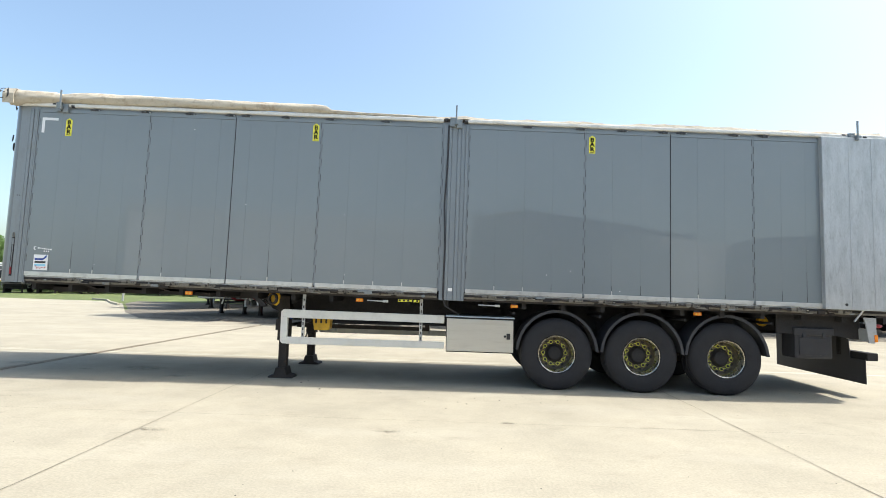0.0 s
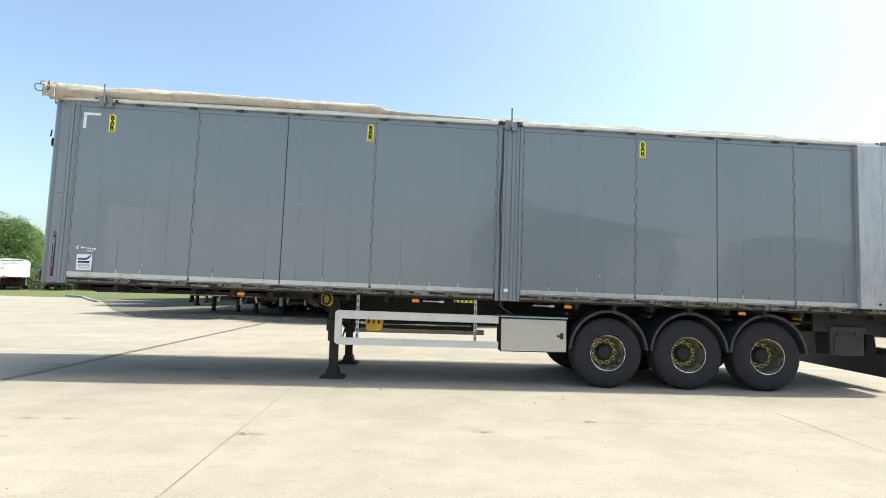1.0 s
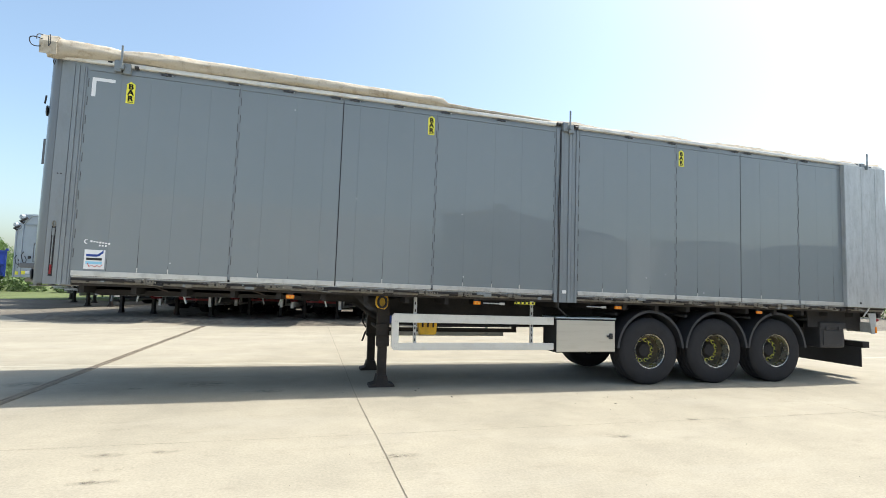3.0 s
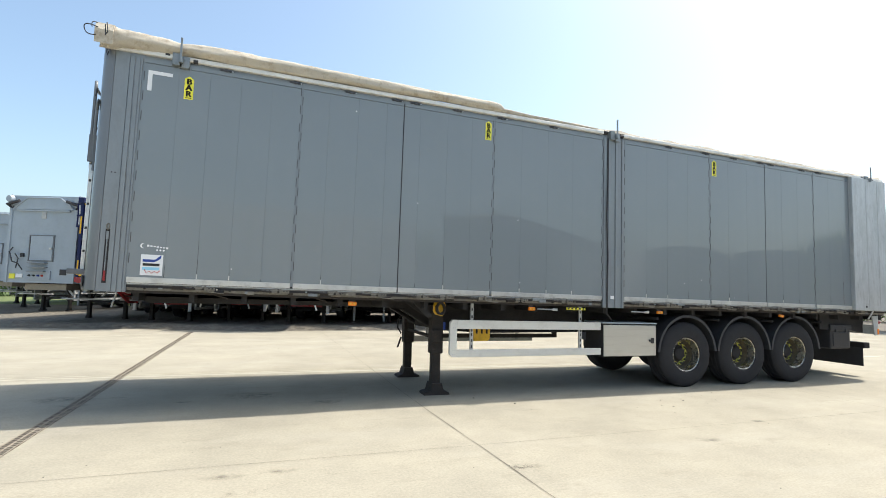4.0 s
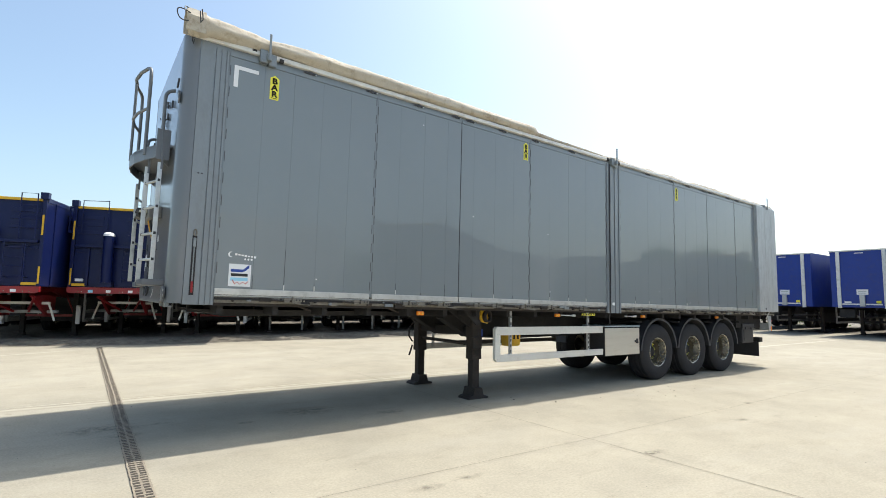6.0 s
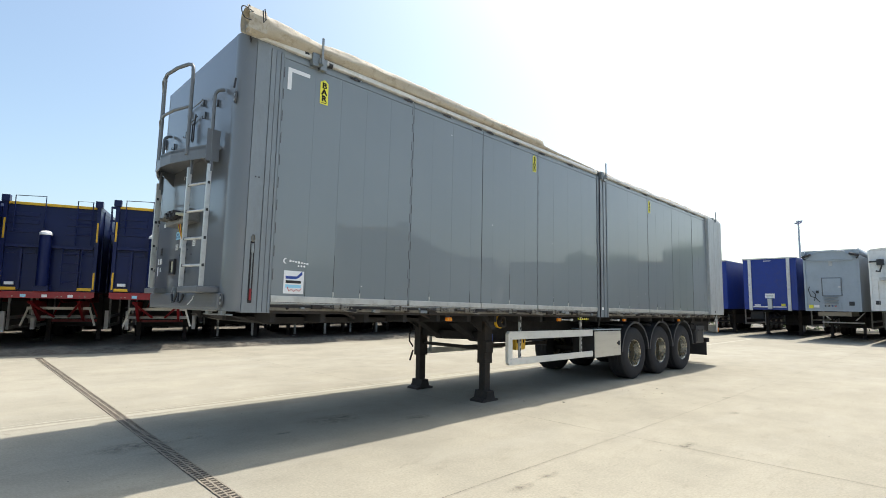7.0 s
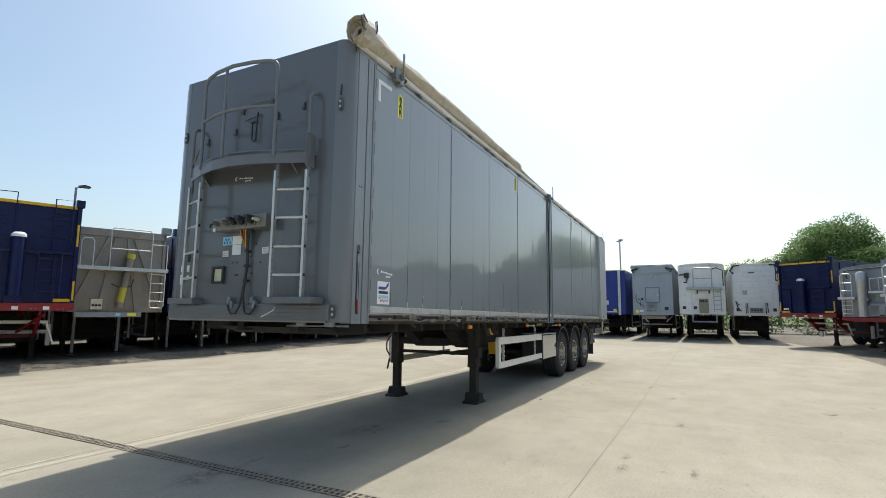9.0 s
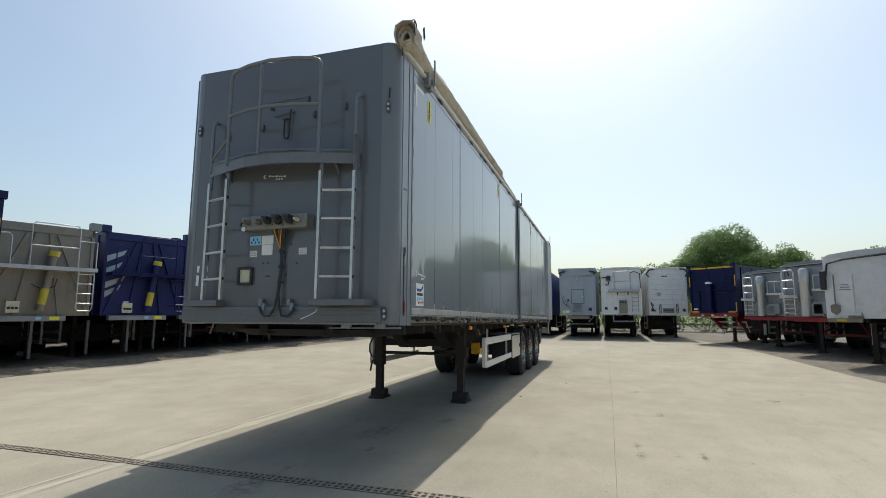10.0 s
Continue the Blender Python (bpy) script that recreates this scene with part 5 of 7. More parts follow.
RW = 0.53
bm = tyre_bm(0.37, RW, 0.272)
bmesh.ops.remove_doubles(bm, verts=bm.verts, dist=0.0001)
TYRE = mesh_of("tyre", bm, "rubber")
bm = turned(B(), [(0.278, -0.168), (0.272, -0.178), (0.262, -0.172), (0.258, -0.150), (0.250, -0.09), (0.240, -0.045), (0.247, -0.04), (0.268, 0.150), (0.276, 0.168), (0.278, -0.168)], (0, 0, 0), "Y", 44)
RIM = mesh_of("rim", bm, "rim")
bm = turned(B(), [(0.240, -0.045), (0.236, 0.0), (0.224, 0.034), (0.205, 0.042), (0.14, 0.034), (0.14, 0.05), (0.21, 0.06), (0.245, -0.02), (0.240, -0.045)], (0, 0, 0), "Y", 40)
DISC = mesh_of("wheel_dish", bm, "rim_rust")
bm = turned(B(), [(0.0, -0.045), (0.07, -0.045), (0.098, -0.034), (0.112, 0.0), (0.118, 0.028), (0.142, 0.034)], (0, 0, 0), "Y", 28)
HUB = mesh_of("hub", bm, "chassis")
bm = turned(B(), [(0.0, -0.03), (0.012, -0.03), (0.017, -0.018), (0.019, 0.0), (0.019, 0.014)], (0, 0, 0), "Y", 8)
NUT = mesh_of("wheel_nut", bm, "black", False)
# a ring round the nut with a long tip that points at its neighbour
bm = B(); slab(bm, [(0.029 * math.cos(a), 0.029 * math.sin(a)) for a in [radians(25 + 310 * i / 12) for i in range(13)]] + [(0.068, 0.0)], -0.010, 0.002, "XZ")
PTR = mesh_of("nut_pointer", bm, "brass", False)
bm = turned(B(), [(0.024, -0.006), (0.024, 0.006)], (0, 0, 0), "Y", 12)
HOLE = mesh_of("hand_hole", bm, "black", False)


def wheel(parent, x, y, side, r=RW, full=True, spin=0.0):
    """side 1: the outer face looks to -y."""
    w = new("wheel", TYRE)
    w.parent = parent
    w.matrix_basis = Matrix.Translation((x, y, r)) @ Euler((0, spin, 0 if side > 0 else math.pi)).to_matrix().to_4x4() @ Matrix.Diagonal((r / RW, 1, r / RW, 1))
    for name, me in (("rim", RIM), ("hub", HUB), ("wheel_dish", DISC)):
        o = new(name, me)
        o.parent = w
    if full:
        for i in range(10):
            a = 2 * math.pi * i / 10
            for name, me, rad, dy, rot in (("wheel_nut", NUT, 0.170, 0.016, 0), ("nut_pointer", PTR, 0.170, 0.026, -a - math.pi / 2), ("hand_hole", HOLE, 0.216, 0.034, 0)):
                o = new(name, me)
                o.parent = w
                aa = a + (0.31 if name == "hand_hole" else 0)
                o.matrix_basis = Matrix.Translation((rad * math.cos(aa), dy, rad * math.sin(aa))) @ Euler((0, rot, 0)).to_matrix().to_4x4()
    return w


for i, x in enumerate((1.74, 2.99, 4.22)):
    wheel(TR, x, 8.40, 1, spin=0.4 * i)
    wheel(TR, x, Y1 - 0.33, -1, spin=0.2 * i, full=False)
    b = B(); turned(b, [(0.065, 8.45), (0.065, Y1 - 0.40)], (x, 0, RW), "Y", 14); turned(b, [(0.20, 8.46), (0.20, 8.60)], (x, 0, RW), "Y", 20); part("axle", b, "chassis", TR)
    b = B(); turned(b, [(0.11, 0.0), (0.14, 0.06), (0.11, 0.12), (0.14, 0.18), (0.11, 0.24)], (x + 0.25, 8.92, 0.68), "Z", 14); box(b, x - 0.42, x + 0.38, 8.86, 8.96, 0.60, 0.70, 0.01); box(b, x - 0.50, x - 0.36, 8.84, 8.98, 0.55, 0.98, 0.01); part("air_suspension", b, "chassis", TR)
    for y0, y1 in ((8.19, 8.60), (Y1 - 0.54, Y1 - 0.14)):
        b = B()
        out, inn = [], []
        for k in range(25):
            a = radians(6 + 168 * k / 24)
            flare = 0.03 if k in (0, 24) else 0
            out.append((x + (0.610 + flare * 0.2) * math.cos(a), RW + 0.02 + 0.635 * math.sin(a) - flare))
            inn.append((x + (0.592 + flare * 0.2) * math.cos(a), RW + 0.02 + 0.617 * math.sin(a) - flare))
        slab(b, out + inn[::-1], y0, y1, "XZ")
        o2 = [(x + (u - x) * 1.0, v) for u, v in out]
        i2 = [(x + (u - x) * 0.935, RW + 0.02 + (v - RW - 0.02) * 0.935) for u, v in out]
        slab(b, o2 + i2[::-1], y0 - 0.003, y0 + 0.02, "XZ")
        bmesh.ops.recalc_face_normals(b, faces=b.faces)
        part("mudguard", b, "mudguard", TR, "dusty dark plastic mudguard", True)
for x in (1.09, 2.365, 3.605, 4.85):
    b = B(); turned(b, [(0.022, 8.15), (0.022, 9.0)], (x, 0, 1.13), "Y", 10); tp("mudguard_stay", b, "chassis")
# rear: storage box, under-run beam, flap, lamp carrier
b = B(); box(b, 5.25, 5.80, 8.28, 8.62, 0.58, 1.06, 0.035); fb = tp("plastic_box", b, "black", label="black plastic storage box with a lid")
b = B(); box(b, 5.235, 5.815, 8.262, 8.30, 0.96, 1.075, 0.015); tp("box_lid", b, "black", fb)
b = B(); box(b, 5.31, 5.74, 8.268, 8.285, 0.64, 0.92, 0.008); tp("box_front", b, "black", fb)
for x in (5.38, 5.66):
    b = B(); box(b, x - 0.025, x + 0.025, 8.25, 8.27, 0.93, 1.0, 0.006); tp("box_catch", b, "mudguard", fb)
b = B(); box(b, 6.38, 6.54, 8.40, Y1 - 0.25, 0.56, 0.69, 0.012); tp("underrun_beam", b, "chassis")
b = B(); slab(b, [(8.42, 0.20), (Y1 + 0.02, 0.20), (Y1 + 0.02, 1.20), (8.78, 1.20), (8.72, 0.57), (8.42, 0.57)], 6.36, 6.372, "YZ"); tp("rear_flap", b, "black", label="long black rubber rear flap")
for y in (8.9, 9.66):
    b = B(); box(b, 6.36, 6.46, y, y + 0.1, 0.60, 1.0); tp("beam_hanger", b, "chassis")
b = B(); slab(b, [(5.0, 1.29), (6.20, 1.29), (6.22, 0.92), (6.10, 0.92), (5.9, 0.96), (5.0, 0.98)], 8.30, 8.33, "XZ"); tp("rear_skirt", b, "chassis")
b = B(); slab(b, [(6.08, 1.38), (6.28, 1.38), (6.28, 1.16), (6.25, 0.88), (6.17, 0.88), (6.14, 1.16)], Y0 + 0.03, Y0 + 0.05, "XZ"); box(b, 6.19, 6.29, Y0 + 0.04, Y0 + 0.5, 0.90, 1.10, 0.01); tp("lamp_carrier", b, "light_grey")
b = B(); box(b, 6.245, 6.29, Y0 + 0.02, Y0 + 0.09, 0.90, 1.02, 0.01); tp("side_lamp", b, "amber", label="orange rear side lamp")
b = B(); turned(b, [(0.03, 0), (0.035, 0.05), (0.02, 0.09)], (6.28, Y0 + 0.06, 1.16), "X", 12); tp("red_button", b, "red")
b = B(); tube(b, [(5.95, Y0 + 0.0, 1.22), (6.07, Y0 - 0.03, 1.40), (6.10, Y0 - 0.03, 1.43)], 0.013, 8); tp("door_rod", b, "alu")
b = B(); turned(b, [(0.075, 8.66), (0.085, 8.68), (0.085, 8.72)], (5.02, 0, 1.14), "Y", 16); tp("hazard_plate", b, "ochre")


# ---- parked trailers round the yard ----
def base_trailer(name, label, mat, w=2.5, h=4.0, length=11.0, bottom=1.30, chassis="chassis", group="parked trailers", ribs=9, leg_y=2.6, rear_axle=7.2, top_open=True, front_rake=0.0, axles=3):
    """A trailer with its front at the origin, looking to -y, standing on the ground."""
    o = thing(name, label, "trailer", group)
    hw = w / 2
    b = B()
    slab(b, [(front_rake, h), (0.0, bottom), (length, bottom), (length, h)], -hw, hw, "YZ")
    body = part("body", b, mat, o)
    b = B()
    for x in (-hw - 0.01, hw - 0.05):
        box(b, x, x + 0.06, front_rake - 0.01, length, h - 0.10, h + 0.03, 0.01)
    part("top_rim", b, mat, o)
    for i in range(ribs):
        y = 0.5 + (length - 0.9) * i / max(1, ribs - 1)
        for s in (-1, 1):
            b = B(); box(b, s * hw - 0.03, s * hw + 0.03, y - 0.04, y + 0.04, bottom, h - 0.05, 0.008); part("side_rib", b, mat, body)
    for x in (-0.45, 0.36):
        b = B(); slab(b, [(0.35, bottom), (length - 0.1, bottom), (length - 0.1, bottom - 0.28), (3.6, bottom - 0.34), (2.8, bottom - 0.14), (0.35, bottom - 0.12)], x, x + 0.09, "YZ"); part("chassis_beam", b, chassis, o)
    for s in (-1, 1):
        x = s * 0.78
        b = B(); box(b, x - 0.07, x + 0.07, leg_y - 0.07, leg_y + 0.07, 0.12, bottom - 0.05, 0.01); lg = part("landing_leg", b, "rust_dark", o)
        b = B(); box(b, x - 0.13, x + 0.13, leg_y - 0.14, leg_y + 0.14, 0.0, 0.05, 0.01); box(b, x - 0.09, x + 0.09, leg_y - 0.09, leg_y + 0.09, 0.04, 0.14, 0.01); part("foot", b, "rust_dark", lg)
        b = B(); tube(b, [(x * 0.55, leg_y, bottom - 0.18), (x * 0.95, leg_y, 0.72)], 0.03, 6); part("brace", b, chassis, lg)
    b = B(); box(b, -0.8, 0.8, leg_y - 0.03, leg_y + 0.03, 0.66, 0.74); part("leg_cross_beam", b, chassis, o)
    for k in range(axles):
        y = rear_axle + 1.31 * k
        for s in (-1, 1):
            wob = new("wheel", TYRE)
            wob.parent = o
            wob.matrix_basis = Matrix.Translation((s * (hw - 0.22), y, 0.53)) @ Euler((0, 0, math.pi / 2 * (1 if s > 0 else -1))).to_matrix().to_4x4()
            for nm, me in (("rim", RIM), ("hub", HUB)):
                q = new(nm, me)
                q.parent = wob
        b = B(); turned(b, [(0.06, -hw + 0.3), (0.06, hw - 0.3)], (0, y, 0.53), "X", 10); part("axle", b, "chassis", o)
    b = B(); box(b, -hw + 0.05, hw - 0.05, length - 0.1, length - 0.02, 0.45, 0.58); box(b, -0.5, -0.4, length - 0.15, length - 0.05, 0.5, bottom); box(b, 0.4, 0.5, length - 0.15, length - 0.05, 0.5, bottom); part("rear_beam", b, "chassis", o)
    # black sheets added across the underside to deepen the shade below the body
    for y, z0 in ((rear_axle - 0.72, 0.42), (length - 0.35, 0.30)):
        b = B(); box(b, -hw + 0.12, hw - 0.12, y, y + 0.02, z0, bottom - 0.1); part("under_dark_sheet", b, "black", o)
    for s in (-1, 1):
        b = B(); box(b, s * (hw - 0.08) - 0.02, s * (hw - 0.08) + 0.02, 3.4, rear_axle - 0.75, 0.80, 0.90); box(b, s * (hw - 0.08) - 0.02, s * (hw - 0.08) + 0.02, 3.4, rear_axle - 0.75, 0.50, 0.60); box(b, s * (hw - 0.1) - 0.03, s * (hw - 0.1) + 0.03, 3.4, 3.48, 0.5, bottom); box(b, s * (hw - 0.1) - 0.03, s * (hw - 0.1) + 0.03, rear_axle - 0.85, rear_axle - 0.77, 0.5, bottom); part("side_guard", b, "light_grey", o)
    return o, body


def front_box(o, name, mt, x0, x1, z0, z1, d0=0.05, d1=0.0, bevel=0.008, label=""):
    """A box on the front wall; d0 is how far it stands out."""
    b = B(); box(b, x0, x1, -d0, -d1 + 0.02, z0, z1, bevel); return part(name, b, mt, o, label)


def front_ladder(o, x0, x1, z0, z1, n, mt, d=0.16, r=0.014):
    b = B(); tube(b, [(x0, -d, z0), (x0, -d, z1)], r * 1.2, 6); tube(b, [(x1, -d, z0), (x1, -d, z1)], r * 1.2, 6); l = part("ladder", b, mt, o)
    for i in range(n):
        z = z0 + (z1 - z0) * (i + 0.5) / n
        b = B(); tube(b, [(x0, -d, z), (x1, -d, z)], r, 6); part("rung", b, mt, l)
    for z in (z0 + 0.1, z1 - 0.1):
        b = B(); tube(b, [(x0, -d, z), (x0, 0.02, z)], r, 6); tube(b, [(x1, -d, z), (x1, 0.02, z)], r, 6); part("ladder_stay", b, mt, l)
    return l


def rail_loop(o, pts, r=0.016, mt="navy", name="hand_rail"):
    b = B(); tube(b, pts, r, 7); return part(name, b, mt, o, "", True)


def navy_tipper():
    o, body = base_trailer("tipper_trailer", "navy blue tipper trailer with yellow edge tape and a red chassis", "navy", 2.46, 4.0, 9.5, 1.62, "red", "navy tipper trailers", 8, 3.7, 6.4)
    # front wall: stiff frame, horizontal pressings, yellow tape
    for x in (-1.23, 1.13):
        front_box(o, "corner_post", "navy", x, x + 0.10, 1.62, 4.08, 0.08)
        front_box(o, "post_head", "navy", x - 0.05, x + 0.15, 3.98, 4.16, 0.14)
    front_box(o, "yellow_top_tape", "ochre", -1.12, 1.12, 3.93, 4.0, 0.062)
    for s in (-1, 1):
        front_box(o, "yellow_tape", "ochre", *sorted((s * 1.20, s * 1.15)), 3.0, 3.55, 0.09)
        front_box(o, "yellow_tape", "ochre", *sorted((s * 1.20, s * 1.15)), 1.68, 2.15, 0.09)
        front_box(o, "yellow_tape", "ochre", *sorted((s * 1.15, s * 0.75)), 1.64, 1.72, 0.065)
    for z in (3.62, 3.42, 3.18, 2.62):
        front_box(o, "pressing", "navy", -1.10, -0.35, z, z + 0.10, 0.025)
        front_box(o, "pressing", "navy", 0.35, 1.10, z, z + 0.10, 0.025)
    for x in (-0.72, 0.72):
        front_box(o, "stiffener", "navy", x - 0.04, x + 0.04, 1.66, 2.75, 0.07)
    front_box(o, "shelf", "navy", -1.10, 1.10, 2.78, 2.86, 0.14)
    # ram cover with a pale domed cap
    b = B(); turned(b, [(0.155, 1.75), (0.155, 3.12)], (-0.10, -0.20, 0), "Z", 20); part("ram_cover", b, "navy", o, "", True)
    b = B(); turned(b, [(0.17, 3.12), (0.165, 3.18), (0.11, 3.23), (0.0, 3.245)], (-0.10, -0.20, 0), "Z", 20); part("ram_cap", b, "print_white", o, "white domed ram cap", True)
    front_box(o, "ram_foot", "navy", -0.28, 0.08, 1.62, 1.78, 0.26)
    # rails above the wall
    rail_loop(o, [(-0.95, -0.10, 3.2), (-0.95, -0.10, 4.16), (-0.2, -0.10, 4.18), (-0.2, -0.10, 3.3)])
    rail_loop(o, [(0.62, -0.12, 2.86), (0.62, -0.12, 4.12), (1.02, -0.12, 4.12), (1.02, -0.12, 2.9)])
    for z in (3.2, 3.5, 3.8):
        rail_loop(o, [(0.62, -0.12, z), (1.02, -0.12, z)], 0.012, name="step_rung")
    front_ladder(o, 0.35, 0.85, 1.75, 2.78, 4, "navy", 0.2)
    front_box(o, "plate_label", "print_white", -1.05, -0.82, 1.78, 1.86, 0.058)
    # red chassis nose
    b = B(); slab(b, [(-1.23, 1.61), (1.23, 1.61), (1.23, 1.47), (1.12, 1.43), (-1.12, 1.43), (-1.23, 1.47)], -0.12, 0.0, "XZ"); nose = part("chassis_nose", b, "red", o, "red chassis front beam")
    for x in (-0.62, -0.1, 0.55):
        front_box(nose, "nose_label", "print_sky" if x == -0.62 else "print_white", x, x + 0.14, 1.455, 1.535, 0.126)
    b = B()
    for x in (-0.9, -0.8, 0.3, 0.4, 0.85, 1.0):
        turned(b, [(0.014, -0.012), (0.014, 0.0)], (x, -0.12, 1.48), "Y", 8)
    part("nose_bolt", b, "rim", nose)
    for s in (-1, 1):
        b = B(); tube(b, [(s * 0.7, 0.9, 1.33), (s * 0.2, 1.8, 0.88)], 0.035, 7); part("nose_strut", b, "red", o)
        b = B(); slab(b, [(0.9, 1.36), (2.4, 1.36), (2.4, 0.75), (1.9, 0.75), (1.25, 1.12)], s * 0.62 - 0.04, s * 0.62 + 0.04, "YZ"); part("gooseneck_plate", b, "red", o)
    b = B(); tube(b, [(-0.95, 1.9, 0.88), (0.95, 1.9, 0.88)], 0.05, 8); part("leg_shaft", b, "light_grey", o)
    for s in (-1, 1):
        b = B(); box(b, s * 1.10 - 0.06, s * 1.10 + 0.06, 3.0, 3.1, 0.45, 1.05, 0.01); part("guard_end", b, "print_white", o)
    # brackets that stand out at the side, and the pale frame of the landing legs
    for z in (3.92, 3.55, 3.20):
        b = B(); box(b, -1.36, -1.20, -0.06, 0.0, z, z + 0.06, 0.006); part("side_bracket", b, "navy", o)
    rail_loop(o, [(-1.34, -0.04, 3.22), (-1.32, -0.04, 3.6), (-1.34, -0.04, 3.96)], 0.025)
    b = B(); box(b, -0.88, 0.88, 1.48, 1.56, 1.10, 1.18, 0.01); part("leg_frame", b, "guard_white", o)
    for s in (-1, 1):
        b = B(); tube(b, [(s * 0.84, 1.52, 1.14), (s * 1.02, 1.52, 0.62)], 0.032, 8); part("leg_frame_strut", b, "guard_white", o)
    return o


def walking_floor(label, mat="pale_blue_grey"):
    o, body = base_trailer("walking_floor_trailer", label, mat, 2.5, 4.1, 12.5, 1.34, "chassis", "walking floor trailers", 0, 3.6, 8.4)
    for x in (-1.25, 1.15):
        front_box(o, "corner_post", mat, x, x + 0.10, 1.34, 4.05, 0.04)
    b = B(); slab(b, [(-1.05, 3.66), (1.05, 3.66), (0.62, 4.02), (0.2, 4.09), (-0.2, 4.09), (-0.62, 4.02)], -0.06, 0.0, "XZ"); part("headboard_bow", b, mat, o)
    rail_loop(o, [(-1.1, -0.07, 3.66), (-0.6, -0.07, 4.03), (0.6, -0.07, 4.03), (1.1, -0.07, 3.66)], 0.022, mat, "gable_bar")
    front_box(o, "cross_bar", mat, -0.95, 0.95, 3.60, 3.65, 0.07)
    front_box(o, "hook_plate", "light_grey", -0.08, 0.08, 3.38, 3.62, 0.05)
    dr = front_box(o, "access_door", mat, -0.40, 0.40, 2.05, 2.82, 0.035)
    b = B()
    for x0, x1, z0, z1 in ((-0.45, 0.45, 2.82, 2.85), (-0.45, 0.45, 2.02, 2.05), (-0.45, -0.42, 2.02, 2.85), (0.42, 0.45, 2.02, 2.85)):
        box(b, x0, x1, -0.038, 0.0, z0, z1)
    part("door_seal", b, "grey", dr)
    front_box(dr, "door_handle", "alu", 0.30, 0.40, 2.40, 2.46, 0.07)
    sb = front_box(o, "step_box", mat, -0.50, 0.40, 1.44, 1.72, 0.05)
    for z in (1.66, 1.80, 1.93):
        front_box(sb, "step", "silver", -0.36, 0.26, z + 0.02, z + 0.05, 0.17, 0.0)
    for k, x in enumerate((-0.32, -0.16, 0.0, 0.14)):
        b = B(); turned(b, [(0.0, -0.12), (0.022, -0.12), (0.034, -0.05)], (x, 0, 1.57), "Y", 12); part("socket", b, ("black", "black", "print_blue", "print_red")[k], sb)
    b = B(); tube(b, [(-1.0, -0.05, 2.45), (-1.05, -0.12, 2.3), (-0.95, -0.10, 2.0), (-0.75, -0.10, 1.95), (-0.55, -0.12, 1.75)], 0.02, 7); tube(b, [(-0.9, -0.06, 2.25), (-0.72, -0.12, 2.1), (-0.8, -0.1, 1.8)], 0.018, 7); part("hose", b, "black", o, "", True)
    front_box(o, "junction_box", "black", -0.72, -0.60, 2.15, 2.27, 0.06)
    front_box(o, "yellow_tag", "yellow", -1.08, -0.88, 1.46, 1.62, 0.03)
    front_box(o, "white_tag", "print_white", -0.84, -0.60, 1.50, 1.62, 0.03)
    front_box(o, "black_mark", "black", 0.72, 0.95, 1.60, 1.78, 0.03)
    for s in (-1, 1):
        b = B(); tube(b, [(s * 1.15, 0.0, 3.70), (s * 1.28, -0.12, 3.80), (s * 0.85, -0.12, 3.92)], 0.05, 8); part("tarp_arm", b, "black", o, "", True)
        b = B(); turned(b, [(0.10, -0.15), (0.13, -0.05), (0.13, 12.2)], (s * 1.22, 0, 3.98), "Y", 14); part("cover_roll", b, mat, o, "", True)
        for k, z in enumerate((1.2,)):
            b = B(); slab(b, [(s * 1.05, 1.30), (s * 0.98, 1.30), (s * 0.55, 0.92), (s * 0.62, 0.90)], 2.38, 2.44, "XZ"); part("leg_strut", b, "print_white", o)
    b = B(); box(b, -0.75, 0.75, 0.3, 2.4, 1.12, 1.32, 0.01); part("skid_plate", b, "steel_tan", o)
    b = B(); tube(b, [(-0.98, 2.3, 0.80), (0.98, 2.3, 0.80)], 0.03, 7); part("leg_shaft", b, "print_white", o)
    return o


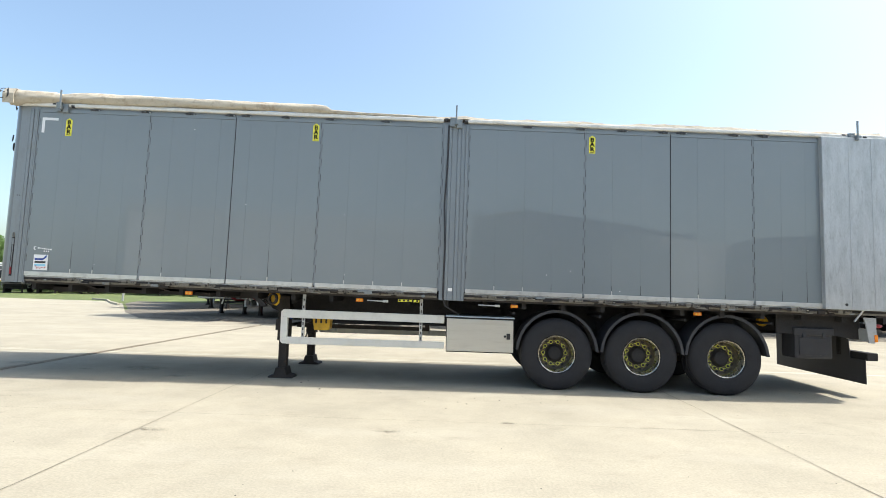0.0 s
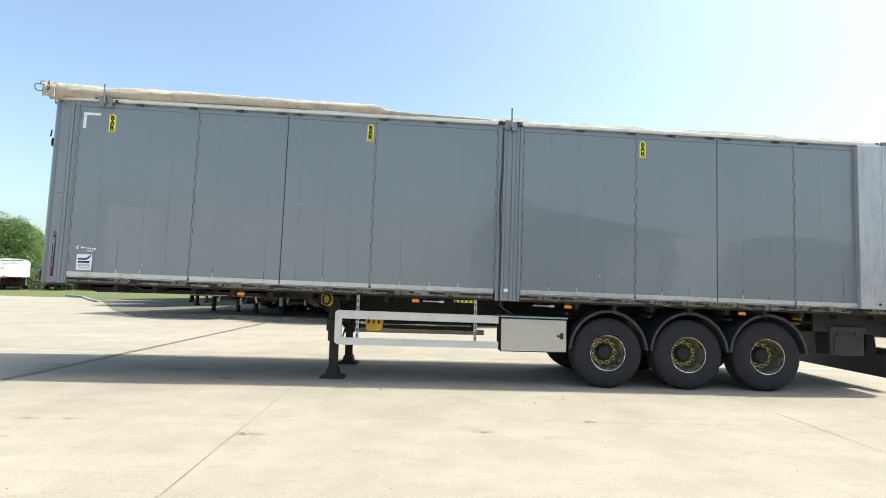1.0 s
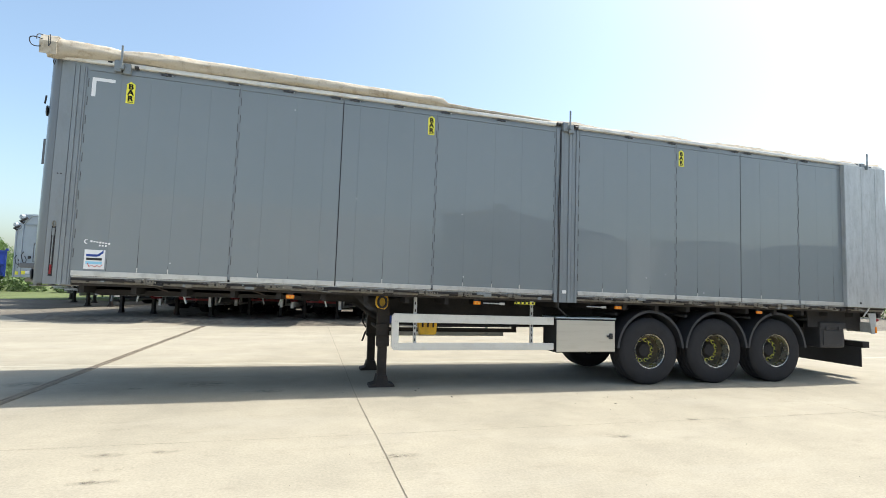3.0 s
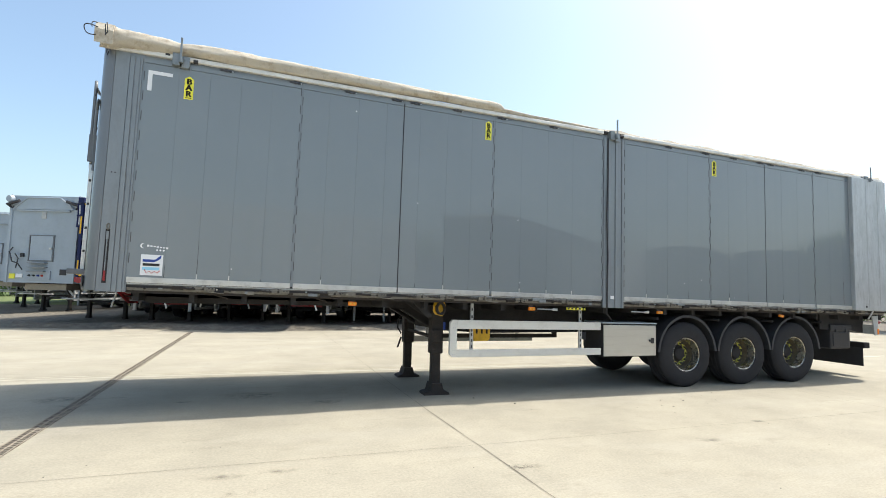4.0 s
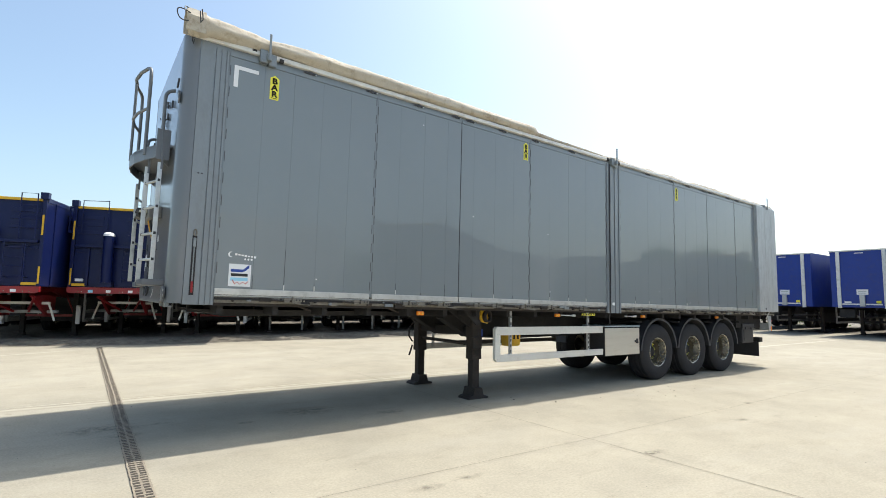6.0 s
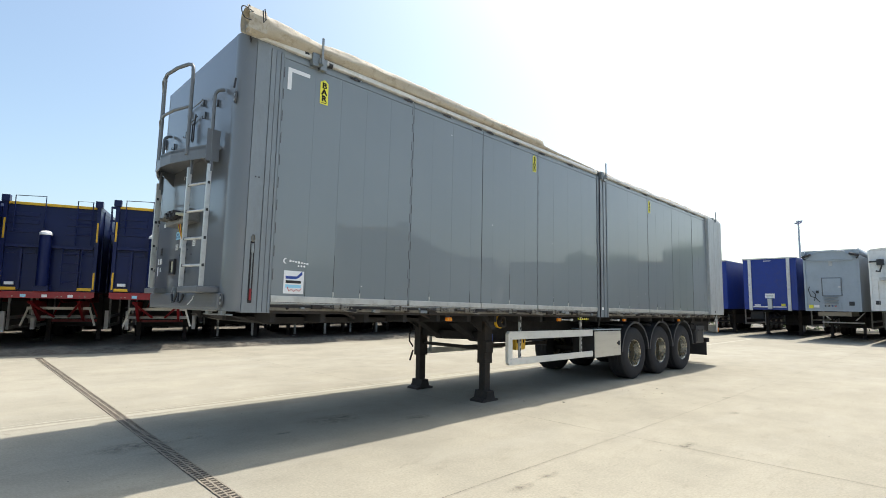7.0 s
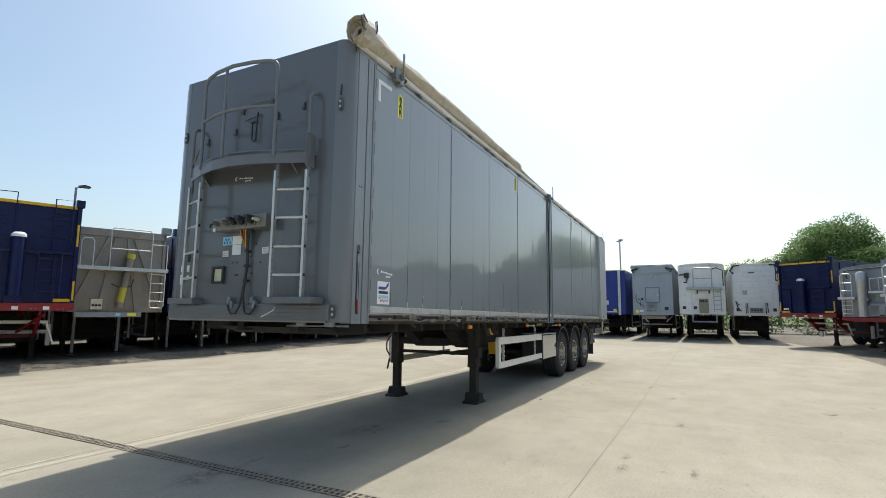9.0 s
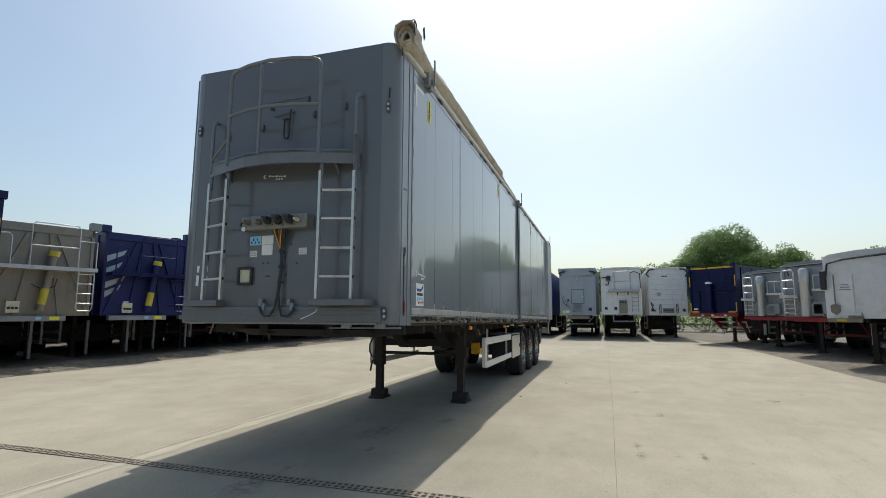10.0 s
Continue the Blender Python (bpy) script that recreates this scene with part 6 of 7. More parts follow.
def steel_tipper(label, mat, w=2.5, rail="alu", ramc="ochre", group="tipper trailers", h=3.85):
    o, body = base_trailer("steel_tipper", label, mat, w, h, 9.0, 1.42, "chassis", group, 8, 3.4, 6.2)
    hw = w / 2
    for s in (-1, 1):
        for x0, x1 in ((0.30, 1.12), (0.12, 0.45)):
            b = B(); slab(b, [(s * x0, h - 0.25), (s * (x0 + 0.07), h - 0.25), (s * (x1 + 0.07), 1.45), (s * x1, 1.45)], -0.06, 0.01, "XZ"); part("stiffener", b, mat, body)
        front_box(o, "corner_post", mat, *sorted((s * hw, s * (hw - 0.08))), 1.42, h, 0.05)
    front_box(o, "top_beam", mat, -hw, hw, h - 0.22, h, 0.05)
    pl = front_box(o, "platform", rail, -1.15, 1.20, 2.62, 2.72, 0.46)
    for x0, x1, z1 in ((-1.05, -0.75, 3.5), (-0.35, 0.72, 3.85)):
        rail_loop(o, [(x0, -0.42, 2.70), (x0, -0.42, z1 - 0.08), (x0 + 0.06, -0.42, z1), (x1 - 0.06, -0.42, z1), (x1, -0.42, z1 - 0.08), (x1, -0.42, 2.70)], 0.018, rail)
    rail_loop(o, [(-0.35, -0.42, 3.25), (0.72, -0.42, 3.25)], 0.014, rail)
    rail_loop(o, [(0.72, -0.42, 3.45), (1.15, -0.42, 3.45), (1.15, -0.42, 2.7)], 0.016, rail)
    front_ladder(o, 0.74, 1.12, 1.62, 2.68, 4, rail, 0.44, 0.015)
    rail_loop(o, [(0.74, -0.44, 1.64), (0.78, -0.44, 1.55), (1.08, -0.44, 1.55), (1.12, -0.44, 1.64)], 0.016, rail)
    def ram_at(z):
        return (0.02 + (z - 1.55) * 0.13, -0.17 - (z - 1.55) * 0.035, z)
    b = B(); tube(b, [ram_at(1.55), ram_at(2.3), ram_at(3.12)], 0.095, 14); rc = part("ram", b, mat, o, "", True)
    for z0, z1, r in ((1.72, 2.14, 0.099), (3.0, 3.14, 0.125), (2.42, 2.52, 0.112)):
        b = B(); tube(b, [ram_at(z0), ram_at(z1)], r, 16); part("ram_sleeve" if r != 0.112 else "ram_collar", b, ramc if r != 0.112 else mat, rc, "", True)
    for s in (-1, 1):
        b = B(); box(b, s * hw - 0.13, s * hw + 0.13, -0.10, 0.12, h - 0.02, h + 0.20, 0.02); part("corner_box", b, "zinc" if mat == "steel_tan" else mat, o)
    if mat == "deep_blue":
        # slanting pale stripes on the front wall
        for k, (z, c) in enumerate(((3.30, "blue_film"), (2.92, "blue_film"), (2.50, "light_grey"), (2.22, "light_grey"))):
            b = B(); slab(b, [(-1.22, z - 0.30), (-0.70 - 0.1 * (k % 2), z - 0.02), (-0.62 - 0.1 * (k % 2), z + 0.14), (-1.22, z - 0.10)], -0.012, 0.0, "XZ"); part("stripe", b, c, body)
        front_box(body, "print_bar", "print_white", -0.62, -0.40, 1.80, 1.86, 0.012)
    bx = front_box(o, "valve_plate", "cream", -0.66, -0.38, 1.50, 1.80, 0.08)
    for x in (-0.60, -0.52, -0.44):
        b = B(); turned(b, [(0.0, -0.13), (0.03, -0.12), (0.036, -0.08)], (x, 0, 1.62), "Y", 10); part("valve", b, "black", bx)
    b = B(); tube(b, [(-0.2, -0.1, 2.25), (0.05, -0.2, 2.1), (0.3, -0.2, 2.2), (0.35, -0.15, 2.4)], 0.015, 6); part("hose", b, "black", o, "", True)
    bm_ = front_box(o, "front_beam", "silver", -1.05, 0.62, 1.28, 1.42, 0.18, label="pale front beam with coloured labels")
    front_box(bm_, "beam_label", "yellow", 0.25, 0.48, 1.31, 1.40, 0.186)
    front_box(bm_, "beam_label", "print_sky", -0.05, 0.08, 1.32, 1.39, 0.186)
    for s in (-1, 1):
        b = B(); box(b, s * 0.62 - 0.04, s * 0.62 + 0.04, 2.6, 2.7, 0.12, 1.25, 0.01); box(b, s * 0.62 - 0.09, s * 0.62 + 0.09, 2.56, 2.74, 0.0, 0.06, 0.01); part("prop_leg", b, "light_grey", o)
    if mat == "steel_tan":
        # a loose black and white sheet gathered at the side
        b = B(); slab(b, [(0.05, 2.0), (0.35, 2.2), (1.1, 3.55), (0.5, 3.6), (0.25, 3.0)], -hw - 0.05, -hw - 0.01, "YZ"); sh = part("rolled_side_sheet", b, "black", o, "loose black side sheet with white patches")
        for z in (2.12, 2.85):
            b = B(); slab(b, [(0.18, z), (0.42, z + 0.12), (0.75, z + 0.46), (0.40, z + 0.36)], -hw - 0.058, -hw - 0.052, "YZ"); part("white_patch", b, "print_white", sh)
    return o


def white_front(label, mat="white", h=4.0, kind="white_trailer"):
    o, body = base_trailer("bulk_trailer", label, mat, 2.4, h - 0.12, 11.5, 1.36, "chassis", "bulk trailers", 8, 4.0, 7.6)
    b = B(); slab(b, [(-1.2, h - 0.14), (1.2, h - 0.14), (1.1, h - 0.05), (0.5, h), (-0.5, h), (-1.1, h - 0.05)], 0.0, 11.4, "XZ"); part("bowed_cover", b, "off_white", o)
    for x in (-1.2, 1.12):
        front_box(o, "corner_post", mat, x, x + 0.08, 1.36, h - 0.15, 0.04)
    rail_loop(o, [(-0.40, -0.22, 2.72), (-0.40, -0.22, 3.68), (-0.34, -0.22, 3.74), (0.50, -0.22, 3.74), (0.56, -0.22, 3.68), (0.56, -0.22, 2.72)], 0.03, "light_grey")
    rail_loop(o, [(-0.40, -0.22, 3.2), (0.56, -0.22, 3.2)], 0.02, "light_grey")
    front_box(o, "platform", "light_grey", -0.80, 1.08, 2.62, 2.74, 0.34)
    front_ladder(o, 0.62, 0.98, 1.5, 2.62, 5, "light_grey", 0.18, 0.018)
    b = B(); tube(b, [(-1.15, -0.05, 3.42), (-0.85, -0.18, 3.42), (-0.70, -0.18, 3.25), (-0.78, -0.18, 3.0), (-0.92, -0.10, 3.02)], 0.035, 8); part("sheet_arm", b, "black", o, "", True)
    front_box(o, "gear_box", "black", -0.88, -0.62, 3.26, 3.50, 0.26)
    b = B(); tube(b, [(0.55, -0.15, 3.66), (0.80, -0.2, 3.74), (1.12, -0.15, 3.60), (1.14, -0.1, 2.8)], 0.028, 7); part("sheet_hose", b, "black", o, "", True)
    cp = front_box(o, "coupling_panel", "steel_tan", -0.16, 0.34, 1.42, 2.16, 0.14)
    for x in (-0.05, 0.08, 0.22):
        b = B(); turned(b, [(0.0, -0.22), (0.05, -0.21), (0.06, -0.14)], (x, 0, 2.04), "Y", 12); part("socket", b, "black", cp)
    for x in (-0.26, 0.36):
        front_box(o, "hook", "black", x, x + 0.07, 2.42, 2.60, 0.07)
    front_box(o, "round_plate", "off_white", -0.08, 0.26, 2.40, 2.58, 0.08)
    for x in (-1.02, -0.45):
        front_box(o, "black_mark", "black", x, x + 0.17, 1.62, 1.78, 0.03)
    for x in (-0.90, -0.55):
        front_box(o, "panel_seam", "off_white", x, x + 0.02, 1.45, 2.6, 0.03)
    b = B(); box(b, -0.55, 0.75, -0.06, 0.0, 0.95, 1.02); box(b, -0.55, -0.48, -0.05, 0.3, 0.95, 1.36); box(b, 0.68, 0.75, -0.05, 0.3, 0.95, 1.36); part("front_step", b, "zinc", o)
    return o


def curtain_sider(label):
    o, body = base_trailer("curtain_trailer", label, "blue", 2.45, 4.1, 12.5, 1.40, "chassis", "blue curtain trailers", 0, 2.5, 8.5)
    for x in (-0.98, 0.80):
        front_box(o, "pale_post", "off_white", x, x + 0.15, 1.36, 4.08, 0.06)
    front_box(o, "roof_edge", "off_white", -1.25, 1.25, 4.08, 4.14, 0.05)
    front_box(o, "head_label", "print_white", -0.24, 0.10, 3.96, 4.0, 0.02)
    front_box(o, "sill", "print_white", -0.80, 0.72, 1.52, 1.58, 0.05)
    pl = front_box(o, "plate", "print_white", -0.22, 0.22, 2.0, 2.25, 0.04)
    for z in (2.06, 2.14):
        front_box(pl, "print_bar", "light_grey", -0.16, 0.16, z, z + 0.03, 0.045)
    front_box(o, "coupling_panel", "galv", -0.10, 0.10, 1.45, 1.98, 0.12)
    front_box(o, "yellow_tag", "yellow", 0.50, 0.68, 1.60, 1.72, 0.03)
    front_box(o, "white_tag", "print_white", -0.72, -0.45, 1.60, 1.68, 0.03)
    for s in (-1, 1):
        b = B(); box(b, *sorted((s * 1.225, s * 1.235)), 0.1, 12.4, 1.45, 3.9); part("curtain", b, "blue", o)
    b = B(); box(b, -1.0, -0.4, 0.2, 0.5, 0.9, 1.3, 0.01); part("pallet_box", b, "chassis", o)
    return o


def grey_tipper(label, group="grey tipper trailers"):
    o, body = base_trailer("grey_tipper", label, "silver", 2.4, 3.25, 9.0, 1.40, "red", group, 8, 2.2, 6.4)
    b = B(); slab(b, [(-1.2, 3.23), (1.2, 3.23), (1.05, 3.34), (0.4, 3.42), (-0.4, 3.42), (-1.05, 3.34)], -0.02, 9.0, "XZ"); part("bowed_cover", b, "zinc", o)
    rail_loop(o, [(-1.06, -0.30, 2.15), (-1.06, -0.30, 3.00), (-1.00, -0.30, 3.08), (-0.74, -0.30, 3.08), (-0.68, -0.30, 3.00), (-0.68, -0.30, 2.15)], 0.022, "alu")
    for z in (2.42, 2.72):
        rail_loop(o, [(-1.06, -0.30, z), (-0.68, -0.30, z)], 0.016, "alu")
    for x in (-1.10, -0.62, 0.85):
        front_box(o, "front_stiffener", "silver", x - 0.04, x + 0.04, 1.45, 3.2, 0.05)
    front_box(o, "platform", "alu", -1.16, -0.58, 2.08, 2.17, 0.36)
    front_ladder(o, -1.04, -0.70, 1.45, 2.1, 4, "alu", 0.30)
    b = B(); turned(b, [(0.15, 1.42), (0.15, 2.62), (0.165, 2.64), (0.165, 3.06), (0.11, 3.13), (0.0, 3.15)], (-0.38, -0.22, 0), "Z", 18); rc = part("ram_cover", b, "galv", o, "pale round ram cover", True)
    b = B(); box(b, -0.56, -0.20, -0.24, -0.02, 2.02, 2.16, 0.02); part("ram_bracket", b, "silver", rc)
    front_box(o, "side_shelf", "alu", -0.14, 0.50, 2.30, 2.39, 0.30)
    for x in (-0.08, 0.20, 0.46):
        rail_loop(o, [(x, -0.28, 2.36), (x, -0.28, 2.86)], 0.018, "alu")
    rail_loop(o, [(-0.08, -0.28, 2.86), (0.46, -0.28, 2.86)], 0.02, "alu")
    front_box(o, "tool_box", "silver", -0.16, 0.30, 1.50, 1.92, 0.20)
    b = B(); tube(b, [(-0.9, -0.1, 2.9), (-0.95, -0.15, 3.2), (-0.4, -0.12, 3.25), (0.9, -0.1, 3.3), (1.15, -0.1, 3.0)], 0.025, 7); part("sheet_hose", b, "black", o, "", True)
    front_box(o, "tool_box", "silver", -0.50, 0.12, 1.45, 1.85, 0.20)
    b = B(); slab(b, [(-1.18, 1.38), (1.18, 1.38), (1.18, 1.28), (0.7, 1.22), (-0.7, 1.22), (-1.18, 1.28)], -0.12, 0.0, "XZ"); part("chassis_nose", b, "red", o, "red chassis front beam")
    for s in (-1, 1):
        b = B(); box(b, s * 1.0 - 0.05, s * 1.0 + 0.05, 2.8, 2.9, 0.4, 1.0); part("guard_end", b, "print_white", o)
    return o


def ribbed_white(label):
    o, body = base_trailer("ribbed_tipper", label, "white", 2.15, 4.02, 10.5, 1.36, "chassis", "", 8, 3.8, 7.0)
    for k in range(9):
        front_box(o, "front_plank", "white", -1.02, 1.02, 1.42 + 0.285 * k, 1.69 + 0.285 * k, 0.03 + 0.006 * (k % 2), 0.0, 0.01)
    for s in (-1, 1):
        b = B(); tube(b, [(s * 1.0, -0.04, 3.55), (s * 1.16, -0.12, 3.7), (s * 0.98, -0.14, 3.95), (s * 0.7, -0.1, 3.98)], 0.045, 8); part("sheet_arm", b, "black", o, "", True)
        front_box(o, "corner_post", "off_white", *sorted((s * 1.075, s * 1.0)), 1.36, 4.0, 0.05)
        front_box(o, "black_mark", "black", *sorted((s * 0.78, s * 0.94)), 1.58, 1.74, 0.05)
    front_box(o, "top_beam", "off_white", -1.05, 1.05, 3.95, 4.06, 0.06)
    front_box(o, "pale_label", "light_grey", -0.60, -0.38, 2.44, 2.66, 0.045)
    rail_loop(o, [(-0.48, -0.10, 1.46), (-0.48, -0.10, 1.95), (-0.40, -0.10, 2.0), (-0.40, -0.10, 1.5)], 0.02, "black", "hose_loop")
    rail_loop(o, [(0.45, -0.10, 1.46), (0.45, -0.10, 2.0), (0.52, -0.10, 2.02), (0.55, -0.10, 1.5)], 0.02, "black", "hose_loop")
    cp = front_box(o, "coupling_panel", "zinc", -0.30, 0.32, 1.50, 1.76, 0.12)
    for x in (-0.2, -0.07, 0.06, 0.2):
        b = B(); turned(b, [(0.0, -0.20), (0.04, -0.19), (0.05, -0.12)], (x, 0, 1.64), "Y", 10); part("socket", b, "black", cp)
    front_box(o, "hanger", "black", -0.30, 0.02, 3.55, 3.60, 0.06)
    b = B(); tube(b, [(-0.8, -0.05, 1.9), (-0.95, -0.12, 2.1), (-0.85, -0.1, 1.7), (-0.7, -0.1, 1.6)], 0.03, 7); part("hose", b, "black", o, "", True)
    return o


def big_white(label, under="chassis"):
    o, body = base_trailer("white_tipper", label, "white", 2.5, 3.15, 9.5, 1.38, under, "", 8, 2.3, 6.6)
    b = B(); slab(b, [(-1.25, 3.13), (1.25, 3.13), (1.1, 3.22), (0.4, 3.30), (-0.4, 3.30), (-1.1, 3.22)], -0.02, 9.5, "XZ"); part("bowed_cover", b, "off_white", o)
    front_box(o, "lower_beam", "steel_tan", -1.22, -0.4, 1.27, 1.38, 0.08)
    front_box(o, "yellow_tag", "ochre", -1.0, -0.75, 1.29, 1.36, 0.09)
    b = B(); tube(b, [(-1.0, -0.06, 2.62), (-1.0, -0.06, 1.72)], 0.017, 7); slab(b, [(-1.12, 1.74), (-1.05, 1.78), (-0.95, 1.78), (-0.88, 1.74), (-0.89, 1.56), (-1.0, 1.48), (-1.11, 1.56)], -0.08, -0.055, "XZ"); part("shovel", b, "steel_tan", o, "worn steel shovel")
    b = B(); tube(b, [(-0.55, -0.06, 2.62), (-0.55, -0.06, 1.52)], 0.016, 7); box(b, -0.70, -0.40, -0.10, -0.03, 1.46, 1.54, 0.012); part("broom", b, "off_white", o)
    b = B(); box(b, -0.72, -0.38, -0.09, -0.04, 1.38, 1.46, 0.01); part("broom_bristles", b, "grime", o)
    for k in range(3):
        front_box(o, "print_bar", "zinc", -0.90 + 0.03 * k, -0.62 - 0.03 * k, 2.18 + 0.07 * k, 2.205 + 0.07 * k, 0.012)
    b = B(); tube(b, [(-1.2, -0.1, 2.4), (-1.1, -0.12, 2.95), (-0.7, -0.12, 3.05), (0.2, -0.1, 3.12), (0.9, -0.1, 3.15)], 0.03, 7); part("sheet_hose", b, "black", o, "", True)
    b = B(); box(b, -1.32, -1.18, -0.12, 0.05, 2.2, 2.75, 0.03); part("gear_box", b, "black", o)
    return o


def place(o, x, y, yaw):
    o.matrix_basis = pose(x, y, 0, 0, 0, yaw)
    return o


# far row, noses towards the yard
ROW = -19.0
SLIM = Matrix.Diagonal((0.95, 1, 1.01, 1))
nt_ = navy_tipper()
nt_.matrix_basis = pose(-9.53, 20.50, 0, 0, 0, ROW) @ SLIM
for x, y in ((-6.79, 20.92), (-4.455, 19.55)):
    copy_thing(nt_, pose(x, y, 0, 0, 0, ROW) @ SLIM)
wf = place(walking_floor("grey blue walking floor trailer with a small front door"), -11.95, 21.8, ROW)
wf.matrix_basis = pose(-11.95, 21.8, 0, 0, 0, ROW) @ Matrix.Diagonal((0.92, 1, 1.05, 1))
place(steel_tipper("raw steel tipper trailer with a platform, ladder and yellow ram sleeves", "steel_tan", 2.4, "alu", "dull_yellow"), -1.55, 20.55, ROW)
bt = place(steel_tipper("dark blue tipper trailer with a platform and yellow ram sleeves", "deep_blue", 2.5, "navy", "dull_yellow", "tipper trailers", 3.95), 1.45, 20.2, ROW)
for x in (4.3, 9.8, 15.3):
    copy_thing(bt, pose(x, 20.4, 0, 0, 0, ROW))
for x in (7.05, 12.55, 18.0):
    copy_thing(nt_, pose(x, 20.5, 0, 0, 0, ROW))
for x, y in ((-16.0, 28.6), (-18.4, 33.0), (-20.6, 38.0)):
    copy_thing(wf, pose(x, y, 0, 0, 0, -22) @ Matrix.Diagonal((0.96, 1, 1.02, 1)))
# a second row stands back to back with it
for x in (-7.2, -4.4, -1.6, 1.2, 4.0, 6.8, 9.6, 12.4, 15.2):
    copy_thing(nt_, pose(x, 40.3, 0, 0, 0, 161))
# end row, noses to -x
wf2 = copy_thing(wf, pose(21.0, 7.93, 0, 0, 0, -90))
wf2.scale = (0.85, 1.0, 1.035)
wt_ = place(white_front("white bulk trailer with a front ladder and black hoses"), 21.0, 5.42, -90)
wt_.matrix_basis = pose(21.0, 5.42, 0, 0, 0, -90) @ Matrix.Diagonal((0.94, 1, 1.06, 1))
cu = place(curtain_sider("blue curtain-sided trailer with pale corner posts"), 22.6, 10.85, -90)
copy_thing(cu, pose(22.8, 14.2, 0, 0, 0, -90))
copy_thing(cu, pose(23.5, 17.4, 0, 0, 0, -90))
wl_ = place(ribbed_white("white ribbed tipper trailer with black sheet arms"), 21.2, 2.88, -90)
wl_.matrix_basis = pose(21.2, 2.88, 0, 0, 0, -90) @ Matrix.Diagonal((0.97, 1, 1.025, 1))
# near echelon row
ech = -90 - 36.9
copy_thing(nt_, pose(17.2, 1.2, 0, 0, 0, ech)).scale = (0.95, 0.95, 0.95)
gt1 = place(grey_tipper("grey metal tipper trailer with a front platform and red chassis"), 14.25, -0.6, ech)
copy_thing(gt1, pose(10.25, -1.0, 0, 0, 0, ech))
place(big_white("white tipper trailer with a shovel and a broom on its front"), 5.75, -0.88, ech)
# far corner of the yard
place(big_white("white tipper trailer on a red chassis by the far hedge", "red"), -45.0, 55.0, 36)
place(big_white("white tipper trailer on a dark blue chassis by the far hedge", "deep_blue"), -41.9, 57.6, 36)
place(big_white("white tipper trailer on a dark chassis by the far hedge"), -47.3, 53.2, 36)
place(steel_tipper("bright blue tipper trailer behind the far hedge", "blue", 2.5, "blue", "blue", "tipper trailers", 3.95), -34.0, 59.0, 28)
# unseen behind the walk, for the doors to mirror: the echelon row goes on, an added long depot stands further back
copy_thing(nt_, pose(1.55, -1.35, 0, 0, 0, ech))
copy_thing(wt_, pose(-10.7, -3.3, 0, 0, 0, -106))
copy_thing(cu, pose(8.5, -25.5, 0, 0, 0, 180))
copy_thing(wf, pose(5.0, -25.0, 0, 0, 0, 180))


def depot(label):
    """A long pale clad building, unseen behind the walk, added for the doors to mirror."""
    o = thing("mirrored_depot", label, "building", m=pose(-14.5, -27.2, 0, 0, 0, -40))
    b = B(); box(b, -11.5, 11.5, -9.0, 0.0, 0.0, 6.9); wl = part("wall", b, "clad", o)
    b = B(); box(b, -11.7, 11.7, -9.2, 0.15, 6.85, 7.15, 0.02); part("roof", b, "galv", o)
    for i in range(23):
        b = B(); box(b, -11.5 + i, -11.46 + i, 0.0, 0.03, 0.0, 6.85); part("cladding_rib", b, "clad", wl)
    for x in (-6.6, -1.2, 4.2):
        b = B(); box(b, x, x + 3.4, 0.0, 0.06, 0.0, 4.2, 0.01); dd = part("roller_door", b, "light_grey", o)
        for k in range(8):
            b = B(); box(b, x + 0.05, x + 3.35, 0.06, 0.075, 0.25 + 0.5 * k, 0.30 + 0.5 * k); part("slat", b, "grey", dd)
    return o


depot("unseen pale clad depot building with three roller doors, added to be mirrored")


# ---- lamps, trees, hedges ----
def street_lamp(label, h=7.0, arms=1, head="light_grey", pole="galv"):
    o = thing("street_lamp", label, "street lamp", "yard lamps")
    b = B(); tube(b, [(0, 0, 0), (0, 0, h * 0.4), (0, 0, h)], [0.085, 0.07, 0.05], 12); part("pole", b, pole, o, "", True)
    for s in ((1,) if arms == 1 else (-1, 1)):
        b = B(); tube(b, [(0, 0, h - 0.04), (s * 0.12, 0, h + 0.05), (s * 0.22, 0, h + 0.08)], 0.03, 8); part("arm", b, pole, o, "", True)
        b = B(); slab(b, [(s * 0.15, h + 0.04), (s * 0.62, h + 0.08), (s * 0.6, h + 0.15), (s * 0.35, h + 0.19), (s * 0.15, h + 0.14)], -0.14, 0.14, "XZ"); part("lamp_head", b, head, o)
    return o


place(street_lamp("tall galvanised street lamp with two heads", 6.9, 2), 30.5, 11.0, 20)
place(street_lamp("tall dark street lamp with one head", 7.4, 1, "slate", "zinc"), 2.9, 32.3, 0)
place(street_lamp("tall galvanised street lamp with one head", 6.3), -26.2, 40.0, 180)


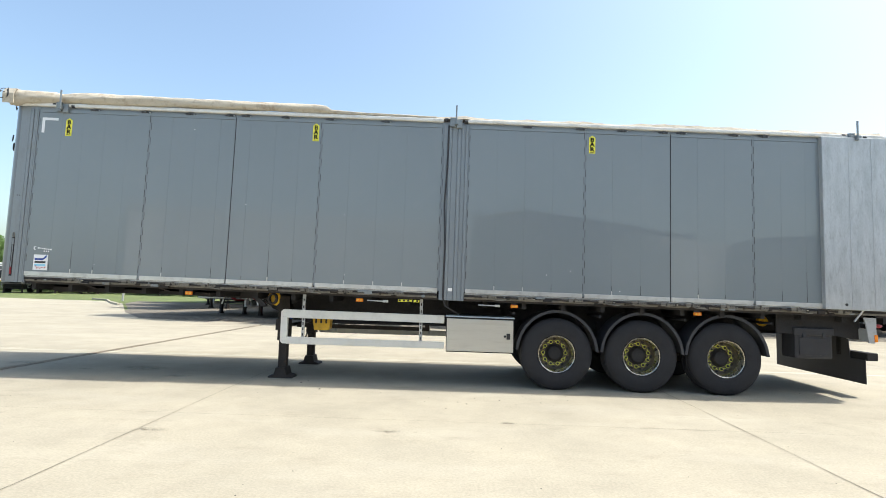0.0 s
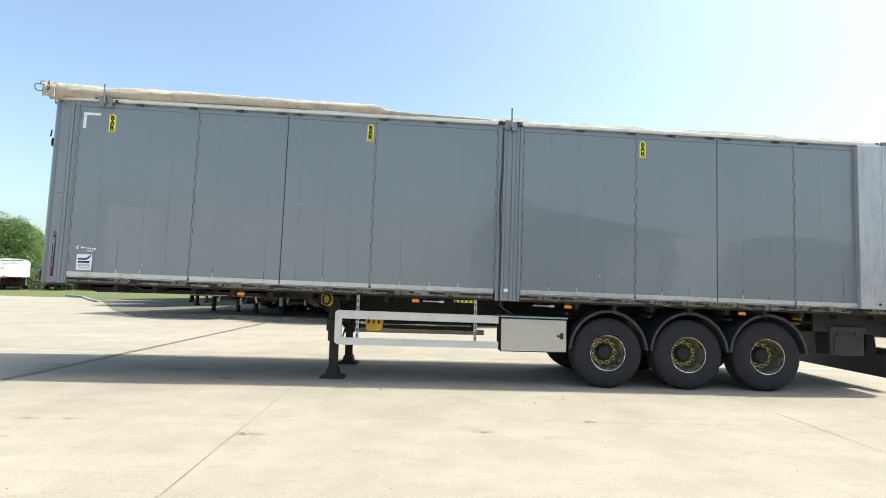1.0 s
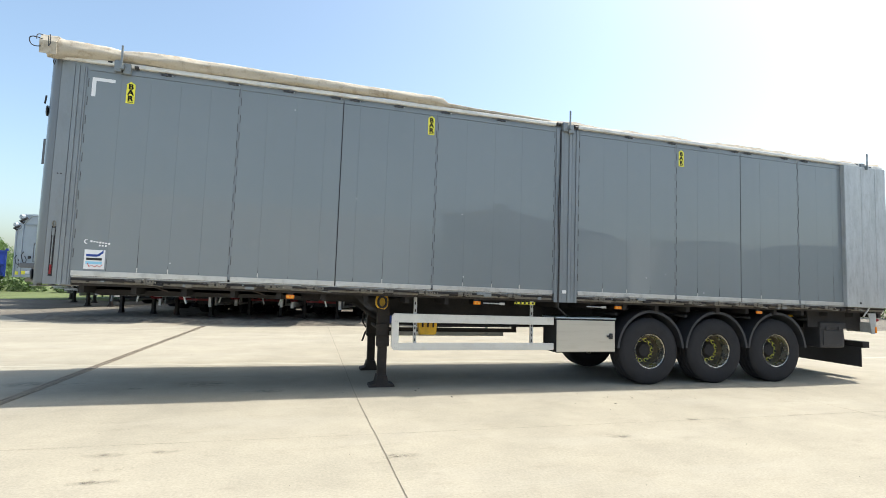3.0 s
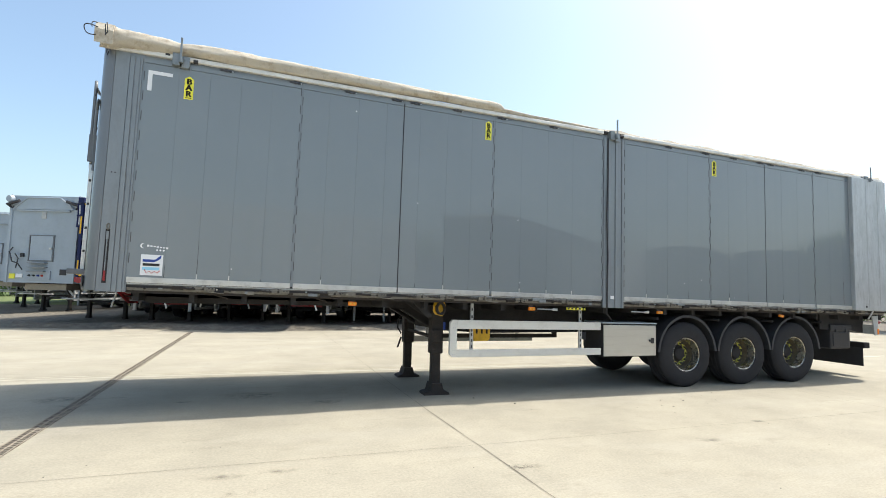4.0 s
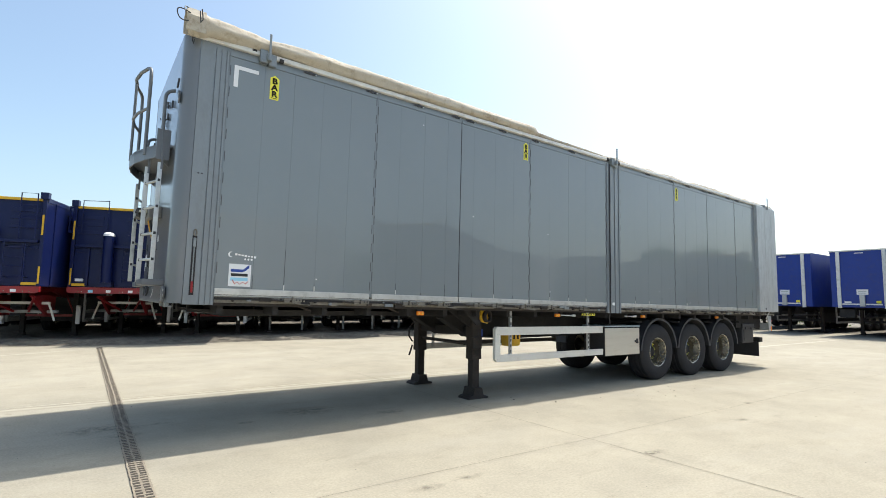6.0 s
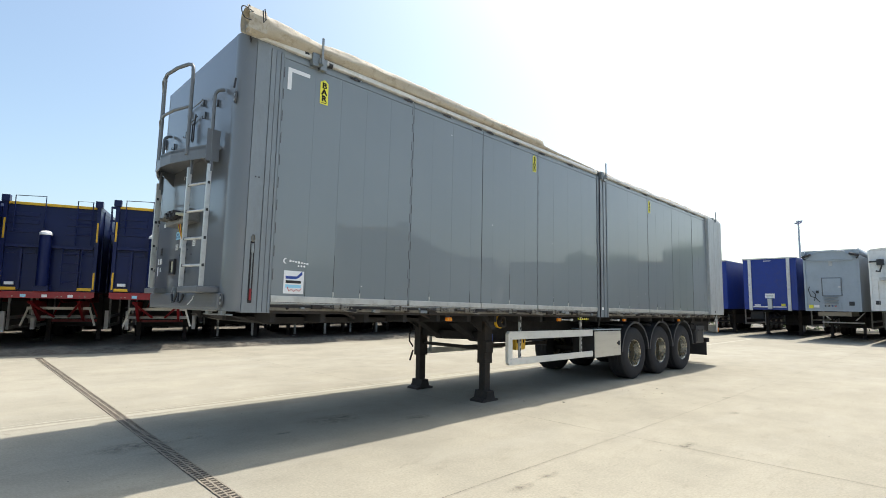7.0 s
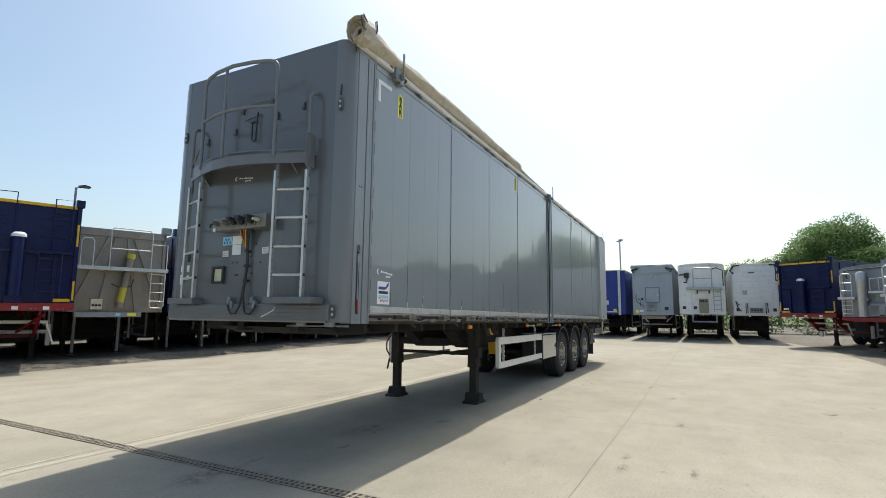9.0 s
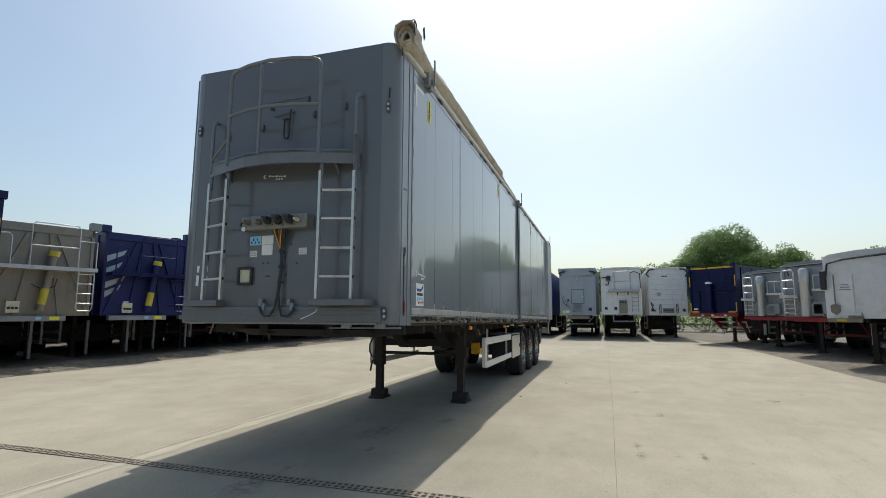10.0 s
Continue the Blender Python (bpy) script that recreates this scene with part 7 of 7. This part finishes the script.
def leaf_cloud(bm_data, centre, radius, count, size, r, squash=0.8):
    vs, fs = bm_data
    for _ in range(count):
        d = Vector((r.gauss(0, 1), r.gauss(0, 1), r.gauss(0, 1))).normalized() * radius * (0.55 + 0.45 * r.random() ** 0.5) * (0.8 + 0.4 * r.random())
        p = Vector(centre) + Vector((d.x, d.y, d.z * squash))
        s = size * r.uniform(0.6, 1.3)
        q = Euler((r.uniform(-1, 1), r.uniform(-1, 1), r.uniform(0, 6.28))).to_matrix()
        k = len(vs)
        for u, v, wz in ((-0.5, 0, 0), (0, -0.32, 0.08), (0.5, 0, 0), (0, 0.32, 0.08)):
            vs.append(tuple(p + q @ Vector((u * s, v * s, wz * s))))
        fs.append((k, k + 1, k + 2, k + 3))


def cloud_mesh(name, data, material):
    me = bpy.data.meshes.new(name)
    me.from_pydata(data[0], [], data[1])
    me.materials.append(M[material])
    return me


def tree(label, h, spread, seed, leaves=9000, leaf=0.34):
    """A trunk with limbs under a broad dome of leaf clumps with gaps between them."""
    r = random.Random(seed)
    o = thing("tree", label, "tree", "trees behind the yard")
    b = B()
    top = Vector((r.uniform(-0.4, 0.4), r.uniform(-0.4, 0.4), h * 0.62))
    tube(b, [(0, 0, 0), (0.1, 0.05, h * 0.2), top * 0.7, top], [0.30, 0.22, 0.15, 0.06], 9)
    for i in range(12):
        a = i * 2.4 + r.uniform(-0.3, 0.3)
        z0 = h * r.uniform(0.22, 0.5)
        end = Vector((math.cos(a) * spread * r.uniform(0.35, 0.75), math.sin(a) * spread * r.uniform(0.35, 0.75), h * r.uniform(0.42, 0.8)))
        tube(b, [(0.05, 0.03, z0), end * 0.5 + Vector((0, 0, z0 * 0.5)), end], [0.11, 0.07, 0.025], 6)
    part("trunk", b, "bark", o, "", True)
    n = 120
    base, rise = h * 0.36, h * 0.60
    data = ([], [])
    for i in range(n):
        # even spread over a dome that closes a little below its widest ring
        u = -0.45 + 1.43 * (i + 0.5) / n
        a = i * 2.39996 + r.uniform(-0.25, 0.25)
        rim = math.sqrt(max(0.0, 1 - u * u))
        k = r.uniform(0.76, 0.88) if i % 4 else r.uniform(0.35, 0.7)
        lump = 1 + 0.10 * math.sin(2 * a + seed) + 0.06 * math.sin(5 * a + 2 * seed)
        c = (math.cos(a) * spread * rim * k * lump, math.sin(a) * spread * rim * k * lump, base + rise * (0.93 * u * k if u > 0 else 0.5 * u))
        leaf_cloud(data, c, spread * r.uniform(0.19, 0.30), leaves // n, leaf, r)
    crown = new("crown", cloud_mesh("crown", data, "leaf"))
    crown.parent = o
    return o


t1 = tree("broad green leafy tree behind the parked trailers", 15.2, 7.0, 1, 90000, 0.25)
t1.matrix_basis = pose(70, -9.5, 0)
t2 = tree("round green leafy tree behind the parked trailers", 12.2, 4.4, 2, 40000, 0.24)
t2.matrix_basis = pose(70, -17.4, 0)
for x, y, a, s in ((72, -28, 40, 0.95), (71.5, -13.2, 10, 0.84), (70, -3.0, 60, 0.84), (71, -21.5, 90, 0.6), (71, 0.6, 100, 0.80), (74, 3.6, 10, 0.74), (70, 7, 200, 0.76), (76, 12, 60, 0.7), (73, -37, 300, 1.05), (-61, 73.5, 30, 0.94), (-65, 81, 80, 0.9), (-78, 82, 130, 0.9), (-92, 84, 200, 0.8), (-46, 92, 250, 0.6), (-38.5, 66.7, 20, 0.55), (-30, -40, 300, 0.5)):
    copy_thing(t2, Matrix.Translation((x, y, 0)) @ Matrix.Rotation(radians(a), 4, "Z") @ Matrix.Diagonal((s, s, s, 1)))
# a line of slender trees behind the walk, mirrored in the lacquered doors
r = random.Random(77)
for k in range(24):
    x = 0.5 + 1.75 * k + r.uniform(-0.5, 0.5)
    tall = 0.56 + 0.10 * math.cos((x - 6) * 0.19) + r.uniform(-0.07, 0.10)
    wide = r.uniform(0.20, 0.34)
    copy_thing(t2, Matrix.Translation((x, -37 + r.uniform(-1.2, 1.2), 0)) @ Matrix.Rotation(r.uniform(0, 6.28), 4, "Z") @ Matrix.Diagonal((wide, wide, tall, 1)))


def hedge(name, p0, p1, h, depth, seed, count, label, size=0.28):
    r = random.Random(seed)
    p0, p1 = Vector((*p0, 0)), Vector((*p1, 0))
    n = max(2, int((p1 - p0).length / 1.6))
    data = ([], [])
    for i in range(n):
        c = p0.lerp(p1, (i + r.uniform(0, 0.8)) / n)
        hh = h * r.uniform(0.75, 1.15)
        for k in range(3):
            leaf_cloud(data, (c.x + r.uniform(-0.4, 0.4), c.y + r.uniform(-0.4, 0.4), hh * (0.22 + 0.28 * k)), depth, count // (n * 3), size, r, 0.7)
    ob = new(name, cloud_mesh(name, data, "hedge"))
    return tagged(ob, label, "hedge", kind="stuff")


hedge("hedge", (36, -30), (37, 32), 3.4, 1.2, 4, 70000, "dense green hedge behind the end row", 0.16)
hedge("hedge", (-95, 74.5), (-18, 57), 2.0, 1.2, 5, 30000, "low green hedge along the far grass")
hedge("hedge", (-30, -30), (44, -31), 3.0, 1.3, 6, 16000, "dense green hedge behind the walk")
hedge("hedge", (-20, 48), (60, 46), 2.4, 1.3, 7, 14000, "low green hedge behind the far row")


# ---- drain, litter and the last small things ----
DX, D0, D1 = -7.01, -8.0, 19.3
b = B(); box(b, DX - 0.070, DX + 0.070, D0, D1, 0.0015, 0.004); dr = tagged(part("drain_channel", b, "drain_dark"), "narrow slotted drain channel let into the concrete", "drain")
bm = B()
rs = random.Random(8)
for k in range(8):
    y = 0.0625 * k
    # ragged outer lips, a middle web and two rows of slots
    for u0, u1 in ((-0.068, -0.056), (-0.007, 0.006), (0.056, 0.068)):
        box(bm, DX + u0 + rs.uniform(-0.004, 0.004), DX + u1 + rs.uniform(-0.004, 0.004), y, y + 0.0627, 0.004, 0.009)
    for u0, u1 in ((-0.058, -0.005), (0.004, 0.058)):
        box(bm, DX + u0, DX + u1, y, y + rs.uniform(0.016, 0.03), 0.004, 0.0085)
GRATE = mesh_of("drain_grate", bm, "drain_stone", False)
for i in range(int((D1 - D0) / 0.5)):
    o = new("drain_grate", GRATE)
    o.parent = dr
    o.location = (random.uniform(-0.003, 0.003), D0 + 0.5 * i, random.uniform(-0.001, 0.001))
rng = random.Random(21)
vs, fs = [], []
def crumb(x, y, s):
    k = len(vs)
    for a in range(5):
        t = a * 1.2566 + rng.uniform(-0.3, 0.3)
        vs.append((x + s * math.cos(t) * rng.uniform(0.5, 1.2), y + s * math.sin(t) * rng.uniform(0.5, 1.2), 0.001))
    vs.append((x, y, 0.001 + s * rng.uniform(0.3, 0.7)))
    for a in range(5):
        fs.append((k + a, k + (a + 1) % 5, k + 5))
for cx, cy, n, sp in ((0.2, 7.2, 9, 0.4), (0.9, 7.5, 7, 0.35), (-2.2, 8.1, 4, 0.5), (-0.8, 3.5, 6, 0.10), (1.4, 7.35, 6, 0.4)):
    for _ in range(n):
        crumb(cx + rng.gauss(0, sp), cy + rng.gauss(0, sp * 0.5), 0.005 + 0.022 * rng.random() ** 2)
for _ in range(200):
    crumb(rng.uniform(-12, 8), rng.uniform(1.8, 19), rng.uniform(0.003, 0.009))
me = bpy.data.meshes.new("crumbs")
me.from_pydata(vs, [], fs)
me.materials.append(M["rust_dark"])
tagged(new("crumbs", me), "scattered dark soil crumbs on the concrete", "debris", kind="stuff")


def stain(x, y, rx, ry, seed, material="oil"):
    r = random.Random(seed)
    bm = B()
    pts = []
    for i in range(18):
        a = 2 * math.pi * i / 18
        k = r.uniform(0.65, 1.15)
        pts.append(bm.verts.new((x + 1.4 * rx * k * math.cos(a), y + 1.4 * ry * k * math.sin(a), 0.003)))
    bm.faces.new(pts)
    o = part("ground_stain", bm, material)
    return tagged(o, "faded dark stain on the concrete", kind="structure")


STAINS = ((-0.82, 3.52, 0.14, 0.1), (-4.89, 5.52, 0.06, 0.04), (-4.96, 5.25, 0.11, 0.06), (-2.21, 3.63, 0.09, 0.03), (0.2, 2.77, 0.12, 0.06), (-2.76, 5.46, 0.1, 0.06), (-4.74, 5.9, 0.14, 0.05), (-5.09, 5.52, 0.05, 0.04), (-5.07, 5.24, 0.1, 0.04), (-5.14, 5.88, 0.16, 0.06), (-2.71, 5.45, 0.16, 0.08), (-0.43, 5.7, 0.12, 0.06), (-7.03, 8.84, 0.16, 0.1), (-5.82, 8.76, 0.1, 0.05), (-6.66, 9.22, 0.12, 0.05),
          (-7.2, 9.2, 0.3, 0.2), (-5.0, 9.0, 0.35, 0.2), (-4.1, 8.4, 0.18, 0.1), (0.84, 6.2, 0.10, 0.05))
for i, (x, y, rx, ry) in enumerate(STAINS):
    stain(x, y, rx, ry, i)
